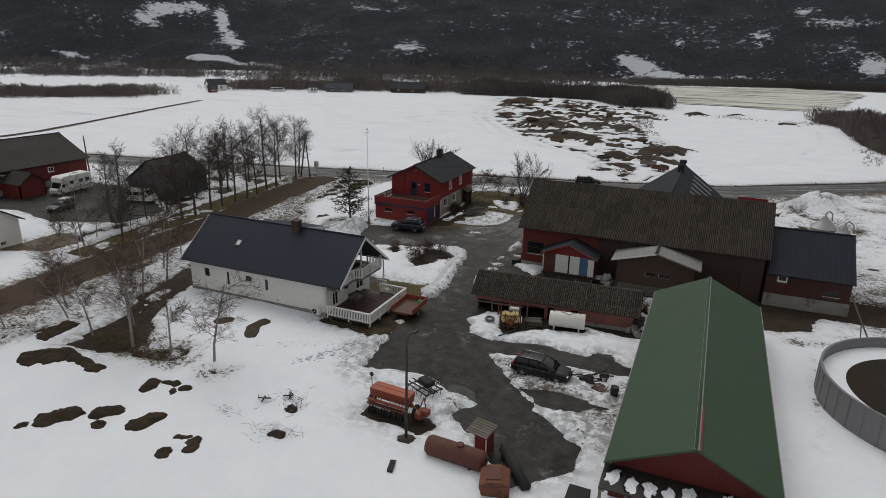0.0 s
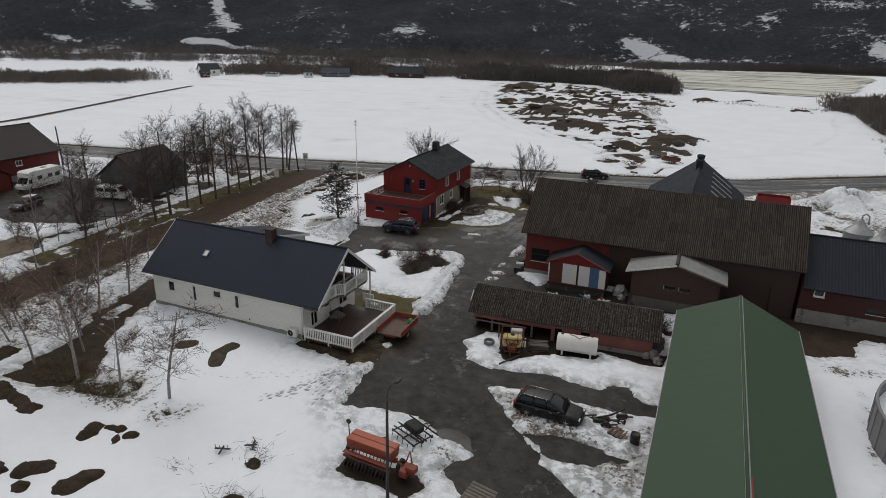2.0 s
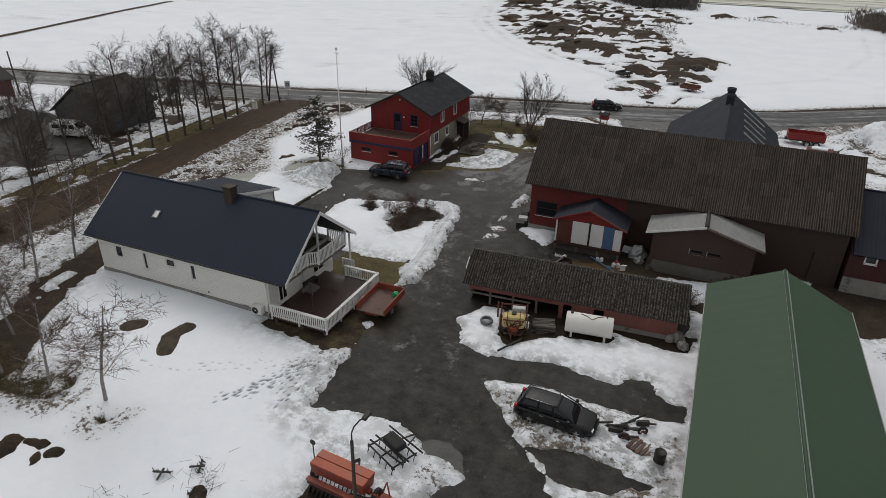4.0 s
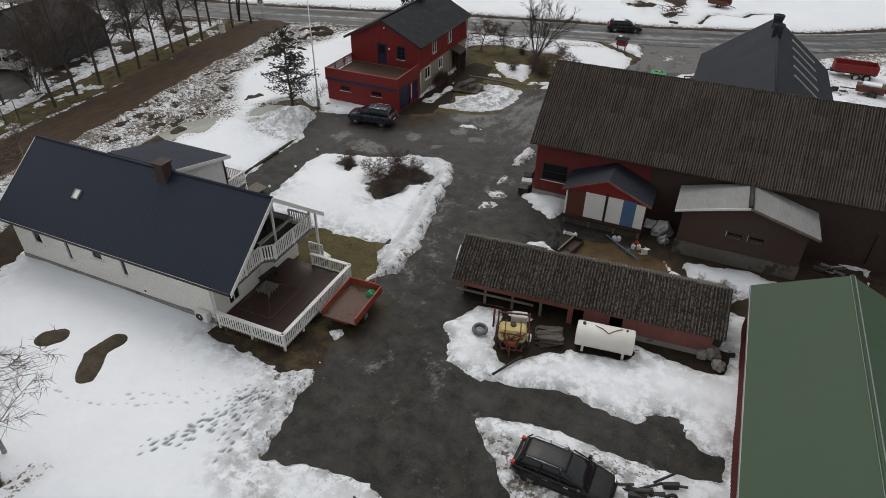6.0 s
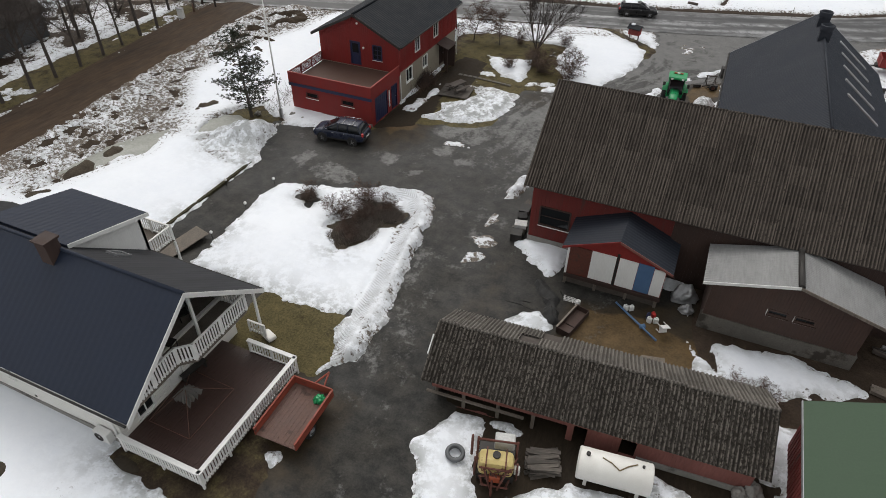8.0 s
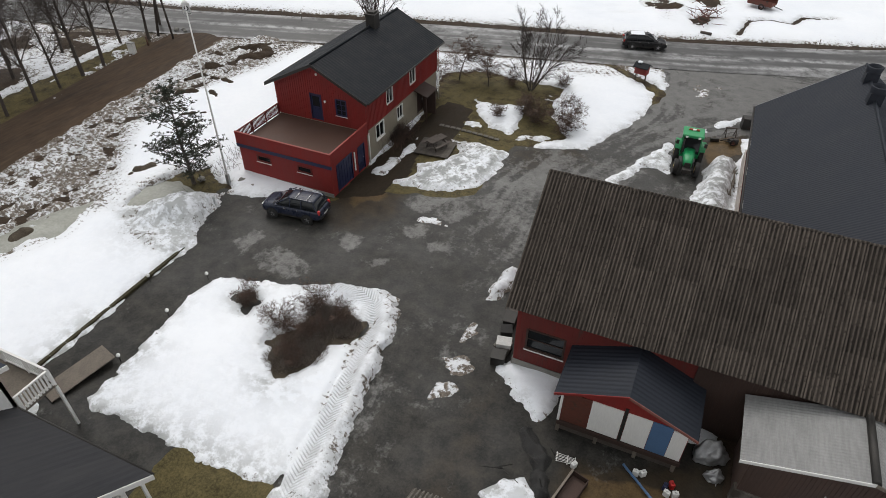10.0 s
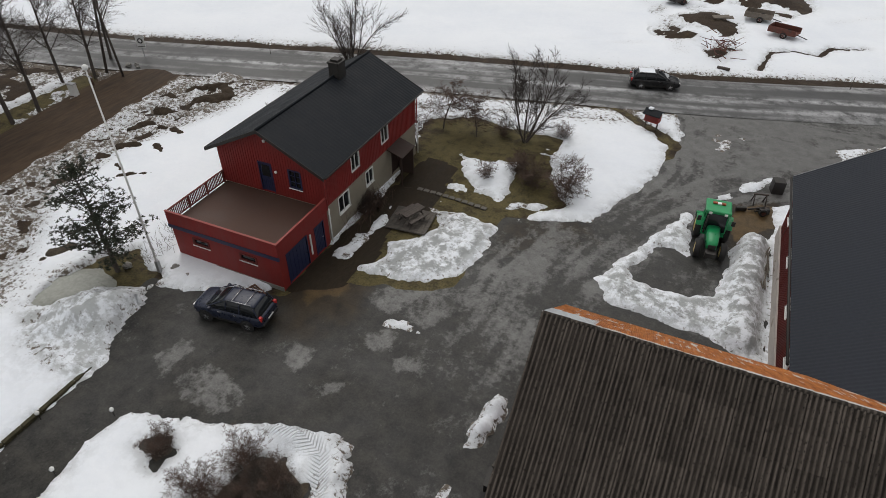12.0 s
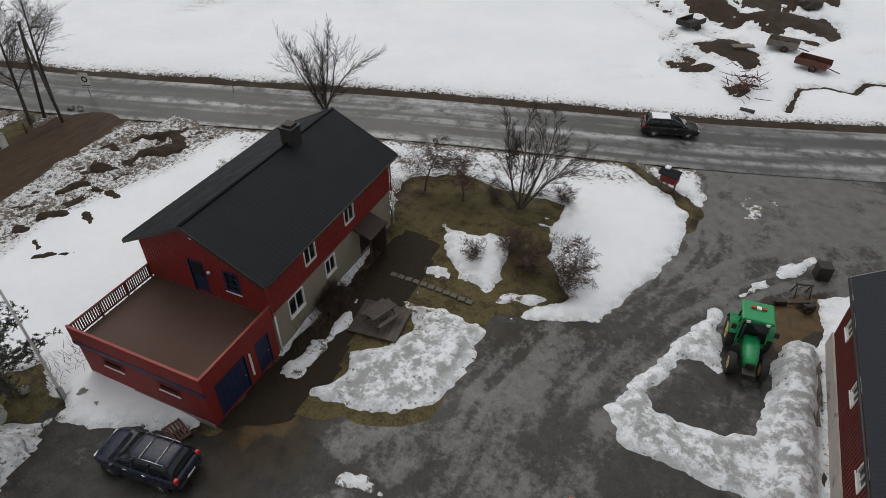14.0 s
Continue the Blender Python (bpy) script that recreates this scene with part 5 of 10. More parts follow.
patch("gravel_patch", PUDDLE_CAR, "gravel", 0.02, "dark wet mud beside the parked estate car", "mud")
patch("grass_patch", JUNCTION_VERGE, "earth", 0.02, "brown grass verge round the drive mouth", "grass", 0.4)
patch("puddle", [(-14.9, 37.0), (-14.9, 37.8), (-14.2, 38.0), (-13.6, 37.3), (-13.4, 36.3), (-13.8, 36.0), (-14.5, 36.3)], "water", 0.035, "shallow grey puddle on the yard", "puddle")
patch("mud_patch", SHED_FOOT, "mud", 0.02, "dark trampled mud along the low shed", "mud")
patch("mud_patch", DRILL_HOLE, "mud", 0.02, "thawed dark ground under the seed drill", "mud")
patch("wet_yard", LEFT_YARD, "gravel", 0.03, "wet grey yard of the neighbouring farm", "yard")
patch("mud_patch", SPRAYER_BED, "mud", 0.02, "dark mud under the sprayer and the tank", "mud")
patch("mud_patch", NEIGHBOUR_LAWN, "clay", 0.02, "orange-brown bare lawn at the neighbouring house", "mud")
patch("ice_patch", [(-52.6, 59.5), (-50.6, 62), (-48.6, 67.5), (-46, 70.2), (-45.2, 71.6), (-47.2, 71.8), (-49.6, 68.6), (-52.2, 64)], "ice_grey", 0.24, "grey-green refrozen meltwater on the lawn", "ice", 0.0, 0.5)

# ---- far side: hills, river ice, woods ----
hx = spread(-760, 200, 5, -1900, 1500, 1.15)
hy = spread(300, 720, 5, 150, 2100, 1.15)
HX, HY = np.meshgrid(hx, hy)
ang = np.degrees(np.arctan2(HX, HY))
dist = np.hypot(HX, HY)
foot = np.interp(ang, [-90, -62, -48, -38, -20, 0, 12, 60], [640, 640, 575, 545, 515, 510, 500, 470]) + fbm(HX, HY, 200, 3, 90) * 60
rise = np.clip(dist - foot, 0, 2000)
hill_z = np.where(dist > foot, rise * 0.42 * (1 + 0.7 * fbm(HX, HY, 260, 5, 95)) + np.minimum(rise, 60) * 0.0, -6) - 1.5 + fbm(HX, HY, 50, 3, 97) * np.clip(rise / 30, 0, 1) * 14
clear = np.clip((fbm(HX, HY, 170, 4, 99) - 0.16) * 2, 0, 0.15) + np.clip((55 - rise) / 55, 0, 1) * 0.20 * (fbm(HX, HY, 60, 3, 100) > 0)
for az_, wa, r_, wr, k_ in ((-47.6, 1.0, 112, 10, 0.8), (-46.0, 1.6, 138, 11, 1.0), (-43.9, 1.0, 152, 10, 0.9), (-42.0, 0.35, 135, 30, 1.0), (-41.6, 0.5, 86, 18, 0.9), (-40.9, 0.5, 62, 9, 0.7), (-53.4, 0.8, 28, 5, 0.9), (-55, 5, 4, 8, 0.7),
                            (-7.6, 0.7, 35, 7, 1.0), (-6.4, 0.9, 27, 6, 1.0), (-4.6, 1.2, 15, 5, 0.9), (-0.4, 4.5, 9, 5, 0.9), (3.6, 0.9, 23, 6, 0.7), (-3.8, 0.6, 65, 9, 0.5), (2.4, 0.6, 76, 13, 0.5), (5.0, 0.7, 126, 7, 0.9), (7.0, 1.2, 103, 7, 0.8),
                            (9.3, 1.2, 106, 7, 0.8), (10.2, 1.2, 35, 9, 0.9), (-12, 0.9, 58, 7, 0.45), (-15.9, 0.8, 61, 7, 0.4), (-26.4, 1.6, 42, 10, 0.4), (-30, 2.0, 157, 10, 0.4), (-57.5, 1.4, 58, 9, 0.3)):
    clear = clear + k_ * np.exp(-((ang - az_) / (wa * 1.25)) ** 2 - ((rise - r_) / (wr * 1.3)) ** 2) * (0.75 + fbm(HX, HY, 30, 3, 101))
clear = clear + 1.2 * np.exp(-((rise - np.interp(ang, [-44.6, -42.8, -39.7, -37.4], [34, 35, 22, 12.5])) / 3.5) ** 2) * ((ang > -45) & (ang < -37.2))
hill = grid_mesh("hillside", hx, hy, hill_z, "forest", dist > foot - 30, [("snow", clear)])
tagged(hill, "dark wooded mountainside with streaks of snow", "mountain", kind="structure")

# ---- building helpers ----
def wall(parent, m, length, height, mat, openings=(), t=0.2, gable=None, ribs=0.0, base=0.0, label="", name="wall"):
    """A wall with thickness and real openings; its outside faces -y. gable: height of the peak above the wall's top."""
    bm = bmesh.new()
    us = sorted({0.0, length, *[o[0] for o in openings], *[o[1] for o in openings]})
    vs = sorted({base, height, *[o[2] for o in openings], *[o[3] for o in openings]})
    seen = {}

    def corner(a, b, back):
        if (a, b, back) not in seen:
            seen[a, b, back] = bm.verts.new((us[a], t if back else 0, vs[b]))
        return seen[a, b, back]

    def solid(a, b):
        if not (0 <= a < len(us) - 1 and 0 <= b < len(vs) - 1):
            return False
        cu, cv = (us[a] + us[a + 1]) / 2, (vs[b] + vs[b + 1]) / 2
        return not any(o[0] < cu < o[1] and o[2] < cv < o[3] for o in openings)

    for a in range(len(us) - 1):
        for b in range(len(vs) - 1):
            if not solid(a, b):
                continue
            for back in (0, 1):
                bm.faces.new([corner(*q, back) for q in ((a, b), (a + 1, b), (a + 1, b + 1), (a, b + 1))])
            for da, db, p, q in ((-1, 0, (a, b), (a, b + 1)), (1, 0, (a + 1, b), (a + 1, b + 1)), (0, -1, (a, b), (a + 1, b)), (0, 1, (a, b + 1), (a + 1, b + 1))):
                if not solid(a + da, b + db) and not (gable and db > 0 and b == len(vs) - 2):
                    bm.faces.new((corner(*p, 0), corner(*q, 0), corner(*q, 1), corner(*p, 1)))
    if gable:
        n = len(vs) - 1
        peak = [bm.verts.new((length / 2, y, height + gable)) for y in (0, t)]
        for back in (0, 1):
            bm.faces.new([corner(a, n, back) for a in range(len(us))] + [peak[back]])
        for a in (0, len(us) - 1):
            bm.faces.new((corner(a, n, 0), corner(a, n, 1), peak[1], peak[0]))
    bmesh.ops.recalc_face_normals(bm, faces=bm.faces)
    ob = part(name, bm, mat, parent, label)
    ob.matrix_basis = m
    if ribs:
        bm = bmesh.new()
        u = ribs / 2
        while u < length:
            top = height + (gable * (1 - abs(2 * u / length - 1)) if gable else 0) - 0.02
            cuts = sorted((o[2], o[3]) for o in openings if o[0] - 0.04 < u < o[1] + 0.04)
            v = base
            for a, b in cuts + [(top, top)]:
                if a > v + 0.05:
                    box(bm, u - 0.022, u + 0.022, -0.022, 0.0, v, a)
                v = b
            u += ribs
        tagged(part("batten_cladding", bm, mat, ob), kind="stuff")
    return ob


def window(parent, m, u0, u1, v0, v1, mat="white", cross=(1, 0), t=0.2, sill="white", rim=0.07):
    """A window in a wall's opening: casing, bars, sill and pane."""
    bm = bmesh.new()
    w = rim
    for a, b, c, d in ((u0 - 0.03, u0 + w, v0, v1), (u1 - w, u1 + 0.03, v0, v1), (u0 + w, u1 - w, v0 - 0.03, v0 + w), (u0 + w, u1 - w, v1 - w, v1 + 0.03)):
        box(bm, a, b, -0.035, 0.08, c, d)
    win = part("window", bm, mat, parent)
    win.matrix_basis = m
    for k in range(cross[0]):
        u = u0 + (u1 - u0) * (k + 1) / (cross[0] + 1)
        part("glazing_bar", boxed(u - 0.025, u + 0.025, 0.0, 0.05, v0 + w, v1 - w), mat, win)
    for k in range(cross[1]):
        v = v0 + (v1 - v0) * (k + 1) / (cross[1] + 1)
        part("glazing_bar", boxed(u0 + w, u1 - w, 0.005, 0.045, v - 0.02, v + 0.02), mat, win)
    part("pane", boxed(u0 + w, u1 - w, 0.055, 0.065, v0 + w, v1 - w), "tinted", win, "dark reflecting glass")
    part("sill", boxed(u0 - 0.06, u1 + 0.06, -0.09, -0.036, v0 - 0.07, v0 - 0.031), sill, win)
    return win


def door(parent, m, u0, u1, v0, v1, mat, pane=False, label=""):
    bm = bmesh.new()
    box(bm, u0, u1, 0.04, 0.10, v0, v1)
    d = part("door", bm, mat, parent, label)
    d.matrix_basis = m
    for k in range(1, 6):
        u = u0 + (u1 - u0) * k / 6
        part("cover_strip", boxed(u - 0.012, u + 0.012, 0.025, 0.039, v0 + 0.05, v1 - 0.05), mat, d)
    for a, b, c, e in ((u0 - 0.06, u0, v0, v1), (u1, u1 + 0.06, v0, v1), (u0 - 0.06, u1 + 0.06, v1, v1 + 0.07)):
        part("door_frame", boxed(a, b, -0.03, 0.1, c, e), mat, d)
    part("handle", tubed((u1 - 0.12, -0.03, v0 + 1.0), (u1 - 0.24, -0.03, v0 + 1.0), 0.018), "chrome", d)
    if pane:
        part("pane", boxed(u0 + 0.15, u1 - 0.15, 0.012, 0.024, v0 + 1.1, v1 - 0.15), "tinted", d)
    return d


def frame_matrix(o, U, V):
    U, V = Vector(U).normalized(), Vector(V).normalized()
    N = U.cross(V)
    return Matrix(((U.x, V.x, N.x, o[0]), (U.y, V.y, N.y, o[1]), (U.z, V.z, N.z, o[2]), (0, 0, 0, 1)))


def slope(parent, o, U, V, width, length, mat, pitch=0.3, amp=0.02, row=0.35, step=0.02, thick=0.12, label="", name="roof"):
    """One roof slope: waves across, stepped courses up the slope, with thickness. o: eave corner; U along the eave, V up."""
    nu = max(2, int(width / pitch * 4) + 1) if amp else 2
    rows = max(1, round(length / row)) if step else 1
    us = np.linspace(0, width, nu)
    prof = amp * np.sin(us / pitch * 2 * math.pi)
    verts, faces = [], []
    for r in range(rows):
        v0, v1 = length * r / rows, length * (r + 1) / rows
        base = len(verts)
        for v, z in ((v0, step), (v1, 0.0)):
            verts += [(u, v, z + p) for u, p in zip(us, prof)]
        faces += [(base + k, base + k + 1, base + nu + k + 1, base + nu + k) for k in range(nu - 1)]
        if r:
            faces += [(base - nu + k, base - nu + k + 1, base + k + 1, base + k) for k in range(nu - 1)]
    b = len(verts)
    verts += [(0, 0, -thick), (width, 0, -thick), (width, length, -thick), (0, length, -thick)]
    verts += [(0, 0, -0.012), (width, 0, -0.012), (width, length, -0.012), (0, length, -0.012)]
    faces += [(b + 3, b + 2, b + 1, b), (b, b + 1, b + 5, b + 4), (b + 1, b + 2, b + 6, b + 5), (b + 2, b + 3, b + 7, b + 6), (b + 3, b, b + 4, b + 7)]
    me = bpy.data.meshes.new(name)
    me.from_pydata(verts, [], faces)
    me.materials.append(M[mat])
    ob = new(name, me)
    ob.parent, ob.matrix_basis = parent, frame_matrix(o, U, V)
    if label:
        ob["label"] = label
    return ob


def gable_roof(parent, axis, x0, x1, y0, y1, eave, ridge, mat, ridge_at=None, **kw):
    """Two slopes with the ridge along an axis; eave and ridge heights at the roof's edges. Returns the slopes."""
    if axis == "x":
        c = (y0 + y1) / 2 if ridge_at is None else ridge_at
        rise = ridge - eave
        a = slope(parent, (x0, y0, eave), (1, 0, 0), (0, c - y0, rise), x1 - x0, math.hypot(c - y0, rise), mat, **kw)
        b = slope(parent, (x1, y1, eave), (-1, 0, 0), (0, c - y1, rise), x1 - x0, math.hypot(y1 - c, rise), mat, **kw)
        cap = tubed((x0, c, ridge + 0.01), (x1, c, ridge + 0.01), 0.09, seg=8)
    else:
        c = (x0 + x1) / 2 if ridge_at is None else ridge_at
        rise = ridge - eave
        a = slope(parent, (x0, y1, eave), (0, -1, 0), (c - x0, 0, rise), y1 - y0, math.hypot(c - x0, rise), mat, **kw)
        b = slope(parent, (x1, y0, eave), (0, 1, 0), (c - x1, 0, rise), y1 - y0, math.hypot(x1 - c, rise), mat, **kw)
        cap = tubed((c, y0, ridge + 0.01), (c, y1, ridge + 0.01), 0.09, seg=8)
    part("ridge_cap", cap, mat, parent)
    return a, b


def verge(parent, a, b, mat, w=0.18, t=0.035, name="bargeboard"):
    """A board along a roof's edge from a to b."""
    a, b = Vector(a), Vector(b)
    d = (b - a).normalized()
    side = d.cross(Vector((0, 0, 1))).normalized()
    bm = bmesh.new()
    c = []
    for p in (a, b):
        for s in (-t / 2, t / 2):
            for z in (-w, 0.03):
                c.append(bm.verts.new(p + side * s + Vector((0, 0, z))))
    for f in ((0, 1, 3, 2), (4, 6, 7, 5), (0, 4, 5, 1), (2, 3, 7, 6), (1, 5, 7, 3), (0, 2, 6, 4)):
        bm.faces.new([c[k] for k in f])
    bmesh.ops.recalc_face_normals(bm, faces=bm.faces)
    return part(name, bm, mat, parent)


def railing(parent, p0, p1, h, mat="white", pitch=0.16, slat_w=0.09, name="railing", drop=0.0, cap=0.05):
    """Top and bottom rail, posts, and slats that are pieces of their own."""
    p0, p1 = Vector(p0), Vector(p1)
    d = p1 - p0
    length = Vector((d.x, d.y, 0)).length
    m = Matrix.Translation(p0) @ Matrix.Rotation(math.atan2(d.y, d.x), 4, "Z")
    bm = bmesh.new()
    box(bm, -0.04, length + 0.04, -cap, cap, h - 0.06, h)
    box(bm, 0, length, -0.03, 0.03, 0.08, 0.15)
    n = max(1, round(length / 1.8))
    for k in range(n + 1):
        box(bm, length * k / n - 0.045, length * k / n + 0.045, -0.046, 0.046, -0.05 - drop, h - 0.061)
    r = part(name, bm, mat, parent)
    r.matrix_basis = m
    me = None
    count = int(length / pitch)
    for k in range(count):
        if me is None:
            s = part("slat", boxed(-slat_w / 2, slat_w / 2, -0.05, -0.031, 0.02, h - 0.062), mat, r)
            me = s.data
        else:
            s = new("slat", me)
            s.parent = r
        s.matrix_basis = Matrix.Translation(((k + 0.5) * length / count, 0, 0))
    return r


def sheets(parent, o, U, V, width, length, sw, sl, mat, pitch=0.177, amp=0.04, tilt=0.006, seed=1, name="sheet", skip=()):
    """Corrugated sheets laid in courses, each a piece of its own on one mesh."""
    rng = random.Random(seed)
    nu = int(sw / pitch * 6) + 1
    us = np.linspace(-sw / 2 - 0.03, sw / 2 + 0.03, nu)
    verts = [(u, v, amp * math.sin(u / pitch * 2 * math.pi) + z) for v, z in ((-0.04, 0.014), (sl + 0.02, 0.004)) for u in us]
    verts += [(u, -0.06, amp * math.sin(u / pitch * 2 * math.pi) + 0.004) for u in us]
    faces = [(k, k + 1, nu + k + 1, nu + k) for k in range(nu - 1)] + [(2 * nu + k, 2 * nu + k + 1, k + 1, k) for k in range(nu - 1)]
    me = bpy.data.meshes.new(name)
    me.from_pydata(verts, [], faces)
    me.shade_smooth()
    me.materials.append(M[mat])
    m = frame_matrix(o, U, V)
    cols, rows = round(width / sw), round(length / sl)
    for c in range(cols):
        for r in range(rows):
            if (c, r) in skip:
                continue
            ob = new(name, me)
            ob.parent = parent
            ob.matrix_basis = m @ Matrix.Translation(((c + 0.5) * width / cols, r * length / rows, 0.02 + rng.uniform(0, tilt))) @ Matrix.Rotation(rng.uniform(-1, 1) * tilt * 0.5, 4, "Z") @ Matrix.Diagonal((width / cols / sw, length / rows / sl, 1, 1))


def four_walls(parent, x0, x1, y0, y1, height, mat, openings=None, axis=None, gable=0.0, t=0.2, ribs=0.0, base=-0.3, names="", mats=None):
    """South, east, north and west walls; the end walls stand between the others."""
    openings = openings or {}
    mats = mats or {}
    lx, ly = x1 - x0, y1 - y0
    out = {}
    for side, m, length in (("s", pose(x0, y0, 0), lx), ("e", pose(x1, y0 + (t if axis != "x" else 0), 0, 0, 0, 90), ly - (2 * t if axis != "x" else 0)),
                            ("n", pose(x1, y1, 0, 0, 0, 180), lx), ("w", pose(x0, y1 - (t if axis != "x" else 0), 0, 0, 0, 270), ly - (2 * t if axis != "x" else 0))):
        if axis == "x" and side in "sn":
            m, length = m @ Matrix.Translation((t, 0, 0)), lx - 2 * t
        g_ = gable if (axis == "x" and side in "ew") or (axis == "y" and side in "sn") else None
        out[side] = (m, wall(parent, m, length, height, mats.get(side, mat), openings.get(side, ()), t, g_, ribs, base))
    return out


# ---- white house ----
def white_house():
    h = thing("white_house", pose(-38, 47.8, 0), "long cream-white timber house with a dark navy tiled roof", "house")
    x0, x1, y0, y1 = -8.3, 7.7, -3.9, 3.9
    south = [(1.5, 2.3, 1.75, 2.75), (4.3, 4.75, 1.3, 2.75), (6.6, 7.5, 2.1, 2.75), (8.9, 9.4, 1.5, 2.75), (13.3, 13.9, 0.25, 0.55)]
    east = [(1.0, 2.0, 0.75, 2.1), (3.0, 3.9, 0.6, 2.6), (5.2, 6.6, 0.9, 2.1)]
    w = four_walls(h, x0, x1, y0, y1, 3.05, "cream", {"s": south, "e": east}, "x", 0, ribs=0.0)
    for o in south[:4]:
        window(h, w["s"][0], *o, cross=(0, 0))
    window(h, w["e"][0], *east[0])
    door(h, w["e"][0], *east[1], "white", True)
    window(h, w["e"][0], *east[2])
    # horizontal siding boards on the long wall and ends
    for m, length, skip in ((w["s"][0], 15.6, south), (w["e"][0], 7.8, east)):
        bm = bmesh.new()
        z = 0.55
        while z < 3.0:
            cuts = sorted((o[0] - 0.05, o[1] + 0.05) for o in skip if o[2] - 0.1 < z + 0.07 < o[3] + 0.1)
            u = 0.0
            for a, b in cuts + [(length, length)]:
                if a > u + 0.02:
                    box(bm, u, a, -0.022, -0.001, z, z + 0.125)
                u = b
            z += 0.145
        tagged(part("siding", bm, "cream", h), kind="stuff").matrix_basis = m
    part("foundation", boxed(x0 - 0.04, x1 + 0.04, y0 - 0.05, y0 - 0.003, -0.3, 0.5), "concrete", h)
    # upper gable walls; the east one stands back behind the balcony
    for gx_, t_ in ((x0, 0.2), (6.2, 0.2)):
        bm = bmesh.new()
        prism(bm, [(-3.9, 3.05), (3.9, 3.05), (3.9, 3.45), (0, 6.6), (-3.9, 3.45)], 0, t_)
        part("gable_wall", bm, "white", h).matrix_basis = pose(gx_, 0, 0, 0, 0, 90)
    m_g = pose(6.4, -3.9, 0, 0, 0, 90)
    door(h, m_g @ Matrix.Translation((0, -0.13, 0)), 3.0, 4.2, 3.0, 5.0, "white", True)
    window(h, m_g @ Matrix.Translation((0, -0.05, 0)), 4.9, 5.9, 3.4, 4.5)
    _, lee = gable_roof(h, "x", -8.85, 9.65, -4.5, 4.5, 3.5, 7.0, "roof_navy", pitch=0.36, amp=0.003, row=0.36, step=0.004, thick=0.16)
    lee.data.materials[0] = M["roof_worn"]
    for sx_ in (-8.87, 9.67):
        for sy_ in (-4.5, 4.5):
            verge(h, (sx_, sy_, 3.5), (sx_, 0, 7.0), "white", 0.26)
    part("gutter", tubed((-8.8, -4.56, 3.42), (9.6, -4.56, 3.42), 0.06), "dark_steel", h)
    part("gutter", tubed((-8.8, 4.56, 3.42), (9.6, 4.56, 3.42), 0.06), "dark_steel", h)
    part("downpipe", tubed((7.6, -4.02, 3.4), (7.6, -4.02, 0.1), 0.05), "white", h)
    bm = bmesh.new()
    box(bm, -0.35, 0.35, -0.35, 0.35, -0.9, 0.75, bevel=0.02)
    box(bm, -0.42, 0.42, -0.42, 0.42, 0.75, 0.85)
    ch = part("chimney", bm, "brown", h, "dark brick chimney")
    ch.matrix_basis = pose(2.2, -0.3, 6.9)
    # roof windows
    for (px_, py_, sgn, size_) in ((-3.3, -2.3, 1, 0.62), (3.3, 2.0, -1, 0.9)):
        z = 7.0 - abs(py_) * 3.5 / 4.5 + 0.03
        m = frame_matrix((px_, py_, z), (sgn, 0, 0), (0, sgn * 4.5, 3.5)) @ Matrix.Diagonal((size_, size_, 1, 1))
        bm = bmesh.new()
        for b in ((-0.4, -0.32, -0.5, 0.5), (0.32, 0.4, -0.5, 0.5), (-0.32, 0.32, -0.5, -0.42), (-0.32, 0.32, 0.42, 0.5)):
            box(bm, *b, -0.05, 0.09)
        rw = part("roof_window", bm, "steel", h)
        rw.matrix_basis = m
        part("pane", boxed(-0.32, 0.32, -0.42, 0.42, 0.03, 0.05), "lamp_white" if sgn > 0 else "tinted", rw)
    # balcony under the east gable, with a kinked front
    bm = bmesh.new()
    pts = [(6.4, -3.7), (8.85, -3.7), (8.75, -0.75), (9.35, -0.2), (9.35, 3.4), (6.4, 3.4)]
    lo = [bm.verts.new((x, y, 2.72)) for x, y in pts]
    hi = [bm.verts.new((x, y, 2.92)) for x, y in pts]
    bm.faces.new(lo[::-1])
    bm.faces.new(hi)
    for k in range(6):
        bm.faces.new((lo[k], lo[(k + 1) % 6], hi[(k + 1) % 6], hi[k]))
    part("balcony_floor", bm, "timber", h)
    for a, b in zip(pts[1:], pts[2:5]):
        railing(h, (*a, 2.92), (*b, 2.92), 1.0, name="balcony_railing")
    railing(h, (7.8, 3.4, 2.92), (9.35, 3.4, 2.92), 1.0, name="balcony_railing")
    for x, y, top in ((8.85, -3.7, 4.05), (8.6, 0.9, 6.2), (8.5, -1.3, 5.9), (9.35, 3.4, 4.2), (9.2, 4.2, 3.6)):
        part("post", boxed(x - 0.06, x + 0.06, y - 0.06, y + 0.06, 0.5 if y > 4 else 2.9, top), "white", h)
    # shed dormer with its own small balcony on the north side
    dorm = slope(h, (2.35, 5.0, 5.75), (-1, 0, 0), (0, -4.6, 1.12), 5.5, 4.74, "roof_navy", pitch=0.36, amp=0.004, row=0.36, step=0.005, thick=0.14, name="dormer_roof")
    for dx_ in (-2.8, 2.1):
        bm = bmesh.new()
        prism(bm, [(0.6, 6.45), (4.6, 3.2), (4.6, 5.72), (0.6, 6.66)], 0, 0.15)
        part("dormer_wall", bm, "white", h).matrix_basis = pose(dx_, 0, 0, 0, 0, 90)
    part("dormer_wall", boxed(-2.95, 2.1, 4.45, 4.6, 3.0, 5.7), "white", h)
    verge(h, (2.37, 5.0, 5.75), (2.37, 0.4, 6.87), "white", 0.2)
    part("balcony_floor", boxed(-2.9, 2.0, 4.61, 6.4, 2.8, 2.95), "timber", h)
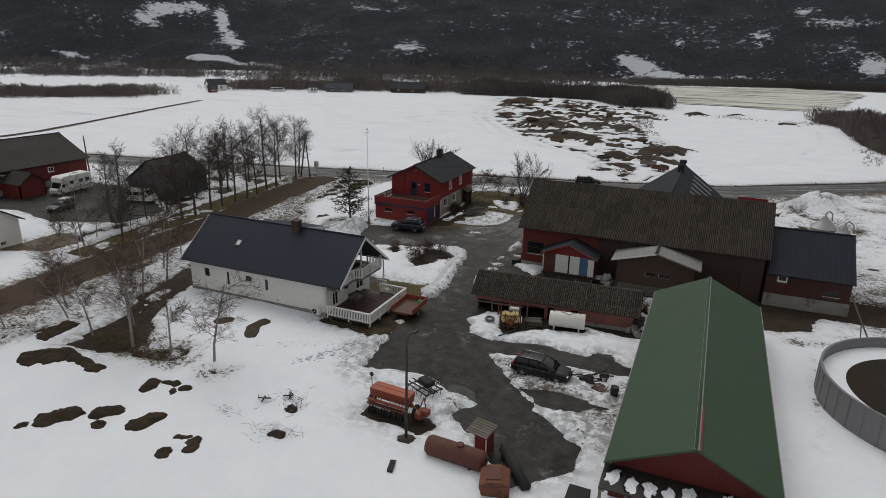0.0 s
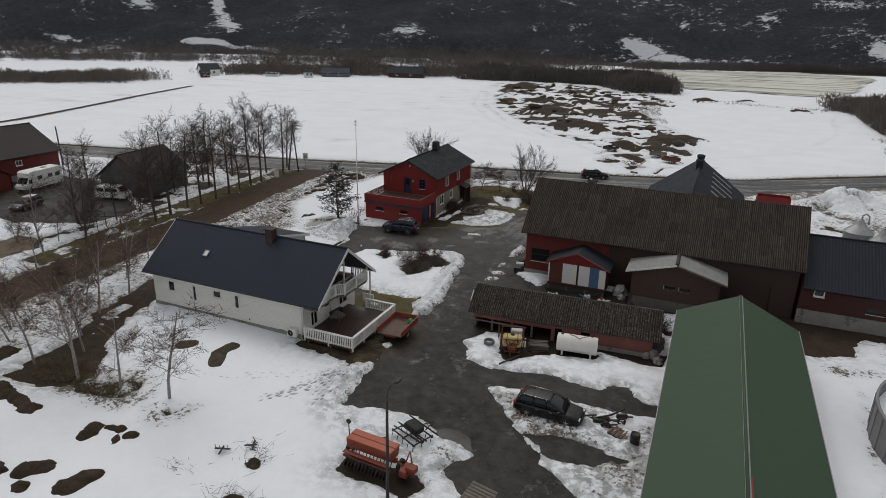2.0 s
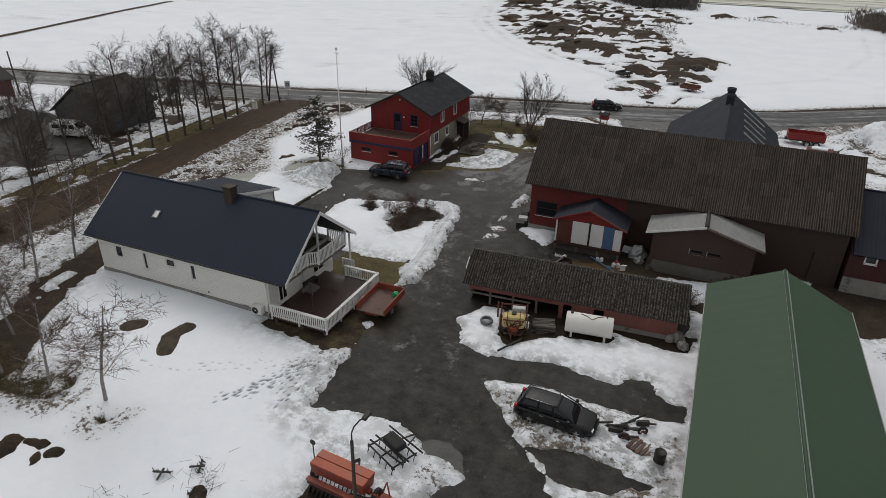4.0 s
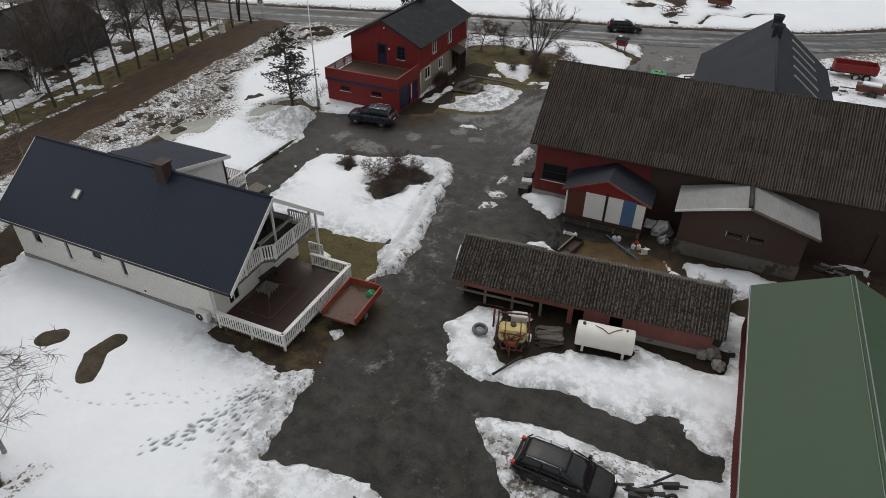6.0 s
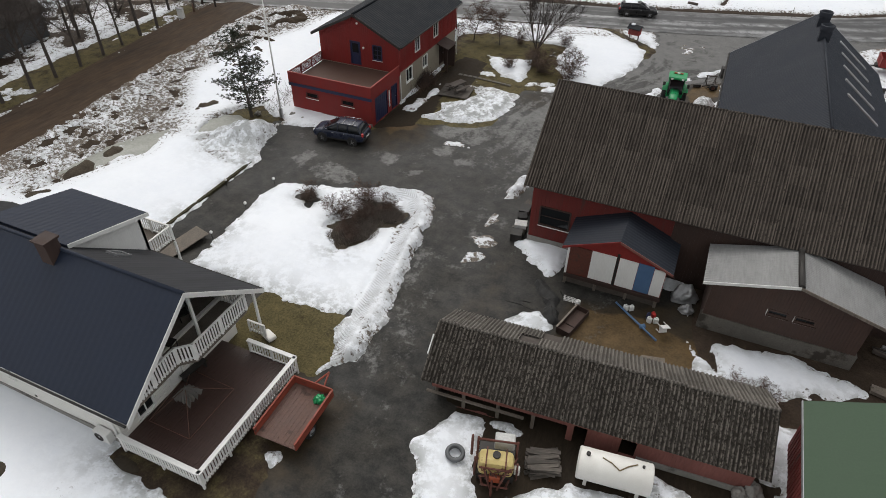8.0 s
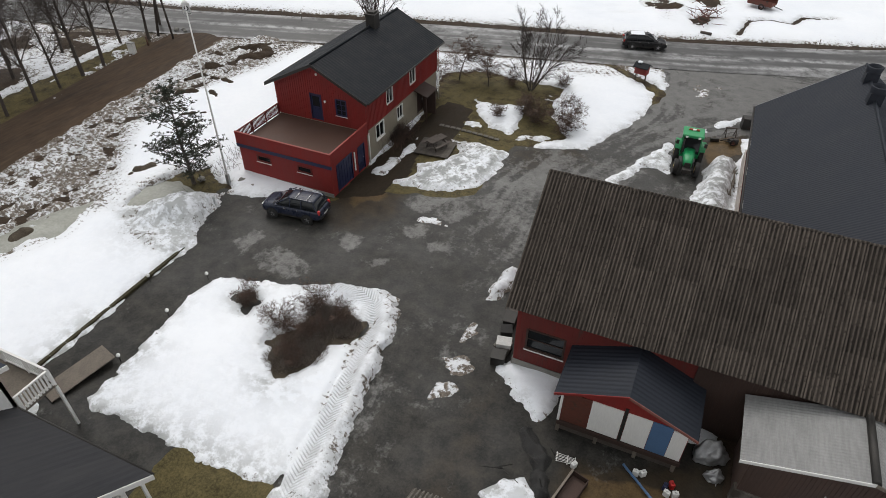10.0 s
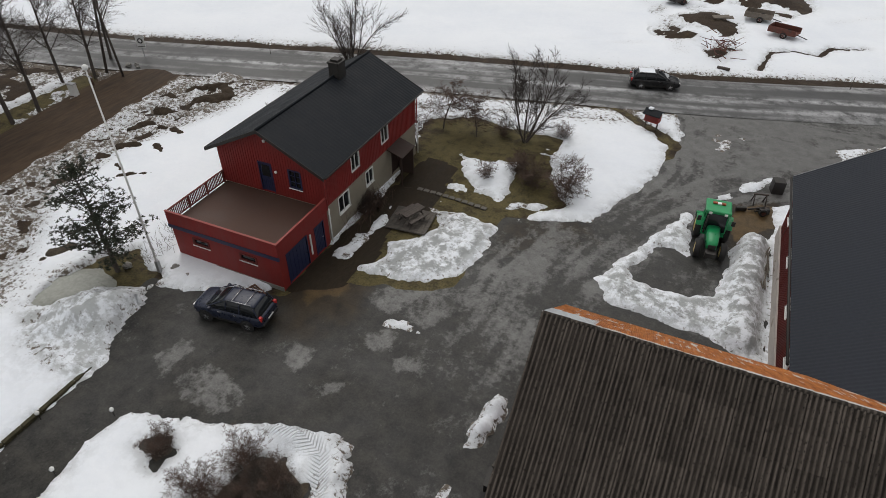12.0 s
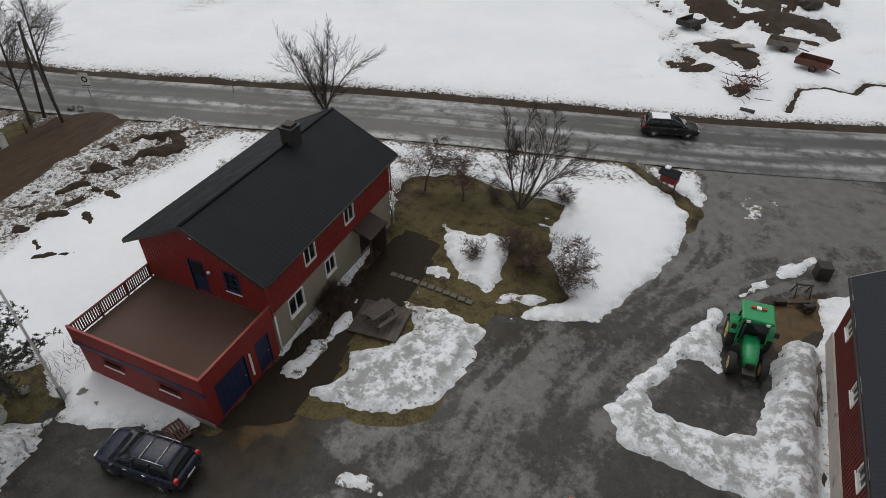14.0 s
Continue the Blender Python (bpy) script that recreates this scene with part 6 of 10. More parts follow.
    railing(h, (2.0, 4.7, 2.95), (2.0, 6.3, 2.95), 0.95, name="balcony_railing")
    railing(h, (2.0, 6.3, 2.95), (-2.8, 6.3, 2.95), 0.95, name="balcony_railing")
    for x in (2.0, -2.8):
        part("post", boxed(x - 0.06, x + 0.06, 6.24, 6.36, -0.2, 2.79), "white", h)
    # heat pump on the south wall and small vents
    hp = part("heat_pump", boxed(6.35, 7.2, y0 - 0.42, y0 - 0.06, 0.35, 1.0, bevel=0.03), "white", h, "white outdoor heat pump unit")
    bm = bmesh.new()
    lathe(bm, [(0.05, 0.0), (0.24, 0.0), (0.26, 0.02), (0.24, 0.03)], 20, pose(6.68, y0 - 0.425, 0.68, 90))
    part("fan_grille", bm, "dark_steel", hp)
    part("vent", boxed(2.2, 2.32, y0 - 0.05, y0 - 0.023, 0.75, 0.87), "dark_steel", h)
    # terrace
    tf = part("terrace_floor", boxed(7.72, 12.4, -4.15, 2.7, 0.28, 0.495), "deck", h, "wet dark brown boards")
    n, me = 30, None
    for k in range(n):
        if me is None:
            board = part("board", boxed(0, 4.73 / n - 0.012, -4.2, 2.75, 0.50, 0.55), "deck", tf)
            me = board.data
        else:
            board = new("board", me)
            board.parent = tf
        board.matrix_basis = pose(7.72 + 4.73 * k / n, 0, 0)
    for x in (8.2, 10.3, 12.2):
        for y in (-4.0, -0.7, 2.5):
            part("post", boxed(x - 0.07, x + 0.07, y - 0.07, y + 0.07, -0.3, 0.28), "timber", h)
    railing(h, (8.0, -4.2, 0.5), (12.45, -4.2, 0.5), 0.95, drop=0.2, cap=0.11)
    railing(h, (12.45, -4.2, 0.5), (12.45, 2.75, 0.5), 0.95, drop=0.2, cap=0.11)
    railing(h, (12.45, 2.75, 0.5), (9.6, 2.75, 0.5), 0.95, drop=0.2, cap=0.11)
    railing(h, (8.6, 4.0, 0.5), (9.6, 4.0, 0.5), 0.8)
    return h


white_house()


# ---- red house ----
def red_house():
    h = thing("red_house", pose(-39.1, 86.95, 0), "two-storey red timber house with black tiled roof and garage terrace", "house")
    x0, x1, y0, y1 = -3.9, 3.9, -6.25, 6.25
    low_e = [(1.1, 2.4, 1.3, 2.55), (4.6, 5.6, 1.4, 2.5), (8.4, 9.4, 0.3, 2.35)]
    up_e = [(3.0, 4.0, 3.5, 4.9), (7.0, 8.0, 3.5, 4.9)]
    south_up = [(3.2, 4.1, 2.85, 4.9), (5.4, 6.3, 3.6, 4.9)]
    low = four_walls(h, x0, x1, y0, y1, 2.75, "beige", {"e": low_e}, "y", 0, t=0.24, base=-0.3)
    window(h, low["e"][0], *low_e[0], rim=0.045)
    window(h, low["e"][0], *low_e[1], rim=0.045)
    door(h, low["e"][0], *low_e[2], "brown")
    e = 0.06
    for side, m, length, ops, g_ in (("s", pose(x0 - e, y0 - e, 0), 7.92, south_up, 1.9), ("e", pose(x1 + e, y0 - e + 0.2, 0, 0, 0, 90), 12.22, up_e, None),
                                     ("n", pose(x1 + e, y1 + e, 0, 0, 0, 180), 7.92, (), 1.9), ("w", pose(x0 - e, y1 + e - 0.2, 0, 0, 0, 270), 12.22, (), None)):
        wall(h, m, length, 5.35, "red", ops, 0.2, g_, 0.2, base=2.75)
        if side == "s":
            door(h, m, *ops[0], "navy", True)
            window(h, m, *ops[1], mat="navy", cross=(1, 2))
            bm = bmesh.new()
            lathe(bm, [(0.0, 0.1), (0.08, 0.08), (0.1, 0.0), (0.07, -0.08), (0.0, -0.1)], 10)
            part("lamp", bm, "lamp_white", h).matrix_basis = pose(x0 + 4.5, y0 - 0.2, 4.55)
            bm = bmesh.new()
            lathe(bm, [(0.0, 0.1), (0.08, 0.08), (0.1, 0.0), (0.07, -0.08), (0.0, -0.1)], 10)
            part("lamp", bm, "lamp_white", h).matrix_basis = pose(0.1, y0 - 0.2, 6.6)
        elif side == "e":
            for o in ops:
                window(h, m, *o, cross=(1, 0), rim=0.04, sill="red")
    gable_roof(h, "y", -4.5, 4.4, -6.8, 6.75, 5.25, 7.45, "roof_black", pitch=0.3, amp=0.006, row=0.34, step=0.007, thick=0.14)
    for sy_ in (-6.82, 6.77):
        verge(h, (-4.5, sy_, 5.25), (-0.05, sy_, 7.45), "dark_steel", 0.2)
        verge(h, (4.4, sy_, 5.25), (-0.05, sy_, 7.45), "dark_steel", 0.2)
    for x in (-4.56, 4.46):
        part("gutter", tubed((x, -6.7, 5.2), (x, 6.7, 5.2), 0.06), "dark_steel", h)
    for y in (-6.33, 6.3):
        part("downpipe", tubed((4.05, y, 5.2), (4.05, y, 2.7), 0.045), "red", h)
        part("downpipe", tubed((4.02, y + 0.15, 2.6), (4.02, y + 0.15, 0.0), 0.05), "white", h)
    bm = bmesh.new()
    box(bm, -0.4, 0.4, -0.45, 0.45, -0.9, 0.75, bevel=0.02)
    box(bm, -0.46, 0.46, -0.51, 0.51, 0.75, 0.85)
    box(bm, -0.3, 0.3, -0.3, 0.3, 0.85, 1.0)
    part("chimney", bm, "dark_steel", h, "black-clad chimney").matrix_basis = pose(0.0, 2.3, 7.55)
    # porch over the east door
    slope(h, (5.2, 1.6, 2.35), (0, 1, 0), (-1, 0, 0.35), 2.0, 1.3, "brown", amp=0, step=0, thick=0.1, name="porch_roof")
    for y in (1.7, 3.5):
        part("porch_post", boxed(5.0, 5.1, y - 0.05, y + 0.05, -0.1, 2.25), "brown", h)
    part("porch_wall", boxed(3.93, 5.0, 3.45, 3.55, -0.1, 2.25), "brown", h)
    # garage block with a terrace on top
    gx0, gx1, gy0, gy1 = -3.9, 3.95, -11.4, -6.33
    g_s = [(1.5, 2.7, 1.45, 1.95), (5.0, 6.2, 1.45, 1.95)]
    g_e = [(0.5, 2.5, 0.05, 2.2), (3.4, 4.3, 0.05, 2.1)]
    w = four_walls(h, gx0, gx1, gy0, gy1, 2.55, "red", {"s": g_s, "e": g_e}, None, 0, ribs=0.0)
    for o in g_s:
        window(h, w["s"][0], *o, mat="barn_red", cross=(0, 0))
    door(h, w["e"][0], *g_e[0], "navy", label="dark navy garage door")
    door(h, w["e"][0], *g_e[1], "navy")
    part("white_post", boxed(4.0, 4.06, gy0 + 2.95, gy0 + 3.05, 0.6, 2.1), "white", h)
    part("terrace_floor", boxed(gx0 + 0.1, gx1 - 0.1, gy0 + 0.1, gy1 + 0.06, 2.56, 2.66), "deck_tan", h, "plain brown terrace floor")
    # navy strip paints the shadow below the terrace edge
    part("trim", boxed(gx0 - 0.12, gx1 + 0.1, gy0 - 0.12, gy0 - 0.003, 2.32, 2.58), "navy", h, "dark navy band standing in for shade under the terrace edge")
    for a, b, c, d in ((gx0 - 0.1, gx1 + 0.1, gy0 - 0.1, gy0), (gx1, gx1 + 0.1, gy0 + 0.001, gy1 + 0.05)):
        part("parapet", boxed(a, b, c, d, 2.59, 3.5), "red", h)
        part("parapet_cap", boxed(a - 0.015, b + 0.015, c - 0.015, d + 0.015, 3.504, 3.54), "cap_red", h)
    railing(h, (gx0, gy1 - 0.05, 2.62), (gx0, gy0 + 0.08, 2.62), 0.9, "barn_red", 0.13, 0.085)
    part("foundation", boxed(gx0 - 0.05, gx1 + 0.02, gy0 - 0.05, gy0 - 0.003, -0.3, 0.25), "concrete", h)
    return h


red_house()


# ---- barn with its sheeted roof, porch and brown wing ----
def barn():
    b = thing("barn", pose(-6.1, 71.2, 0), "large old red barn under a weathered grey-brown corrugated roof", "barn")
    x0, x1, y0, y1 = -12.3, 12.5, -5.1, 4.3
    s_op = [(0.35, 2.3, 1.6, 3.0), (14.5, 16.5, 0.2, 2.6), (20.8, 22.6, 0.3, 2.7)]
    w = four_walls(b, x0, x1, y0, y1, 4.85, "barn_red", {"s": s_op}, "x", 3.85, t=0.22, ribs=0.24)
    window(b, w["s"][0], *s_op[0], mat="brown", cross=(0, 1))
    for o in s_op[1:]:
        door(b, w["s"][0], *o, "brown")
    wall(b, pose(x0 + 8.4, y0 - 0.13, 0), 16.4, 4.75, "brown", [(a - 8.18, c - 8.18, d, e) for a, c, d, e in s_op[1:]], 0.1, None, 0.2, base=0.0, name="boarding")
    part("foundation", boxed(x0 - 0.06, x0 + 8.38, y0 - 0.06, y0 - 0.03, -0.3, 0.6), "concrete", b)
    part("foundation", boxed(x0 - 0.06, x0 - 0.03, y0 - 0.06, y1 + 0.06, -0.3, 0.6), "concrete", b)
    south, north, top, yr, xa, xb = (-5.75, 4.66), (4.8, 4.86), 9.10, -0.4, -12.72, 12.9
    Ls, Ln = math.hypot(yr - south[0], top - south[1]), math.hypot(north[0] - yr, top - north[1])
    slope(b, (xa, *south), (1, 0, 0), (0, yr - south[0], top - south[1]), xb - xa, Ls, "bark", amp=0, step=0, thick=0.12, name="roof_boarding")
    slope(b, (xb, *north), (-1, 0, 0), (0, yr - north[0], top - north[1]), xb - xa, Ln, "bark", amp=0, step=0, thick=0.12, name="roof_boarding")
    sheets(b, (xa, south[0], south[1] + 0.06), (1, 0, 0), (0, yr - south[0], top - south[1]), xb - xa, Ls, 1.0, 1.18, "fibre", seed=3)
    sheets(b, (xb, north[0], north[1] + 0.06), (-1, 0, 0), (0, yr - north[0], top - north[1]), xb - xa, Ln * 0.62, 0.9, 2.1, "rust", pitch=0.076, amp=0.012, seed=4)
    cut = (north[0] + (yr - north[0]) * 0.62, north[1] + 0.07 + (top - north[1]) * 0.62)
    sheets(b, (xb, *cut), (-1, 0, 0), (0, yr - north[0], top - north[1]), xb - xa, Ln * 0.38, 0.9, 2.6, "rust_top", pitch=0.076, amp=0.012, seed=5, skip={(26, 0), (27, 0)})
    wide = 2 * (xb - xa) / 28
    sheets(b, (xa + wide, *cut), (-1, 0, 0), (0, yr - north[0], top - north[1]), wide, Ln * 0.38, 0.9, 2.6, "pale_sheet", pitch=0.076, amp=0.012, seed=6)
    for k in range(26):
        a = xa + (xb - xa) * k / 26
        part("ridge_cap", tubed((a, yr, top + 0.06), (a + (xb - xa) / 26 + 0.03, yr, top + 0.08), 0.075, seg=8), "fibre", b)
    verge(b, (xa - 0.02, *south), (xa - 0.02, yr, top), "timber", 0.2)
    verge(b, (xa - 0.02, *north), (xa - 0.02, yr, top), "timber", 0.2)
    return b


barn()


def barn_porch():
    p = thing("porch", pose(-12.45, 63.25, 0), "small porch with white, brown and blue panels, dark gabled roof", "porch")
    bm = bmesh.new()
    prism(bm, [(-2.75, 0.8), (2.75, 0.8), (2.75, 2.8), (0, 3.9), (-2.75, 2.8)], 0.0, 0.12)
    part("wall", bm, "red", p)
    for a, b, mat_, lab in ((-2.65, -1.42, "rust_red", "brown door panel"), (-1.40, -0.02, "white", ""), (0.16, 1.2, "white", ""), (1.22, 2.08, "blue", "blue door"), (2.10, 2.72, "white", "")):
        part("panel", boxed(a, b, -0.05, -0.003, 0.86, 2.86 if a < 2 else 2.74), mat_, p, lab)
    part("corner_post", boxed(0.0, 0.14, -0.07, -0.004, 0.8, 3.1), "dark_steel", p)
    part("corner_post", boxed(-2.80, -2.68, -0.07, -0.004, 0.8, 2.8), "white", p)
    for x in (-2.75, 2.65):
        part("side_wall", boxed(x, x + 0.1, 0.13, 2.7, 0.8, 2.8), "barn_red", p)
    part("floor", boxed(-2.8, 2.8, -0.12, 2.7, 0.55, 0.79), "brown", p)
    # added dark sheet stands for the shade of the open space below
    part("skirt", boxed(-2.7, 2.7, 0.06, 0.12, -0.3, 0.55), "bark", p, "dark sheet for the shaded void under the floor")
    for x in (-2.7, -0.9, 0.9, 2.6):
        part("post", boxed(x - 0.08, x + 0.08, -0.10, 0.05, -0.3, 0.55), "timber", p)
    for ox, oy, U, vx in ((-3.1, 2.9, (0, -1, 0), 3.1), (3.1, -0.25, (0, 1, 0), -3.1)):
        slope(p, (ox, oy, 2.82), U, (vx, 0, 1.3), 3.15, math.hypot(3.1, 1.3), "roof_slate", pitch=0.25, amp=0.006, row=0.6, step=0.01, thick=0.1)
    verge(p, (-3.1, -0.27, 2.82), (0, -0.27, 4.12), "red", 0.12)
    verge(p, (3.1, -0.27, 2.82), (0, -0.27, 4.12), "pale_red", 0.12)
    return p


barn_porch()


def brown_wing():
    p = thing("barn_wing", pose(-3.6, 62.8, 0), "brown boarded wing with a weathered white sheet roof on concrete", "outbuilding")
    ops = [(2.9, 3.9, 2.15, 2.5), (4.2, 5.2, 2.15, 2.5)]
    m = pose(-3.75, 0, 0)
    wall(p, m, 7.5, 3.4, "brown_wing", ops, 0.2, 1.05, 0.16, base=1.0)
    for o in ops:
        window(p, m, *o, mat="brown_wing", cross=(0, 0), sill="brown_wing")
        part("window_trim", boxed(o[0] - 3.79, o[1] - 3.71, -0.07, -0.035, o[2] - 0.09, o[2] - 0.04), "dirty_white", p, "flaking pale trim")
        part("window_trim", boxed(o[0] - 3.80, o[0] - 3.76, -0.07, -0.035, o[2] - 0.035, o[3] + 0.02), "dirty_white", p, "flaking pale trim")
    part("foundation", boxed(-3.85, 3.85, -0.08, 0.3, -0.3, 1.0), "stained_concrete", p)
    for x in (-3.75, 3.55):
        part("side_wall", boxed(x, x + 0.2, 0.21, 2.8, 0.0, 3.4), "brown_wing", p)
    for ox, oy, U, vx in ((-4.3, 3.0, (0, -1, 0), 4.3), (4.3, -0.5, (0, 1, 0), -4.3)):
        slope(p, (ox, oy, 3.5), U, (vx, 0, 1.2), 3.5, math.hypot(4.3, 1.2), "white_sheet", pitch=0.15, amp=0.012, row=2.2, step=0.008, thick=0.08)
    verge(p, (-4.3, -0.52, 3.5), (0, -0.52, 4.7), "white", 0.14)
    verge(p, (4.3, -0.52, 3.5), (0, -0.52, 4.7), "timber", 0.14)
    part("ridge_cap", tubed((0, -0.5, 4.71), (0, 3.0, 4.71), 0.16), "dark_steel", p)
    return p


brown_wing()


def blue_annex():
    p = thing("annex", pose(10.4, 70.0, 0), "red annex with a blue sheet roof on a pale concrete base", "outbuilding")
    ops = [(0.8, 1.6, 2.6, 3.2), (4.9, 6.2, 1.75, 2.25)]
    w = four_walls(p, -3.7, 3.6, -4.3, 4.3, 3.5, "brown_red", {"s": ops}, "x", 3.0, ribs=0.22)
    window(p, w["s"][0], *ops[0], cross=(0, 0))
    window(p, w["s"][0], *ops[1], mat="brown", cross=(1, 0))
    part("foundation", boxed(-3.72, 3.68, -4.42, -4.31, -0.3, 1.25), "concrete", p)
    gable_roof(p, "x", -3.65, 3.75, -4.9, 4.9, 3.4, 6.9, "roof_blue", pitch=0.25, amp=0.012, row=2.0, step=0.006, thick=0.12)
    return p


blue_annex()


def green_hall():
    p = thing("machine_hall", pose(1.42, 43.2, 0), "long red shed with a plain green painted sheet roof", "shed")
    w = four_walls(p, -4.1, 4.1, -12.9, 13.2, 2.75, "barn_red", None, "y", 1.95, ribs=0.25)
    gable_roof(p, "y", -4.4, 4.35, -13.6, 13.5, 2.9, 5.0, "roof_green", pitch=1.1, amp=0.004, row=20, step=0.004, thick=0.1)
    bm = bmesh.new()
    prism(bm, [(-0.13, -0.045), (0, 0.015), (0.13, -0.045), (0.13, -0.025), (0, 0.04), (-0.13, -0.025)], -13.62, 13.52)
    bmesh.ops.recalc_face_normals(bm, faces=bm.faces)
    part("ridge_flashing", bm, "flashing", p, "pale grey-green ridge flashing").matrix_basis = pose(0, 0, 5.02)
    part("ridge_flashing", boxed(0.14, 0.22, -13.6, -9.0, -0.085, -0.045), "red", p, "red painted flashing").matrix_basis = pose(0, 0, 5.03)
    for s, x in ((-1, -4.41), (1, 4.36)):
        verge(p, (x, -13.62, 2.9), (0, -13.62, 5.0), "roof_green", 0.12)
        part("eave_trim", boxed(x - 0.02, x + 0.02, -13.6, 13.5, 2.76, 2.93), "steel", p)
    # open lean-to frame at the south end
    bm = bmesh.new()
    for k in range(8):
        box(bm, -4.2 + k * 1.15, -4.2 + k * 1.15 + 0.12, -15.2, -12.95, 2.2, 2.32)
    part("rafters", bm, "timber", p)
    part("lean_to_roof", boxed(-4.4, 4.3, -15.2, -12.95, 2.33, 2.42), "dark_steel", p)
    for x in (-4.3, 4.2):
        part("post", boxed(x - 0.08, x + 0.08, -15.1, -14.94, -0.3, 2.2), "timber", p)
    rng = random.Random(9)
    for k in range(9):
        bm = bmesh.new()
        bmesh.ops.create_icosphere(bm, subdivisions=3, radius=1.0)
        off = Vector((rng.uniform(0, 50), 0, 3))
        for v in bm.verts:
            v.co *= 1 + 0.7 * noise.fractal(v.co * 1.8 + off, 0.9, 2.1, 4)
            v.co = Vector((v.co.x * 0.30, v.co.y * 0.55, max(v.co.z, 0) * 0.07))
        part("snow_patch", bm, "snow", p, "patch of melting snow").matrix_basis = pose(-3.8 + k * 0.95, -13.9 + rng.uniform(-0.5, 0.4), 2.424, 0, 0, rng.uniform(-20, 20))
    return p


green_hall()


def low_shed():
    p = thing("low_shed", pose(-11.65, 54.95, 0, 0, 0, 4.2), "long low shed with faded red boards and a mossy corrugated roof", "shed")
    x0, x1 = -7.3, 7.2
    ops = [(0.0, 6.6, 0.0, 1.05), (6.9, 7.5, 0.0, 1.2), (9.0, 9.7, 0.1, 1.25)]
    wall(p, pose(x0, -2.36, 0), 14.5, 1.5, "pale_red", ops, 0.12, None, 0.18, base=-0.2)
    part("plinth", boxed(x0 + 9.8, x1, -2.45, -2.385, -0.2, 0.35), "concrete", p)
    wall(p, pose(x1, 2.05, 0, 0, 0, 180), 14.5, 1.6, "brown", (), 0.12, base=-0.2)
    for m, mat_ in ((pose(x1, -2.0, 0, 0, 0, 90), "pale_red"), (pose(x0, 1.92, 0, 0, 0, 270), "timber")):
        wall(p, m, 3.84, 1.55, mat_, (), 0.12, 1.25, base=-0.2)
    for u in (1.6, 3.3, 5.0):
        part("post", boxed(x0 + u - 0.08, x0 + u + 0.08, -2.34, -2.2, -0.2, 1.1), "timber", p)
    part("back_board", boxed(x0 + 0.15, x0 + 6.6, -0.3, -0.2, -0.2, 1.6), "dark_steel", p)
    part("rail", boxed(x0 - 0.2, x0 + 4.6, -2.62, -2.5, 0.85, 0.95), "timber", p)
    za, zr = 1.5, 3.05
    L = math.hypot(2.5, zr - za)
    for o, U, V in (((-7.75, -2.5, za), (1, 0, 0), (0, 2.5, zr - za)), ((7.75, 2.5, za), (-1, 0, 0), (0, -2.5, zr - za))):
        slope(p, o, U, V, 15.5, L, "bark", amp=0, step=0, thick=0.08, name="roof_boarding")
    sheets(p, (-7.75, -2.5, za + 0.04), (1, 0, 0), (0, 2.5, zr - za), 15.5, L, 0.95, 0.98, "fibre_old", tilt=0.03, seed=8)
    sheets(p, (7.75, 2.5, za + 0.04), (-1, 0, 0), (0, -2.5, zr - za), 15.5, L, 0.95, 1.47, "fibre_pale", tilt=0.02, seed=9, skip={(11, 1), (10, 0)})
    for k in range(16):
        a = -7.75 + 15.5 * k / 16
        part("ridge_cap", tubed((a, 0, zr + 0.06), (a + 1.0, 0, zr + 0.075), 0.07), "fibre_pale", p)
    verge(p, (-7.8, -2.5, za), (-7.8, 0, zr), "timber", 0.16)
    part("loose_sheet", boxed(-0.03, 0.03, -0.5, 0.5, -0.5, 0.3), "white", p, "white board at the gable").matrix_basis = pose(-7.86, -0.9, 2.2, 30)
    return p


low_shed()


def grey_barn():
    p = thing("grey_barn", pose(-3.4, 85.2, 0), "red cowshed with a steep dark grey sheet roof and vents", "barn")
    w_op = [(0.9, 1.9, 2.5, 3.5), (5.2, 6.2, 2.5, 3.5), (9.6, 10.6, 2.5, 3.5), (13.5, 14.5, 2.5, 3.5)]
    w = four_walls(p, -5.3, 5.3, -8.2, 7.9, 4.3, "barn_red", {"w": w_op}, "y", 3.9, ribs=0.22)
    for o in w_op:
        window(p, w["w"][0], *o)
    part("foundation", boxed(-5.42, -5.325, -8.2, 7.9, -0.3, 1.1), "pale_plaster", p)
    gable_roof(p, "y", -5.75, 5.75, -13.3, 8.3, 4.5, 8.75, "roof_grey", pitch=0.22, amp=0.010, row=30, step=0.004, thick=0.14)
    for k, y in enumerate((-4.8, -2.2, 0.4, 3.0, 5.6)):
        m = frame_matrix((1.5, y, 8.75 - 1.5 * 4.25 / 5.75 + 0.05), (0, 1, 0), (-5.75, 0, 4.25))
        part("roof_light", boxed(-0.18, 0.18, -3.2, -0.2, -0.04, 0.04), "steel", p, "pale translucent strip").matrix_basis = m
    for y in (2.3, 5.6):
        bm = bmesh.new()
        box(bm, -0.38, 0.38, -0.38, 0.38, -0.6, 0.55)
        lathe(bm, [(0.44, 0.5), (0.5, 0.9), (0.42, 0.95), (0.36, 0.6)], 14)
        part("vent", bm, "roof_grey", p).matrix_basis = pose(0, y, 8.7)
    for sy_ in (8.32,):
        verge(p, (-5.75, sy_, 4.5), (0, sy_, 8.75), "steel", 0.16)
        verge(p, (5.75, sy_, 4.5), (0, sy_, 8.75), "steel", 0.16)
    part("gutter", tubed((-5.82, -8.3, 4.45), (-5.82, 8.2, 4.45), 0.07), "dark_steel", p)
    return p


grey_barn()


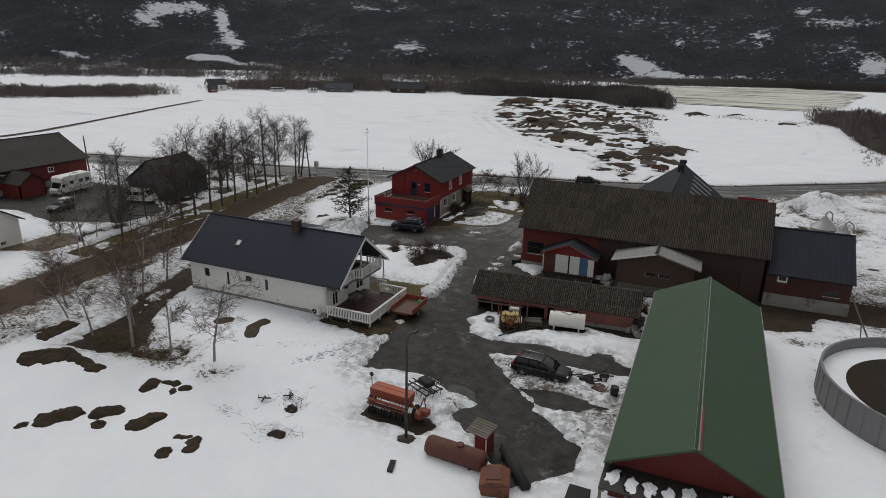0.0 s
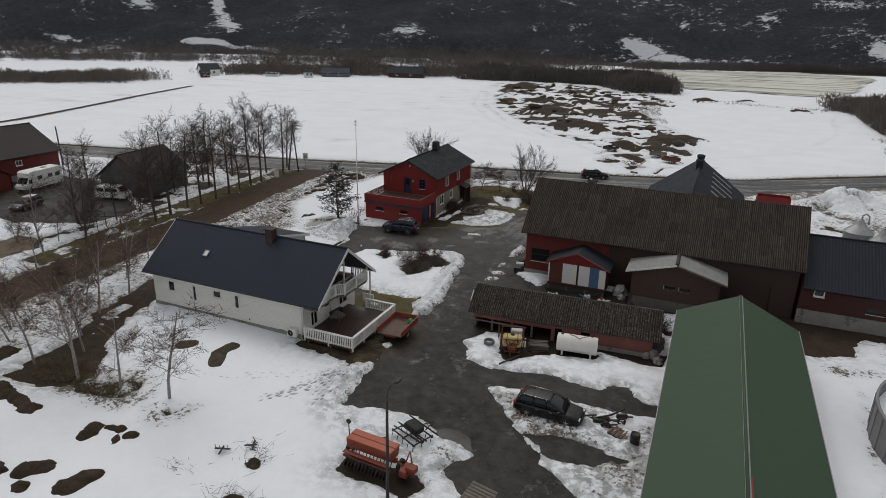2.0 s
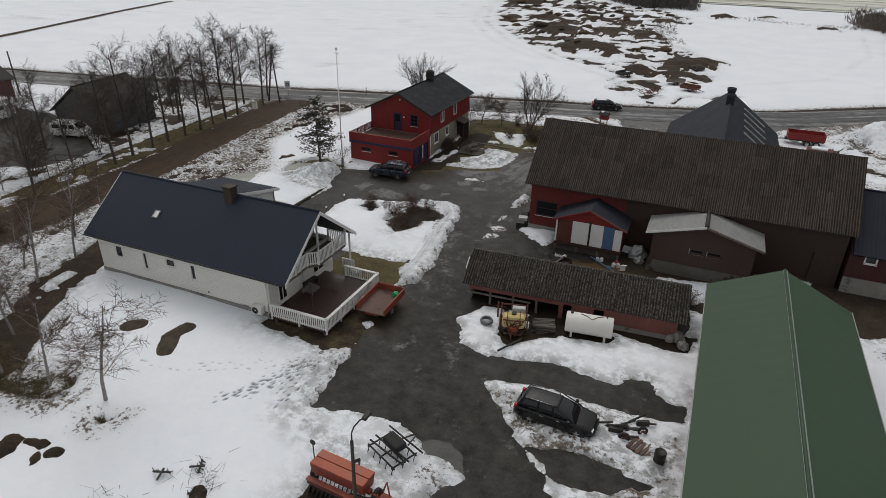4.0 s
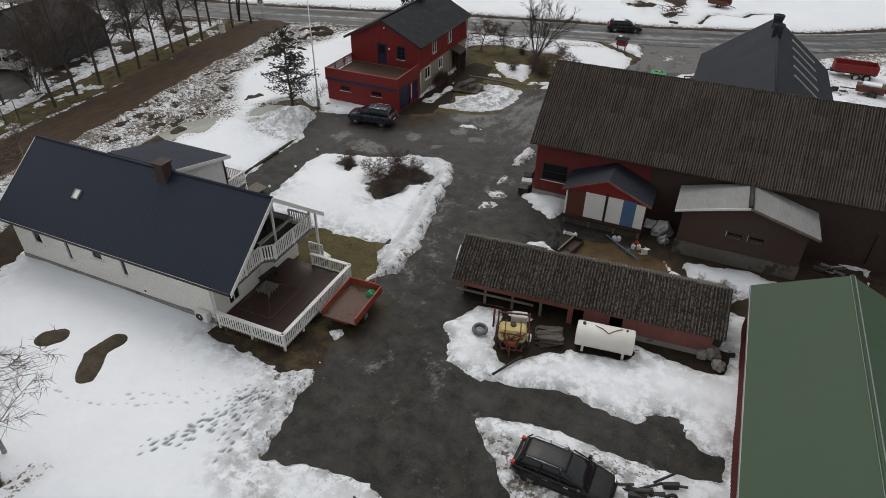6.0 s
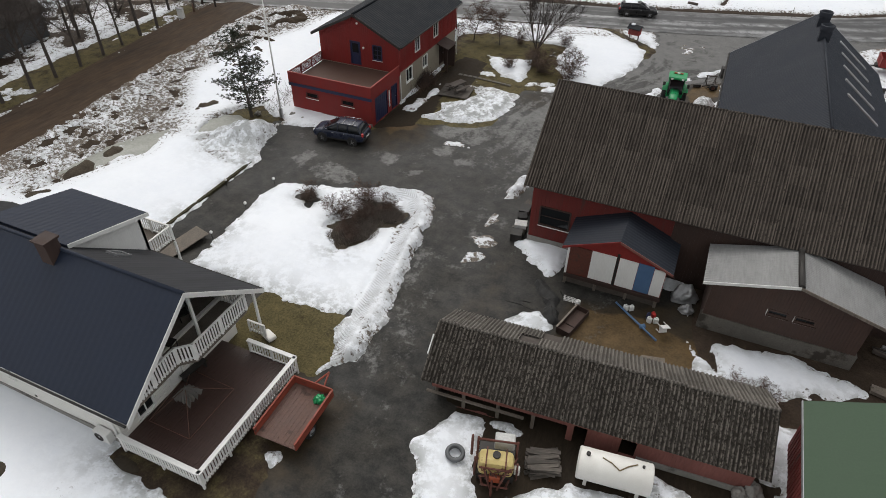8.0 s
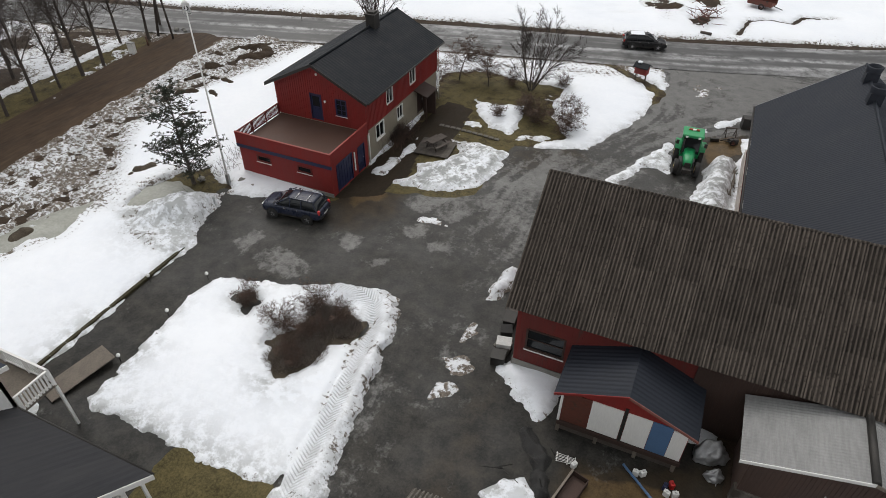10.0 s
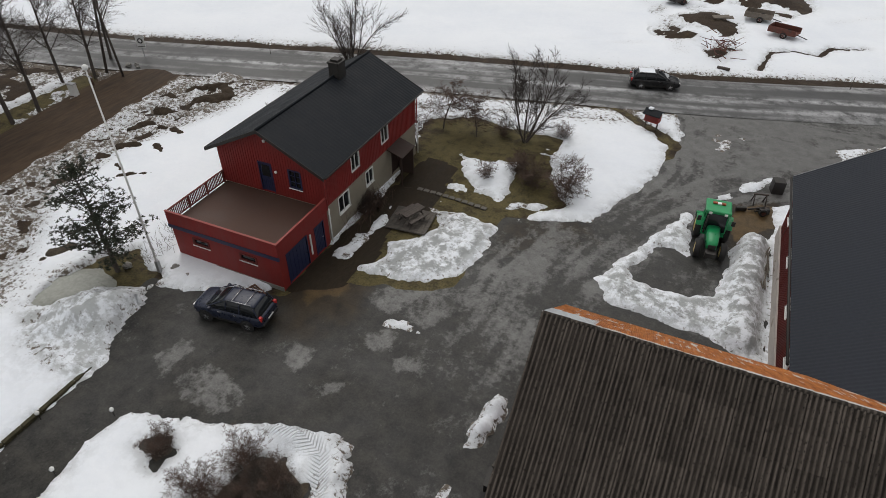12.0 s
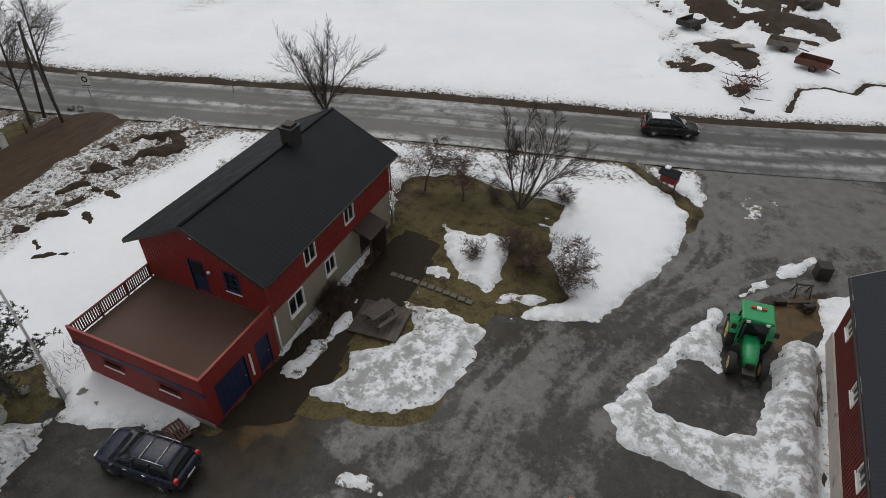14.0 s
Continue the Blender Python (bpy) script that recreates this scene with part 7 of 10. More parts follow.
def slurry_store():
    p = thing("slurry_store", pose(17.3, 47.9, 0), "round grey panelled slurry store partly filled with snow", "tank")
    R, H, n = 7.8, 2.5, 44
    for k in range(n):
        a0, a1 = 2 * math.pi * k / n, 2 * math.pi * (k + 1) / n
        if k == 0:
            bm = bmesh.new()
            half = R * math.tan(math.pi / n)
            box(bm, -half + 0.012, half - 0.012, -0.05, 0.05, -0.3, H)
            box(bm, -half - 0.03, -half + 0.03, -0.09, -0.051, -0.3, H - 0.05)
            first = part("panel", bm, "tank_steel", p)
            me = first.data
            ob = first
        else:
            ob = new("panel", me)
            ob.parent = p
        am = (a0 + a1) / 2
        ob.matrix_basis = Matrix.Translation((R * math.cos(am), R * math.sin(am), 0)) @ Matrix.Rotation(am + math.pi / 2, 4, "Z")
    bm = bmesh.new()
    lathe(bm, [(R - 0.09, H + 0.001), (R - 0.09, H + 0.08), (R + 0.09, H + 0.08), (R + 0.09, H + 0.001), (R - 0.09, H + 0.001)], 88)
    part("rim", bm, "tank_steel", p)
    bm = bmesh.new()
    lathe(bm, [(R - 0.06, 1.5), (5.5, 1.62), (3.0, 1.55), (0, 1.5)], 48)
    bmesh.ops.reverse_faces(bm, faces=bm.faces)
    part("slurry", bm, "mud", p, "brown frozen slurry")
    bm = bmesh.new()
    lathe(bm, [(R - 0.07, 1.75), (7.0, 1.75), (5.6, 1.5)], 48)
    bmesh.ops.reverse_faces(bm, faces=bm.faces)
    part("snow_ring", bm, "snow", p)
    return p


slurry_store()


# ---- trees and shrubs ----
def raw_mesh(name, verts, faces, mat, smooth=False):
    me = bpy.data.meshes.new(name)
    me.from_pydata(verts, [], faces)
    if smooth:
        me.shade_smooth()
    me.materials.append(M[mat])
    return me


def limb(store, p, q, r0, r1, sides):
    d = (q - p)
    if d.length < 1e-4:
        return
    rot = d.to_track_quat("Z", "Y")
    verts, faces = store
    b = len(verts)
    for c, r in ((p, r0), (q, r1)):
        for k in range(sides):
            a = 2 * math.pi * k / sides
            verts.append(tuple(c + rot @ Vector((r * math.cos(a), r * math.sin(a), 0))))
    for k in range(sides):
        faces.append((b + k, b + (k + 1) % sides, b + sides + (k + 1) % sides, b + sides + k))


def grow(rng, wood, twigs, p, d, length, r, level, deep, up, spread_, kids, stalks=4):
    """One shoot of several joints, with side shoots."""
    joints = 4 if level else stalks
    joints = joints if level < 2 else 2
    q = p.copy()
    d = d.normalized()
    for k in range(joints):
        d = (d + Vector((rng.uniform(-1, 1), rng.uniform(-1, 1), rng.uniform(-1, 1))) * (0.16 if level or stalks < 6 else 0.045) + Vector((0, 0, up))).normalized()
        nxt = q + d * (length / joints)
        f0, f1 = 1 - 0.72 * k / joints, 1 - 0.72 * (k + 1) / joints
        limb(wood if level < 2 else twigs, q, nxt, r * f0, r * f1, 7 if level == 0 else (5 if level == 1 else 3))
        if level < deep and (level > 0 or k > (1 if stalks > 5 else 0) or kids[0] < 0):
            for _ in range(abs(kids[level]) + (1 if rng.random() < 0.5 else 0)):
                az = rng.uniform(0, 2 * math.pi)
                side = Vector((math.cos(az), math.sin(az), 0))
                side = (side - d * side.dot(d)).normalized()
                nd = d * (1 - spread_) + side * spread_
                at_ = q.lerp(nxt, rng.uniform(0.1, 1.0))
                grow(rng, wood, twigs, at_, nd, length * rng.uniform(0.38, 0.62) * (1 - 0.10 * k if level or stalks < 6 else 1.0 - 0.72 * k / joints), max(r * f1 * 0.45, 0.013), level + 1, deep, up * 0.8, spread_, kids)
        q = nxt


def make_tree(name, m, height, seed, bark="bark", twig="twig", label="", category="tree", group="", r=None, up=0.06, spread_=0.55, kids=(2, 2, 2), stems=1, deep=3, lean=0.05, stalks=4):
    rng = random.Random(seed)
    t = thing(name, m, label, category, group)
    wood, twigs = ([], []), ([], [])
    for s in range(stems):
        az = 2 * math.pi * s / max(stems, 1) + rng.uniform(0, 1)
        tilt = lean if stems == 1 else 0.45
        d = Vector((math.cos(az) * tilt, math.sin(az) * tilt, 1))
        grow(rng, wood, twigs, Vector((math.cos(az) * 0.08 * (stems > 1), math.sin(az) * 0.08 * (stems > 1), -0.15)), d, height * rng.uniform(0.85, 1), r or height * 0.016, 0, deep, up, spread_, kids, stalks)
    for nm, st, mat_, lab in (("trunk", wood, bark, ""), ("crown", twigs, twig, "leafless crown of fine twigs")):
        ob = new(nm, raw_mesh(nm, st[0], st[1], mat_, True))
        ob.parent = t
        if lab:
            ob["label"] = lab
    return t


row_a = make_tree("tree", pose(-67.1, 68.6, 0), 11.0, 11, label="tall slender leafless tree on the lane's verge", group="trees along the lane", twig="twig_row", kids=(3, 3, 3), up=0.05, spread_=0.5, stalks=7, lean=0.02)
row_b = make_tree("tree", pose(-67.5, 71.5, 0), 11.5, 12, label="tall slender leafless tree on the lane's verge", group="trees along the lane", twig="twig_row", kids=(3, 3, 3), up=0.05, spread_=0.5, stalks=7, lean=0.02)
row_c = make_tree("tree", pose(-67.5, 74.4, 0), 10.5, 13, label="tall slender leafless tree on the lane's verge", group="trees along the lane", twig="twig_row", kids=(3, 3, 3), up=0.05, spread_=0.5, stalks=7, lean=0.02)
_rng = random.Random(5)
_src = (row_a, row_b, row_c)
for k, (x, y) in enumerate(((-66.4, 62.5), (-67.1, 65.6), (-67.8, 77.5), (-68.2, 80.4), (-68.6, 83.4), (-68.7, 86.0), (-69.8, 93.2), (-71.6, 91.0), (-74.5, 69.0), (-75.5, 74.5), (-74.0, 80.0), (-75.0, 86.5), (-72.0, 97.2), (-77.0, 82.0))):
    s = _rng.uniform(0.8, 1.12) * (0.9 if x < -71 else 1)
    copy_thing(_src[k % 3], pose(x, y, 0, 0, 0, _rng.uniform(0, 360)) @ Matrix.Diagonal((s, s, s, 1)))

hazel = make_tree("hazel_tree", pose(-71.4, 64.4, 0), 6.2, 51, "bark", "twig_red", "reddish many-stemmed leafless tree by the neighbouring yard", "tree", "reddish trees by the yard", stems=4, r=0.06, up=0.03, spread_=0.45, kids=(-2, 2, 3), deep=3)
birch_a = make_tree("birch", pose(-33.3, 32.8, 0.2), 7.2, 21, "birch", "twig_red", "white-barked leafless birch in the snow", "tree", "birches beside the white house", up=0.04, spread_=0.6, kids=(3, 3, 3))
birch_b = make_tree("birch", pose(-37.4, 32.4, 0.1), 6.0, 22, "birch", "twig_red", "white-barked leafless birch in the snow", "tree", "birches beside the white house", up=0.06, spread_=0.55, kids=(3, 3, 3))
birch_c = make_tree("birch", pose(-41.2, 32.1, 0.1), 8.2, 23, "birch", "twig_red", "white-barked leafless birch in the snow", "tree", "birches beside the white house", up=0.08, spread_=0.48, kids=(3, 3, 3))
for src, x, y, s, a in ((birch_b, -46.3, 32.4, 0.95, 40), (birch_c, -49.5, 40.5, 0.85, 120), (birch_a, -47.2, 37.0, 0.8, 200), (birch_b, -52.4, 41.5, 0.8, 250), (birch_c, -52.8, 35.0, 0.75, 310),
                        (row_a, -66.3, 52.5, 0.85, 70), (row_c, -73.8, 57.2, 0.85, 150), (birch_b, -64.4, 45.2, 0.75, 15), (birch_a, -69.6, 51.5, 0.6, 90), (birch_b, -54.0, 30.0, 0.7, 180), (birch_a, -50.6, 44.6, 0.85, 60), (birch_c, -53.6, 47.0, 0.8, 130), (birch_b, -55.6, 51.5, 0.85, 200), (birch_a, -55.0, 37.0, 0.75, 280), (birch_c, -44.6, 35.2, 0.7, 330),
                        (birch_b, -50.8, 33.6, 0.9, 100), (birch_a, -57.0, 44.0, 0.6, 20), (row_b, -78.0, 62.5, 0.8, 40), (hazel, -70.1, 55.4, 0.85, 0), (hazel, -74.6, 50.0, 0.45, 70), (row_a, -71.0, 60.5, 0.7, 300), (birch_c, -67.8, 48.4, 0.9, 210)):
    copy_thing(src, pose(x, y, 0.05, 0, 0, a) @ Matrix.Diagonal((s, s, s, 1)))

make_tree("roadside_tree", pose(-48.6, 106.0, 0), 6.2, 31, "bark", "twig", "many-stemmed leafless tree beside the road", "tree", stems=8, r=0.085, up=0.05, spread_=0.33, kids=(-1, 2, 2), deep=3)
make_tree("garden_tree", pose(-27.9, 98.6, 0), 6.6, 32, "bark", "twig", "leafless garden tree with upright fanning limbs", "tree", r=0.085, stems=6, up=0.07, spread_=0.36, kids=(-1, 2, 3))
fruit = make_tree("fruit_tree", pose(-34.9, 97.9, 0), 4.0, 33, "bark", "twig_red", "small round leafless fruit tree on the lawn", "tree", "fruit trees", r=0.08, up=0.03, spread_=0.62, kids=(4, 4, 3))
copy_thing(fruit, pose(-31.8, 97.7, 0, 0, 0, 130) @ Matrix.Diagonal((0.85, 0.85, 0.85, 1)))
copy_thing(fruit, pose(-35.4, 93.9, 0, 0, 0, 220) @ Matrix.Diagonal((0.8, 0.8, 0.9, 1)))
bush = make_tree("bush", pose(-22.9, 92.4, 0), 2.9, 34, "bark", "twig_red", "wide leafless bush with bare stems", "bush", "bare garden bushes", stems=6, r=0.03, up=0.0, spread_=0.6, kids=(-2, 2, 1), deep=3)
for x, y, s, a in ((-25.7, 92.6, 0.85, 60), (-26.8, 93.8, 0.6, 160), (-28.7, 92.1, 0.5, 200), (-29.6, 62.0, 0.42, 30), (-30.9, 63.2, 0.62, 110), (-29.9, 65.3, 0.62, 190), (-28.2, 65.1, 0.5, 40), (-29.2, 63.6, 0.5, 300), (-29.0, 61.4, 0.4, 75), (-34.1, 64.4, 0.45, 10),
                   (-34.6, 85.3, 0.45, 80), (-60.5, 44.8, 0.6, 33), (-5.2, 58.2, 0.5, 140), (-3.9, 58.6, 0.45, 20), (-48.6, 93.5, 0.55, 300), (-46.6, 97.6, 0.5, 80), (-44.9, 86.5, 0.35, 20), (-44.8, 83.0, 0.35, 200), (-25.2, 100.6, 0.5, 240), (-30.0, 99.0, 0.5, 20)):
    copy_thing(bush, pose(x, y, 0, 0, 0, a) @ Matrix.Diagonal((s, s, s, 1)))


def tuft(verts, faces, p, size, rng, blades=9):
    """A star of thin needle blades."""
    for _ in range(blades):
        d = Vector((rng.uniform(-1, 1), rng.uniform(-1, 1), rng.uniform(-0.4, 0.8))).normalized()
        s = d.cross(Vector((rng.uniform(-1, 1), rng.uniform(-1, 1), rng.uniform(-1, 1)))).normalized() * size * 0.13
        e = p + d * size * rng.uniform(0.6, 1.0)
        b = len(verts)
        verts += [tuple(p - s), tuple(p + s), tuple(e + s * 0.6), tuple(e - s * 0.6)]
        faces.append((b, b + 1, b + 2, b + 3))


def pine(m, height, seed):
    rng = random.Random(seed)
    t = thing("pine_tree", m, "sparse dark green pine beside the red house", "tree")
    wood, nv, nf = ([], []), [], []
    p = Vector((0, 0, -0.2))
    for k in range(8):
        q = p + Vector((rng.uniform(-0.06, 0.06), rng.uniform(-0.06, 0.06), height / 8))
        limb(wood, p, q, 0.17 * (1 - k / 8.5), 0.17 * (1 - (k + 1) / 8.5), 7)
        if k > 0:
            for j in range(11):
                az = rng.uniform(0, 2 * math.pi)
                L = height * 0.34 * math.sin(math.pi * min(1.0, (k + 1.6) / 9.0)) ** 0.7 * rng.uniform(0.45, 1.2) + 0.3
                a = p.lerp(q, rng.random())
                tip = a + Vector((math.cos(az) * L, math.sin(az) * L, L * rng.uniform(0.0, 0.75)))
                limb(wood, a, tip, 0.035, 0.012, 4)
                n = int(L * 9)
                for i in range(n):
                    c = a.lerp(tip, 0.3 + 0.7 * i / max(n - 1, 1)) + Vector((rng.uniform(-1, 1), rng.uniform(-1, 1), rng.uniform(-0.6, 0.8))) * 0.34
                    tuft(nv, nf, c, rng.uniform(0.11, 0.21), rng, 12)
        p = q
    for _ in range(10):
        tuft(nv, nf, p + Vector((0, 0, rng.uniform(-0.5, 0.1))), 0.3, rng)
    for nm, me in (("trunk", raw_mesh("trunk", *wood, "bark")), ("needles", raw_mesh("needles", nv, nf, "needle"))):
        ob = new(nm, me)
        ob.parent = t
    return t


pine(pose(-45.5, 72.8, 0), 7.6, 41)


# ---- earth mounds, turf and stones in the snow ----
def mound(name, x, y, rx, ry, h, turn, seed, mat="soil", label="", category="mound", group=""):
    """A lumpy heap with an uneven outline, half sunk in the ground."""
    rng = random.Random(seed)
    bm = bmesh.new()
    bmesh.ops.create_icosphere(bm, subdivisions=4 if y < 110 else 3, radius=1.0)
    off = Vector((rng.uniform(0, 90), rng.uniform(0, 90), rng.uniform(0, 90)))
    for v in bm.verts:
        n = noise.fractal(v.co * 1.6 + off, 0.9, 2.1, 4)
        v.co *= 1 + 0.34 * n
        v.co = Vector((v.co.x * rx, v.co.y * ry, (v.co.z * 1.0 if v.co.z > 0 else v.co.z * 0.3) * h))
    for f in bm.faces:
        f.smooth = True
    ob = link_mesh(name, bm, mat)
    ob.matrix_world = pose(x, y, 0.12 + (float(ground_height(np.array([x]), np.array([y]))[0]) if y > 120 else 0), 0, 0, turn)
    return tagged(ob, label, category, group)


def clod_mound(lobes, height, seed, mat, label, category, group, ragged=0.45, name="earth_mound"):
    """A ragged heap of earth: rounded lobes (from, to, radius) torn at the rim and lumpy on top."""
    cx, cy = sum(q[0] + q[2] for q in lobes) / (2 * len(lobes)), sum(q[1] + q[3] for q in lobes) / (2 * len(lobes))
    reach = max(q[4] for q in lobes) + 0.8
    xs_ = np.arange(min(min(q[0], q[2]) for q in lobes) - reach, max(max(q[0], q[2]) for q in lobes) + reach, 0.10)
    ys_ = np.arange(min(min(q[1], q[3]) for q in lobes) - reach, max(max(q[1], q[3]) for q in lobes) + reach, 0.10)
    X, Y = np.meshgrid(xs_, ys_)
    f = np.full(X.shape, -9.0)
    for ax, ay, bx, by, r in lobes:
        f = np.maximum(f, r * 0.88 - line_distance(X, Y, [(ax, ay), (bx + 0.01, by)]) + fbm(X, Y, 1.1, 4, seed) * ragged * (0.5 + r))
    f = f + fbm(X, Y, 0.55, 3, seed + 9) * 0.62 * min(ragged * 2, 1) - 0.05
    lumps = 0.75 + fbm(X, Y, 0.8, 4, seed + 3) * 1.5 + np.abs(fbm(X, Y, 0.4, 3, seed + 5)) * 0.7
    z = np.where(f > 0, height * (1 - np.exp(-f / 0.30)) * lumps, f * 0.9)
    ob = grid_mesh(name, xs_ - cx, ys_ - cy, z, mat, f > -0.3)
    ob.matrix_world = pose(cx, cy, 0.27)
    return tagged(ob, label, category, group)


for k, lobes in enumerate((
        [(-49.1, 30.4, -49.4, 32.2, 1.05)], [(-46.2, 27.5, -45.0, 28.5, 1.35)], [(-43.7, 28.7, -40.4, 28.3, 0.55)],
        [(-34.9, 28.0, -35.0, 28.3, 0.78), (-34.3, 28.8, -33.4, 29.1, 0.34), (-32.8, 28.1, -32.9, 28.2, 0.34)], [(-32.4, 28.7, -32.2, 28.9, 0.42)],
        [(-37.4, 22.2, -36.9, 23.2, 0.95), (-38.6, 21.0, -38.4, 21.2, 0.22)], [(-35.0, 24.1, -34.4, 24.7, 0.72)], [(-34.1, 23.1, -33.9, 23.1, 0.42)],
        [(-31.6, 24.3, -31.3, 25.2, 0.92)], [(-28.0, 22.7, -28.0, 22.8, 0.60)], [(-28.4, 24.3, -27.7, 24.6, 0.34), (-27.1, 24.3, -26.7, 23.6, 0.62)],
        [(-23.1, 27.2, -22.7, 27.2, 0.4)], [(-23.9, 29.9, -23.6, 29.8, 0.36)])):
    clod_mound(lobes, 0.40, 300 + 7 * k, "turf", "ragged dark earth mound thawing out of the snow", "mound", "earth mounds in the snow")
clod_mound([(-38.3, 38.9, -37.7, 39.4, 0.66)], 0.24, 411, "dry_soil", "oval bare earth patch in the snow", "mound", "earth mounds in the snow", 0.15)
clod_mound([(-34.0, 37.9, -34.6, 38.8, 0.74), (-34.8, 38.9, -34.6, 40.4, 0.62)], 0.28, 418, "dry_soil", "kidney-shaped bare earth patch in the snow", "mound", "earth mounds in the snow", 0.18)
for k, lobes in enumerate(([(-51.3, 62.7, -51.2, 63.3, 0.55)], [(-51.5, 59.6, -51.5, 60.8, 0.62)], [(-50.1, 72.3, -49.7, 73.0, 0.72)], [(-50.1, 71.4, -50.1, 71.5, 0.30)], [(-51.9, 56.2, -51.2, 57.0, 0.35)])):
    clod_mound(lobes, 0.36, 430 + 7 * k, "dry_soil", "dark clod of earth on dirty snow", "mound", "earth clods by the lane", 0.25)
for k, lobes in enumerate(([(-59.2, 94.8, -57.2, 96.9, 0.42), (-56.8, 96.4, -55.3, 95.5, 0.5)], [(-56.9, 93.3, -55.2, 95.0, 0.72)], [(-58.5, 86.6, -58.2, 88.0, 0.26)], [(-56.9, 84.2, -56.0, 84.7, 0.5)], [(-57.4, 82.4, -56.6, 82.4, 0.3)],
                           [(-55.0, 81.8, -54.2, 81.4, 0.24)], [(-53.6, 80.8, -51.8, 82.0, 0.2)], [(-54.6, 85.4, -53.4, 84.8, 0.26)], [(-56.4, 88.0, -54.2, 87.8, 0.2)], [(-59.0, 90.3, -57.6, 90.6, 0.26)], [(-60.4, 93.2, -59.4, 92.6, 0.28)])):
    clod_mound(lobes, 0.26, 480 + 7 * k, "turf", "torn strip of dark turf on dirty snow", "turf", "turf strips by the lane", 0.6, "turf_strip")


def dead_grass(cx, cy, rx, ry, count, seed, label):
    """Flattened bleached stalks and tufts round a tree's foot."""
    rng = random.Random(seed)
    verts, faces = [], []
    for _ in range(count):
        a, u = rng.uniform(0, 2 * math.pi), math.sqrt(rng.random())
        x, y = u * rx * math.cos(a), u * ry * math.sin(a)
        for _ in range(7):
            d = Vector((rng.uniform(-1, 1), rng.uniform(-1, 1), rng.uniform(0.15, 0.8))).normalized() * rng.uniform(0.12, 0.34)
            w = d.cross(Vector((0, 0, 1))).normalized() * 0.012
            p = Vector((x + rng.uniform(-0.1, 0.1), y + rng.uniform(-0.1, 0.1), 0.0))
            n = len(verts)
            verts += [tuple(p - w), tuple(p + w), tuple(p + d)]
            faces.append((n, n + 1, n + 2))
    ob = new("dead_grass", raw_mesh("dead_grass", verts, faces, "dry_grass"))
    ob.matrix_world = pose(cx, cy, 0.10)
    return tagged(ob, label, "grass", kind="stuff")


dead_grass(-32.4, 31.7, 1.4, 1.0, 420, 1, "bleached dead grass round a birch")
dead_grass(-38.2, 32.3, 3.2, 1.7, 1300, 2, "bleached dead grass between the birches")
dead_grass(-43.6, 32.6, 2.4, 1.6, 500, 3, "bleached dead grass between the birches")


def brush_mass(name, lobes, height, count, seed, mat, label):
    """Dense low brushwood: thin twigs rising and leaning out of rounded lobes (x, y, radius)."""
    rng = random.Random(seed)
    verts, faces = [], []
    cx, cy = lobes[0][0], lobes[0][1]
    for _ in range(count):
        lx, ly, r = rng.choice(lobes)
        a, u = rng.uniform(0, 2 * math.pi), math.sqrt(rng.random())
        p = Vector((lx - cx + r * u * math.cos(a), ly - cy + r * u * math.sin(a), 0.0))
        L = height * (1.15 - 0.75 * u * u) * rng.uniform(0.55, 1.15)
        d = Vector((math.cos(a) * u * 0.6 + rng.uniform(-0.4, 0.4), math.sin(a) * u * 0.6 + rng.uniform(-0.4, 0.4), 1)).normalized()
        for q in range(4):
            e = p + d * L
            w = d.cross(Vector((rng.uniform(-1, 1), rng.uniform(-1, 1), 0.1))).normalized() * (0.011 if q == 0 else 0.008)
            n = len(verts)
            verts += [tuple(p - w), tuple(p + w), tuple(e)]
            faces.append((n, n + 1, n + 2))
            p = p + d * L * rng.uniform(0.3, 0.6) if q == 0 else p
            d = (d + Vector((rng.uniform(-1, 1), rng.uniform(-1, 1), rng.uniform(-0.3, 0.5))) * 0.7).normalized()
            L *= 0.62
    ob = new(name, raw_mesh(name, verts, faces, mat))
    ob.matrix_world = pose(cx, cy, 0.08)
    return tagged(ob, label, "brushwood", kind="stuff")


brush_mass("brushwood", [(-29.4, 61.6, 1.15), (-28.4, 62.3, 0.9), (-28.9, 63.4, 1.15), (-28.4, 64.7, 1.15), (-29.3, 64.9, 0.9), (-27.5, 64.7, 0.75)], 0.62, 3600, 11, "brush", "dense reddish-brown brushwood over a garden bed")
brush_mass("brushwood", [(-34.65, 84.5, 0.42), (-34.6, 85.4, 0.45)], 1.25, 900, 13, "twig", "dark leafless shrub against the house wall")
brush_mass("brushwood", [(-34.1, 64.4, 0.62)], 0.42, 300, 12, "brush", "small round tuft of brown stems in the snow")
for k, (x, y, r) in enumerate(((-45.2, 73.3, 0.3), (-42.4, 74.4, 0.28), (-41.2, 74.2, 0.2), (-69.0, 96.6, 0.34), (-68.4, 97.1, 0.26), (-67.8, 96.7, 0.22))):
    mound("stone", x, y, r, r * 0.8, r * 0.8, 40 * k, 120 + k, "concrete", "grey stone lying at the roadside", "stone", "stones")
_rng = random.Random(77)
for k in range(70):
    while True:
        x, y = _rng.uniform(-90, -6), _rng.uniform(124, 285)
        if poly_distance(np.array([x]), np.array([y]), HEATH)[0] > 3:
            break
    s = _rng.uniform(0.6, 2.0) * (0.55 if y < 150 else 1)
    mound("earth_mound", x, y, s, s * _rng.uniform(0.4, 0.8), _rng.uniform(0.3, 0.9), _rng.uniform(0, 90), 140 + k, _rng.choice(("soil", "earth", "heath")), "brown heath mound with patches of snow", "mound", "heath mounds across the road")


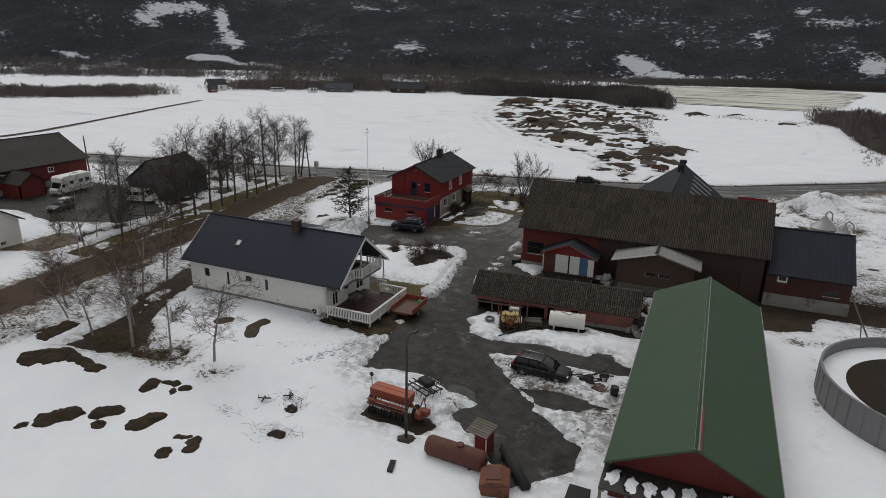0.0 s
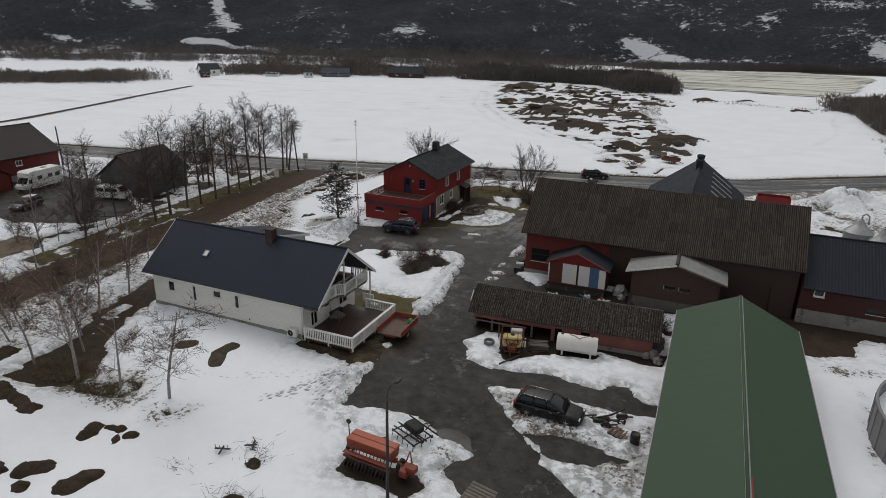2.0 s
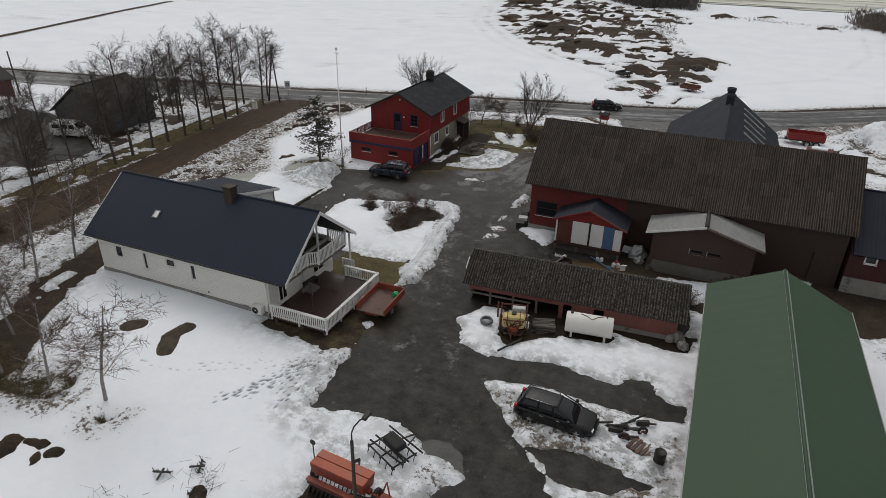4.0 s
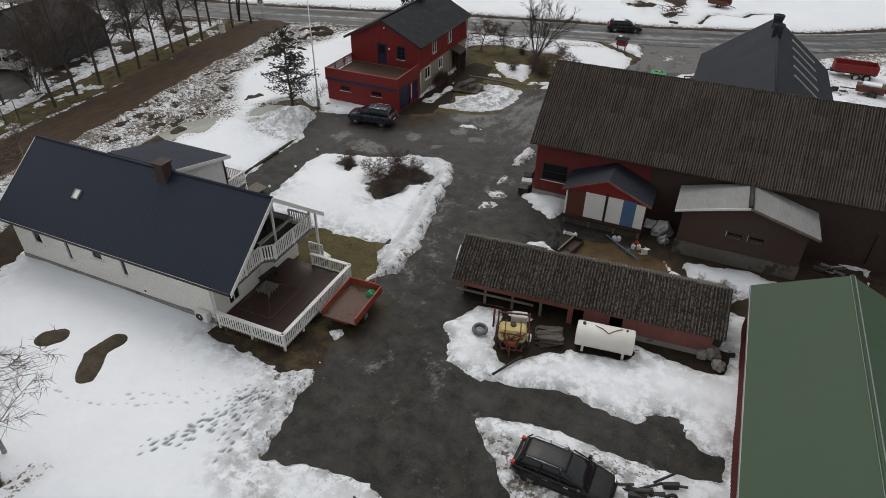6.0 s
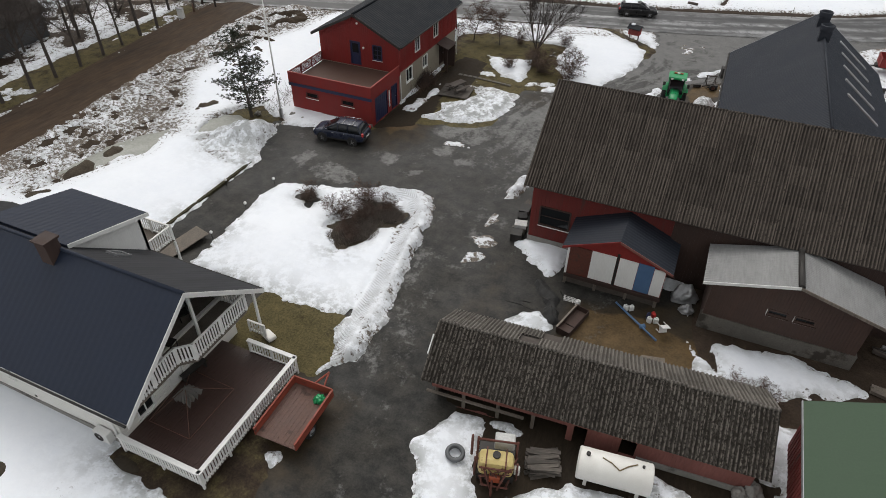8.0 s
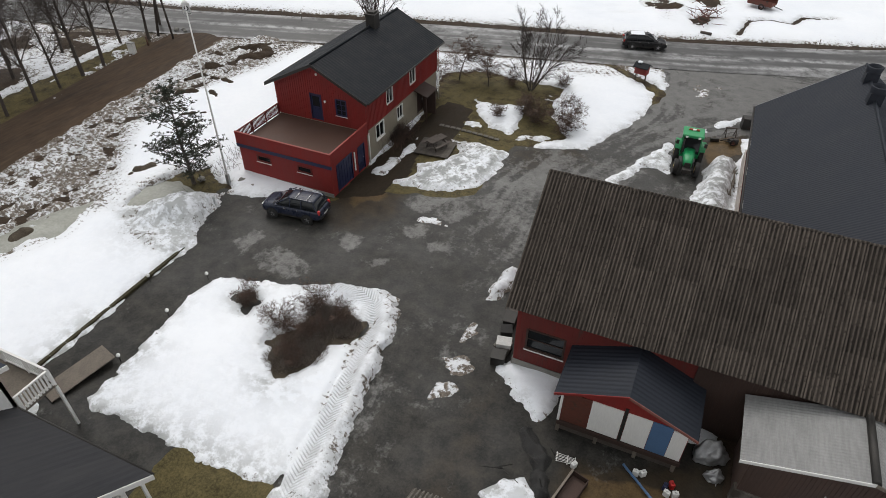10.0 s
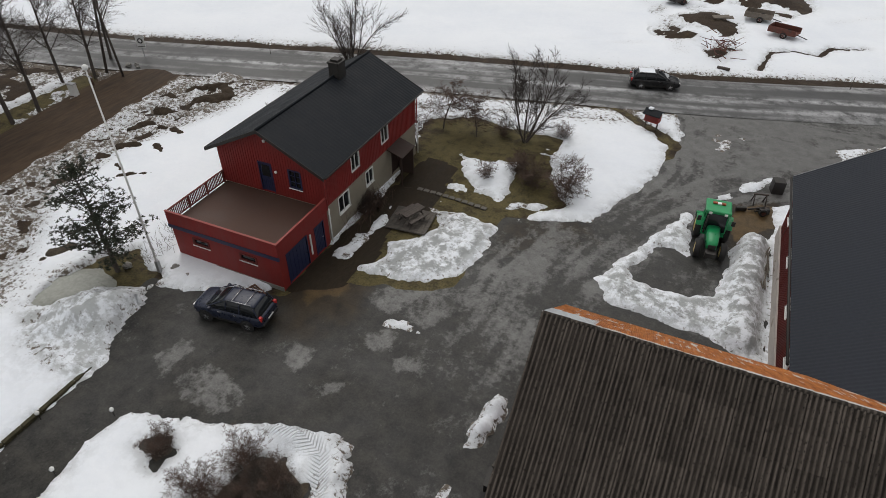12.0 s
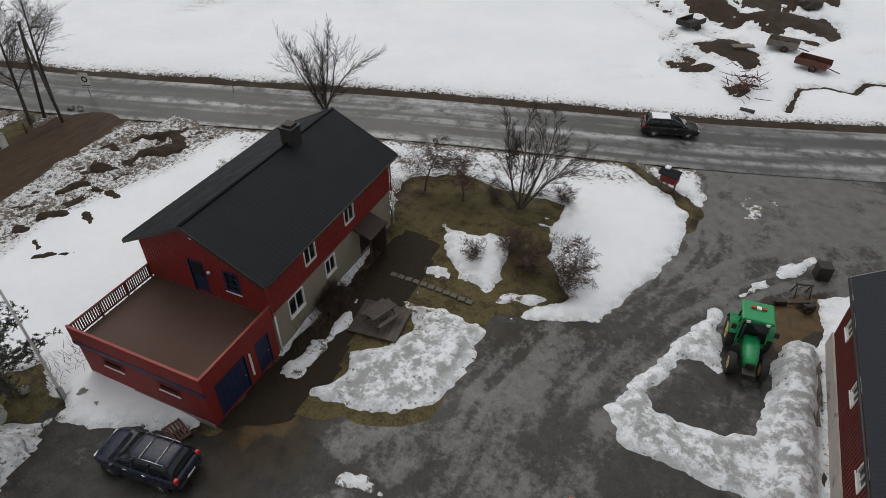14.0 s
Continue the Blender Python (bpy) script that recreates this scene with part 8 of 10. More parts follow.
# ---- vehicles ----
def loft(bm, stations, closed=True):
    """Skin through rings of equal length."""
    rings = [[bm.verts.new(p) for p in s] for s in stations]
    n = len(rings[0])
    for a, b in zip(rings, rings[1:]):
        for k in range(n if closed else n - 1):
            bm.faces.new((a[k], a[(k + 1) % n], b[(k + 1) % n], b[k])).smooth = True
    bm.faces.new(rings[0][::-1])
    bm.faces.new(rings[-1])
    bmesh.ops.recalc_face_normals(bm, faces=bm.faces)


def wheel(parent, x, y, r, w, rim="chrome", name="wheel", spokes=5):
    """Tyre with tread shoulder; rim with spokes set in it. Axle along y."""
    bm = bmesh.new()
    m = pose(0, 0, 0, 90)
    lathe(bm, [(r * 0.60, -w * 0.45), (r * 0.92, -w * 0.5), (r, -w * 0.34), (r, w * 0.34), (r * 0.92, w * 0.5), (r * 0.60, w * 0.45)], 26, m)
    bmesh.ops.recalc_face_normals(bm, faces=bm.faces)
    t = part(name, bm, "rubber", parent, "black tyre")
    t.matrix_basis = pose(x, y, r)
    bm = bmesh.new()
    s = -1 if y < 0 else 1
    lathe(bm, [(r * 0.62, -w * 0.42), (r * 0.62, w * 0.42)], 24, m)
    for k in range(spokes):
        a = 2 * math.pi * k / spokes
        box(bm, -r * 0.09, r * 0.09, s * w * 0.30, s * w * 0.42, 0.05 * r, r * 0.61, Matrix.Rotation(a, 4, "Y"))
    tube(bm, (0, s * w * 0.2, 0), (0, s * w * 0.45, 0), r * 0.16, seg=12)
    part("rim", bm, rim, t)
    return t


def rounded(x, w, z0, z1, power=4.0, count=24):
    """A ring like a rounded box, across the car."""
    out = []
    for k in range(count):
        a = 2 * math.pi * (k + 0.5) / count
        c, t_ = math.cos(a), math.sin(a)
        out.append((x, w * math.copysign(abs(c) ** (2 / power), c), (z0 + z1) / 2 + (z1 - z0) / 2 * math.copysign(abs(t_) ** (2 / power), t_)))
    return out


def car(m, L, W, Hh, paint, label, hood=0.27, tail=0.03, rails=True, wb=0.585, name="car", snow_roof=False, ground_c=0.2, bars=False):
    """A car that faces +x: lofted body, glazed cabin, roof, wheels, lamps, mirrors, bumpers."""
    c = thing(name, m, label, "car")
    h, f, r = W / 2, L / 2, -L / 2
    zb = ground_c + (Hh - ground_c) * 0.60
    fx = f - L * hood
    rows_ = ((0.0, 0.84, 0.22, -0.12), (0.02, 0.93, 0.10, -0.04), (0.07, 0.985, 0.03, 0.0), (0.3, 1.0, 0.0, 0.02), (0.6, 1.0, 0.0, 0.01), (1 - hood, 0.99, 0.0, -0.01), (1 - hood * 0.55, 0.97, 0.0, -0.08), (1 - hood * 0.22, 0.92, 0.02, -0.16),
             (0.975, 0.84, 0.08, -0.25), (1.0, 0.68, 0.16, -0.36))
    bm = bmesh.new()
    loft(bm, [rounded(r + L * u, h * w, ground_c + a, zb + b, 5.0) for u, w, a, b in rows_])
    part("body", bm, paint, c)
    x0, x1 = r + L * tail, fx + 0.22
    span = x1 - x0
    def cabin(us, inset, lift):
        out = []
        for u, zf, wf in us:
            z = zb + (Hh - zb) * zf
            w = h * wf - inset
            ring_ = []
            for k in range(15):
                a = math.pi * k / 14
                cc, ss = math.cos(a), math.sin(a)
                up = abs(ss) ** 0.45
                ring_.append((x0 + span * u, w * (1 - 0.20 * up * zf) * math.copysign(abs(cc) ** 0.4, cc), zb - 0.06 + (z - zb + 0.06 - inset + lift) * up))
            out.append(ring_)
        return out
    us = ((0.0, 0.04, 0.86), (0.05, 0.55, 0.90), (0.12, 0.93, 0.92), (0.3, 1.0, 0.93), (0.52, 1.0, 0.93), (0.66, 0.95, 0.93), (0.80, 0.62, 0.92), (1.0, 0.03, 0.86))
    bm = bmesh.new()
    loft(bm, cabin(us, 0.012, 0.0), closed=True)
    part("cabin_glass", bm, "tinted", c, "dark tinted glass")
    bm = bmesh.new()
    top = [ring_[4:11] for ring_ in cabin(((0.09, 0.80, 0.915), (0.13, 0.95, 0.92), (0.3, 1.0, 0.93), (0.52, 1.0, 0.93), (0.64, 0.965, 0.93), (0.68, 0.93, 0.93)), -0.006, 0.012)]
    rings = [[bm.verts.new(q) for q in ring_] for ring_ in top]
    for a, b in zip(rings, rings[1:]):
        for k in range(len(a) - 1):
            bm.faces.new((a[k], b[k], b[k + 1], a[k + 1])).smooth = True
    bmesh.ops.recalc_face_normals(bm, faces=bm.faces)
    bmesh.ops.solidify(bm, geom=list(bm.faces), thickness=0.03)
    part("roof", bm, paint, c)
    for s in (-1, 1):
        for ub, ut, zt in ((0.02, 0.10, 0.88), (0.36, 0.36, 0.97), (0.62, 0.60, 0.95), (0.97, 0.67, 0.93)):
            zt_ = zb + (Hh - zb) * zt
            part("pillar", tubed((x0 + span * ub, s * h * 0.90, zb - 0.03), (x0 + span * ut, s * h * 0.765, zt_), 0.034, seg=6), paint, c)
    if rails:
        for s in (-1, 1):
            bm = bmesh.new()
            xa, xb = x0 + span * 0.15, x0 + span * 0.60
            tube(bm, (xa, s * h * 0.66, Hh + 0.045), (xb, s * h * 0.66, Hh + 0.035), 0.02)
            for x in (xa, (xa + xb) / 2, xb):
                tube(bm, (x, s * h * 0.66, Hh - 0.05), (x, s * h * 0.66, Hh + 0.04), 0.018)
            part("roof_rail", bm, "chrome", c)
    if bars:
        for u in (0.25, 0.5):
            part("roof_bar", tubed((x0 + span * u, -h * 0.66, Hh + 0.06), (x0 + span * u, h * 0.66, Hh + 0.06), 0.022), "chrome", c)
    for s in (-1, 1):
        part("headlight", boxed(f - 0.34, f - 0.07, s * h * 0.64 - 0.15, s * h * 0.64 + 0.15, zb - 0.40, zb - 0.25, bevel=0.04), "lamp_white", c)
        part("tail_light", boxed(r + 0.0, r + 0.16, s * h * 0.80 - 0.09, s * h * 0.80 + 0.09, zb - 0.26, zb + 0.04, bevel=0.03), "red_plastic", c)
        part("mirror", boxed(x1 - 0.48, x1 - 0.30, s * (h + 0.08) - 0.09, s * (h + 0.08) + 0.09, zb, zb + 0.13, bevel=0.04), paint, c)
        part("sill_trim", boxed(r + L * 0.28, f - L * 0.30, s * (h + 0.004) - 0.012, s * (h + 0.004) + 0.012, ground_c + 0.10, ground_c + 0.20), "dark_steel", c)
        for u in (0.44, 0.72):
            x = x0 + span * u
            part("door_handle", boxed(x - 0.1, x + 0.1, s * (h + 0.006) - 0.012, s * (h + 0.006) + 0.012, zb - 0.17, zb - 0.14), "chrome", c)
        for e in (-1, 1):
            part("wheel_arch", tubed((e * L * wb / 2 + 0.02, s * (h - 0.02), 0.36), (e * L * wb / 2 + 0.02, s * (h + 0.012), 0.36), 0.43, seg=26), "rubber", c)
            wheel(c, e * L * wb / 2 + 0.02, s * (h - 0.07), 0.345, 0.22)
    part("bumper", boxed(f - 0.16, f + 0.02, -h * 0.66, h * 0.66, ground_c + 0.12, ground_c + 0.28, bevel=0.06), "dark_steel", c)
    part("bumper", boxed(r - 0.04, r + 0.14, -h * 0.84, h * 0.84, ground_c + 0.14, ground_c + 0.34, bevel=0.06), "dark_steel", c)
    part("grille", boxed(f - 0.06, f + 0.005, -h * 0.34, h * 0.34, zb - 0.48, zb - 0.37), "dark_steel", c)
    part("plate", boxed(r - 0.055, r - 0.042, -0.26, 0.26, ground_c + 0.36, ground_c + 0.47), "white", c)
    if snow_roof:
        part("roof_snow", boxed(x0 + span * 0.16, x0 + span * 0.58, -h * 0.60, h * 0.60, Hh - 0.01, Hh + 0.06, bevel=0.03), "snow", c)
    return c


car(pose(-9.6, 42.1, 0.08, 0, 0, -2), 4.5, 1.78, 1.48, "black_paint", "black estate car parked on trodden snow", name="estate_car")
car(pose(-36.4, 72.75, 0.03, 0, 0, 186), 4.5, 1.84, 1.68, "blue_paint", "dark blue off-road car parked on the wet yard", name="off_road_car", ground_c=0.28, bars=True)
car(pose(-20.1, 113.9, 0.10, 0, 0, 15), 4.6, 1.8, 1.48, "black_paint", "black estate car with snow on its roof, on the road", name="estate_car", snow_roof=True)
car(pose(-86.4, 59.2, 0.02, 0, 0, -75), 4.6, 1.8, 1.48, "grey_paint", "dark grey estate car parked at the neighbouring farm", name="estate_car", snow_roof=True)


def camper():
    c = thing("camper_van", pose(-95.2, 67.2, 0, 0, 0, -83), "white camper van parked at the red barn", "camper van")
    bm = bmesh.new()
    prism(bm, [(-3.4, 0.45), (1.7, 0.45), (1.7, 1.9), (2.35, 2.15), (2.3, 2.75), (1.9, 2.95), (-3.35, 2.95), (-3.4, 2.8)], -1.12, 1.12)
    part("living_box", bm, "white", c)
    bm = bmesh.new()
    prism(bm, [(1.701, 0.4), (3.1, 0.45), (3.2, 0.95), (2.75, 1.2), (2.2, 2.12), (1.701, 1.9)], -0.98, 0.98)
    part("cab", bm, "white", c)
    bm = bmesh.new()
    prism(bm, [(2.79, 1.22), (2.80, 1.24), (2.29, 2.04), (2.27, 2.02)], -0.85, 0.85)
    part("windscreen", bm, "tinted", c)
    for s in (-1, 1):
        for x in (-2.9, -1.6, 0.2):
            part("window", boxed(x, x + 0.8, s * 1.125 - 0.01, s * 1.125 + 0.01, 1.6, 2.15), "tinted", c)
        part("cab_window", boxed(1.85, 2.35, s * 0.985 - 0.01, s * 0.985 + 0.01, 1.25, 1.8), "tinted", c)
        for x in (-1.9, 2.35):
            wheel(c, x, s * 0.9, 0.34, 0.22)
        part("headlight", boxed(3.12, 3.22, s * 0.7 - 0.15, s * 0.7 + 0.15, 0.72, 0.9), "lamp_white", c)
    part("stripe", boxed(-3.39, 1.65, -1.132, -1.122, 1.0, 1.08), "blue", c)
    part("roof_hatch", boxed(-1.5, -0.9, -0.3, 0.3, 2.951, 3.05), "steel", c)
    return c


camper()


def minivan():
    c = thing("van", pose(-80.3, 68.0, 0, 0, 0, 17), "white van parked before the grey garage", "van")
    bm = bmesh.new()
    prism(bm, [(-2.3, 0.3), (2.2, 0.3), (2.3, 0.8), (1.75, 1.12), (1.0, 1.88), (-2.1, 1.95), (-2.3, 1.7)], -0.92, 0.92)
    bmesh.ops.bevel(bm, geom=list(bm.edges), offset=0.05, segments=2, affect="EDGES", profile=0.5)
    part("body", bm, "white", c)
    bm = bmesh.new()
    prism(bm, [(1.68, 1.2), (1.72, 1.22), (1.10, 1.83), (1.06, 1.81)], -0.78, 0.78)
    part("windscreen", bm, "tinted", c)
    for s in (-1, 1):
        for a, b in ((-1.9, -0.9), (-0.7, 0.2), (0.35, 1.1)):
            part("window", boxed(a, b, s * 0.925 - 0.01, s * 0.925 + 0.01, 1.2, 1.68), "tinted", c)
        for x in (-1.4, 1.45):
            wheel(c, x, s * 0.82, 0.33, 0.2)
        part("headlight", boxed(2.16, 2.3, s * 0.65 - 0.16, s * 0.65 + 0.16, 0.68, 0.86), "lamp_white", c)
    return c


minivan()


def tractor():
    t = thing("tractor", pose(-12.75, 90.6, 0.02, 0, 0, -86) @ Matrix.Diagonal((0.92, 0.92, 0.92, 1)), "bright green farm tractor with a glazed cab", "tractor")
    bm = bmesh.new()
    loft(bm, [[(x, -w, z0), (x, -w * 0.95, z1 - 0.12), (x, -w * 0.6, z1), (x, w * 0.6, z1), (x, w * 0.95, z1 - 0.12), (x, w, z0)] for x, w, z0, z1 in ((0.1, 0.45, 0.95, 1.75), (0.9, 0.43, 0.95, 1.70), (1.7, 0.36, 0.95, 1.55), (1.95, 0.28, 1.0, 1.4))])
    part("bonnet", bm, "green_paint", t)
    part("grille", boxed(1.955, 2.0, -0.24, 0.24, 1.0, 1.36), "dark_steel", t)
    part("chassis", boxed(-1.4, 1.9, -0.3, 0.3, 0.6, 0.95), "dark_steel", t)
    part("front_weights", boxed(1.95, 2.45, -0.35, 0.35, 0.6, 0.98, bevel=0.04), "dark_steel", t)
    bm = bmesh.new()
    bm.free()
    for s in (-1, 1):
        for (xb, xt) in ((0.1, -0.1), (-0.75, -0.75), (-1.35, -1.25)):
            part("cab_post", tubed((xb, s * 0.75, 1.25), (xt, s * 0.70, 2.62), 0.045, seg=6), "green_paint", t)
    bm = bmesh.new()
    loft(bm, [[(0.08, -0.73, 1.25), (0.08, 0.73, 1.25), (-1.33, 0.73, 1.25), (-1.33, -0.73, 1.25)], [(-0.12, -0.68, 2.6), (-0.12, 0.68, 2.6), (-1.23, 0.68, 2.6), (-1.23, -0.68, 2.6)]])
    for f in bm.faces:
        f.smooth = False
    part("cab_glass", bm, "tinted", t)
    part("cab_roof", boxed(-1.5, 0.12, -0.85, 0.85, 2.63, 2.88, bevel=0.08), "green_paint", t)
    part("beacon", boxed(-1.0, -0.8, -0.42, -0.12, 2.88, 3.0, bevel=0.03), "orange", t)
    part("beacon", boxed(-1.0, -0.8, 0.14, 0.42, 2.88, 3.0, bevel=0.03), "orange", t)
    part("roof_hatch", boxed(-1.02, -0.78, -0.11, 0.13, 2.881, 2.97), "lamp_white", t)
    part("cab_floor", boxed(-1.35, 0.12, -0.75, 0.75, 0.9, 1.24), "green_paint", t)
    for s in (-1, 1):
        wheel(t, -0.95, s * 0.92, 0.86, 0.50, "yellow", "rear_wheel")
        wheel(t, 1.45, s * 0.82, 0.62, 0.40, "yellow", "front_wheel")
        bm = bmesh.new()
        n = 9
        for k in range(n):
            a = math.radians(20 + 130 * k / n)
            box(bm, -0.18, 0.18, s * 0.92 - 0.28, s * 0.92 + 0.28, 0.92, 0.97, Matrix.Translation((-0.95, 0, 0.86)) @ Matrix.Rotation(-(math.radians(90) - a), 4, "Y"))
        part("mudguard", bm, "green_paint", t)
        part("mirror", boxed(0.12, 0.2, s * 1.1 - 0.12, s * 1.1 + 0.12, 2.0, 2.35), "dark_steel", t)
    part("exhaust", tubed((0.35, -0.62, 1.2), (0.35, -0.62, 2.6), 0.06), "dark_steel", t)
    part("work_light", boxed(0.13, 0.2, -0.6, -0.4, 2.66, 2.8), "lamp_white", t)
    part("work_light", boxed(0.13, 0.2, 0.4, 0.6, 2.66, 2.8), "lamp_white", t)
    return t


tractor()


def flat_trailer():
    t = thing("trailer", pose(-23.95, 48.1, 0, 0, 0, 1.5), "low worn red-orange trailer parked beside the terrace", "trailer")
    n = 10
    for k in range(n):
        a = -1.05 + 2.1 * k / n
        part("floor_board", boxed(a, a + 0.2, -1.6, 1.6, 0.70, 0.75), "trailer_floor", t)
    for s in (-1, 1):
        part("side_board", boxed(s * 1.07 - 0.03, s * 1.07 + 0.03, -1.62, 1.65, 0.70, 1.15), "trailer_red", t)
        part("side_rail", boxed(s * 1.07 - 0.045, s * 1.07 + 0.045, -1.62, 1.65, 1.151, 1.20), "trailer_red", t)
        wheel(t, s * 0.95, 0, 0.36, 0.22).matrix_basis = pose(s * 0.95, -0.3, 0.36, 0, 0, 90)
    part("head_board", boxed(-1.04, 1.04, 1.6, 1.66, 0.70, 1.25), "trailer_red", t)
    part("chassis", boxed(-0.5, 0.5, -1.5, 1.6, 0.5, 0.69), "trailer_red", t)
    bm = bmesh.new()
    tube(bm, (-0.4, 1.6, 0.55), (0, 3.0, 0.45), 0.05)
    tube(bm, (0.4, 1.6, 0.55), (0, 3.0, 0.45), 0.05)
    part("drawbar", bm, "trailer_red", t)
    return t


flat_trailer()
_m = mound("sack", -23.4, 49.2, 0.28, 0.26, 0.30, 0, 171, "green_paint", "green plastic sack lying in the trailer", "sack")
_m.matrix_world = pose(-23.35, 49.25, 0.80)


def seed_drill():
    t = thing("seed_drill", pose(-17.7, 33.0, 0, 0, 0, -4), "orange farm seed drill standing in the snow", "farm machine")
    bm = bmesh.new()
    prism(bm, [(-0.45, 1.05), (0.35, 1.05), (0.5, 1.62), (-0.5, 1.62)], -1.5, 1.5, pose(0, 0, 0, 0, 0, 90))
    part("hopper", bm, "orange_dark", t)
    for k, (a, b) in enumerate(((-0.5, -0.02), (0.02, 0.5))):
        part("lid", boxed(-1.52, 1.52, a, b, 1.63, 1.70, m=pose(0, 0, 0, 0, 0, 0), bevel=0.02), "orange", t, "orange hopper lid")
    part("step_board", boxed(-1.5, 1.5, -0.92, -0.66, 0.98, 1.04), "orange_dark", t)
    part("frame_beam", boxed(-1.6, 1.6, -0.12, 0.12, 0.8, 1.0), "orange_dark", t)
    part("frame_beam", boxed(-1.6, 1.6, -0.75, -0.6, 0.55, 0.7), "rust_red", t)
    for k in range(13):
        x = -1.44 + k * 0.24
        bm = bmesh.new()
        tube(bm, (x, -0.2, 1.05), (x, -0.7, 0.25), 0.03, seg=6)
        tube(bm, (x, -0.55, 0.55), (x, -1.0, 0.1), 0.022, seg=5)
        lathe(bm, [(0.02, -0.02), (0.17, -0.005), (0.17, 0.005), (0.02, 0.02)], 12, pose(x, -0.75, 0.17, 0, 90))
        part("coulter", bm, "dark_steel", t)
    for s in (-1, 1):
        wheel(t, 0, s * 1, 0.45, 0.2, "orange").matrix_basis = pose(s * 1.75, 0.2, 0.45, 0, 0, 90)
    bm = bmesh.new()
    tube(bm, (-1.55, -0.1, 0.9), (-1.75, 0.1, 2.3), 0.03)
    lathe(bm, [(0.02, -0.03), (0.16, -0.02), (0.16, 0.02), (0.02, 0.03)], 14, pose(-1.75, 0.1, 2.35, 90))
    part("marker_arm", bm, "dark_steel", t)
    bm = bmesh.new()
    tube(bm, (-0.5, 0.45, 0.9), (0, 1.4, 0.9), 0.05)
    tube(bm, (0.5, 0.45, 0.9), (0, 1.4, 0.9), 0.05)
    tube(bm, (0, 0.3, 1.6), (0, 1.4, 1.0), 0.04)
    part("linkage", bm, "dark_steel", t)
    bm = bmesh.new()
    box(bm, 2.0, 2.5, -0.5, 0.4, 0.30, 0.75, bevel=0.05)
    box(bm, 2.3, 2.9, -0.3, 0.2, 0.55, 0.95, bevel=0.05)
    tube(bm, (2.1, 0.2, 0.9), (2.3, 0.3, 1.6), 0.04)
    tube(bm, (2.5, 0.2, 0.9), (2.3, 0.3, 1.6), 0.04)
    tube(bm, (1.6, 0, 0.85), (2.05, 0, 0.75), 0.06)
    part("side_unit", bm, "orange_dark", t)
    return t


seed_drill()


def harrow():
    t = thing("harrow", pose(-16.6, 35.9, 0.1, 0, 0, -25), "black steel harrow lying in the snow", "farm machine")
    bm = bmesh.new()
    for y in (-0.7, 0, 0.7):
        tube(bm, (-1.1, y, 0.55), (1.1, y, 0.5), 0.05)
    for x in (-1, 0, 1):
        tube(bm, (x, -0.8, 0.52), (x, 0.8, 0.55), 0.045)
    tube(bm, (-0.3, 0.8, 0.55), (0, 1.7, 0.6), 0.04)
    tube(bm, (0.3, 0.8, 0.55), (0, 1.7, 0.6), 0.04)
    part("frame", bm, "dark_steel", t)
    for k in range(15):
        x, y = -1.0 + (k % 5) * 0.5, -0.7 + (k // 5) * 0.7
        bm = bmesh.new()
        tube(bm, (x, y, 0.5), (x + 0.08, y - 0.18, 0.25), 0.025, seg=5)
        tube(bm, (x + 0.08, y - 0.18, 0.25), (x - 0.05, y - 0.05, 0.02), 0.022, 0.008, seg=5)
        part("tine", bm, "dark_steel", t)
    part("tool_box", boxed(-0.75, 0.45, -0.1, 0.65, 0.56, 0.98, bevel=0.12), "rubber", t)
    for k, y in enumerate((-0.5, -0.15, 0.75)):
        part("cross_bar", tubed((-1.2, y, 0.65 + 0.1 * k), (1.25, y + 0.25, 0.6), 0.05), "dark_steel", t)
    return t


harrow()


def lamp_post():
    t = thing("lamp_post", pose(-15.3, 30.3, 0), "dark wooden yard lamp post with a curved arm", "lamp post")
    part("pole", tubed((0, 0, -0.3), (0.05, 0, 6.7), 0.10, 0.065, seg=12), "dark_steel", t)
    bm = bmesh.new()
    pts = [(0.05, 0, 6.6), (0.06, 0, 7.1), (0.12, 0.1, 7.35), (0.22, 0.35, 7.5), (0.3, 0.55, 7.5)]
    for a, b in zip(pts, pts[1:]):
        tube(bm, a, b, 0.03, seg=8)
    part("arm", bm, "dark_steel", t)
    part("lamp_head", boxed(0.2, 0.42, 0.5, 1.0, 7.38, 7.52, bevel=0.05), "dark_steel", t)
    return t


lamp_post()
mound("earth_mound", -15.3, 30.3, 0.6, 0.5, 0.2, 0, 180, label="bare earth at the foot of the lamp post", category="mound")


def slurry_tanker():
    t = thing("slurry_tank", pose(-11.6, 29.6, 0.15, 0, 0, -3), "rusty red steel cylinder tank lying in the snow", "tank")
    bm = bmesh.new()
    prof = [(0.0, -2.0), (0.3, -1.98), (0.52, -1.88), (0.62, -1.7), (0.62, 1.7), (0.52, 1.88), (0.3, 1.98), (0.0, 2.0)]
    lathe(bm, prof, 28, pose(0, 0, 0.62, 0, 90))
    for x in (-0.62, 0.62):
        lathe(bm, [(0.62, x - 0.015), (0.628, x - 0.03), (0.628, x + 0.015), (0.62, x + 0.015)], 28, pose(0, 0, 0.62, 0, 90))
    part("barrel", bm, "rust_red", t)
    part("hatch", tubed((0.3, 0, 1.2), (0.3, 0, 1.36), 0.22, seg=16), "rust_red", t)
    part("fitting", tubed((1.95, 0, 0.9), (2.2, 0, 0.9), 0.1, seg=12), "dark_steel", t)
    for x in (-1.1, 1.1):
        part("cradle", boxed(x - 0.08, x + 0.08, -0.5, 0.5, -0.2, 0.12), "rust_red", t)
    return t


slurry_tanker()


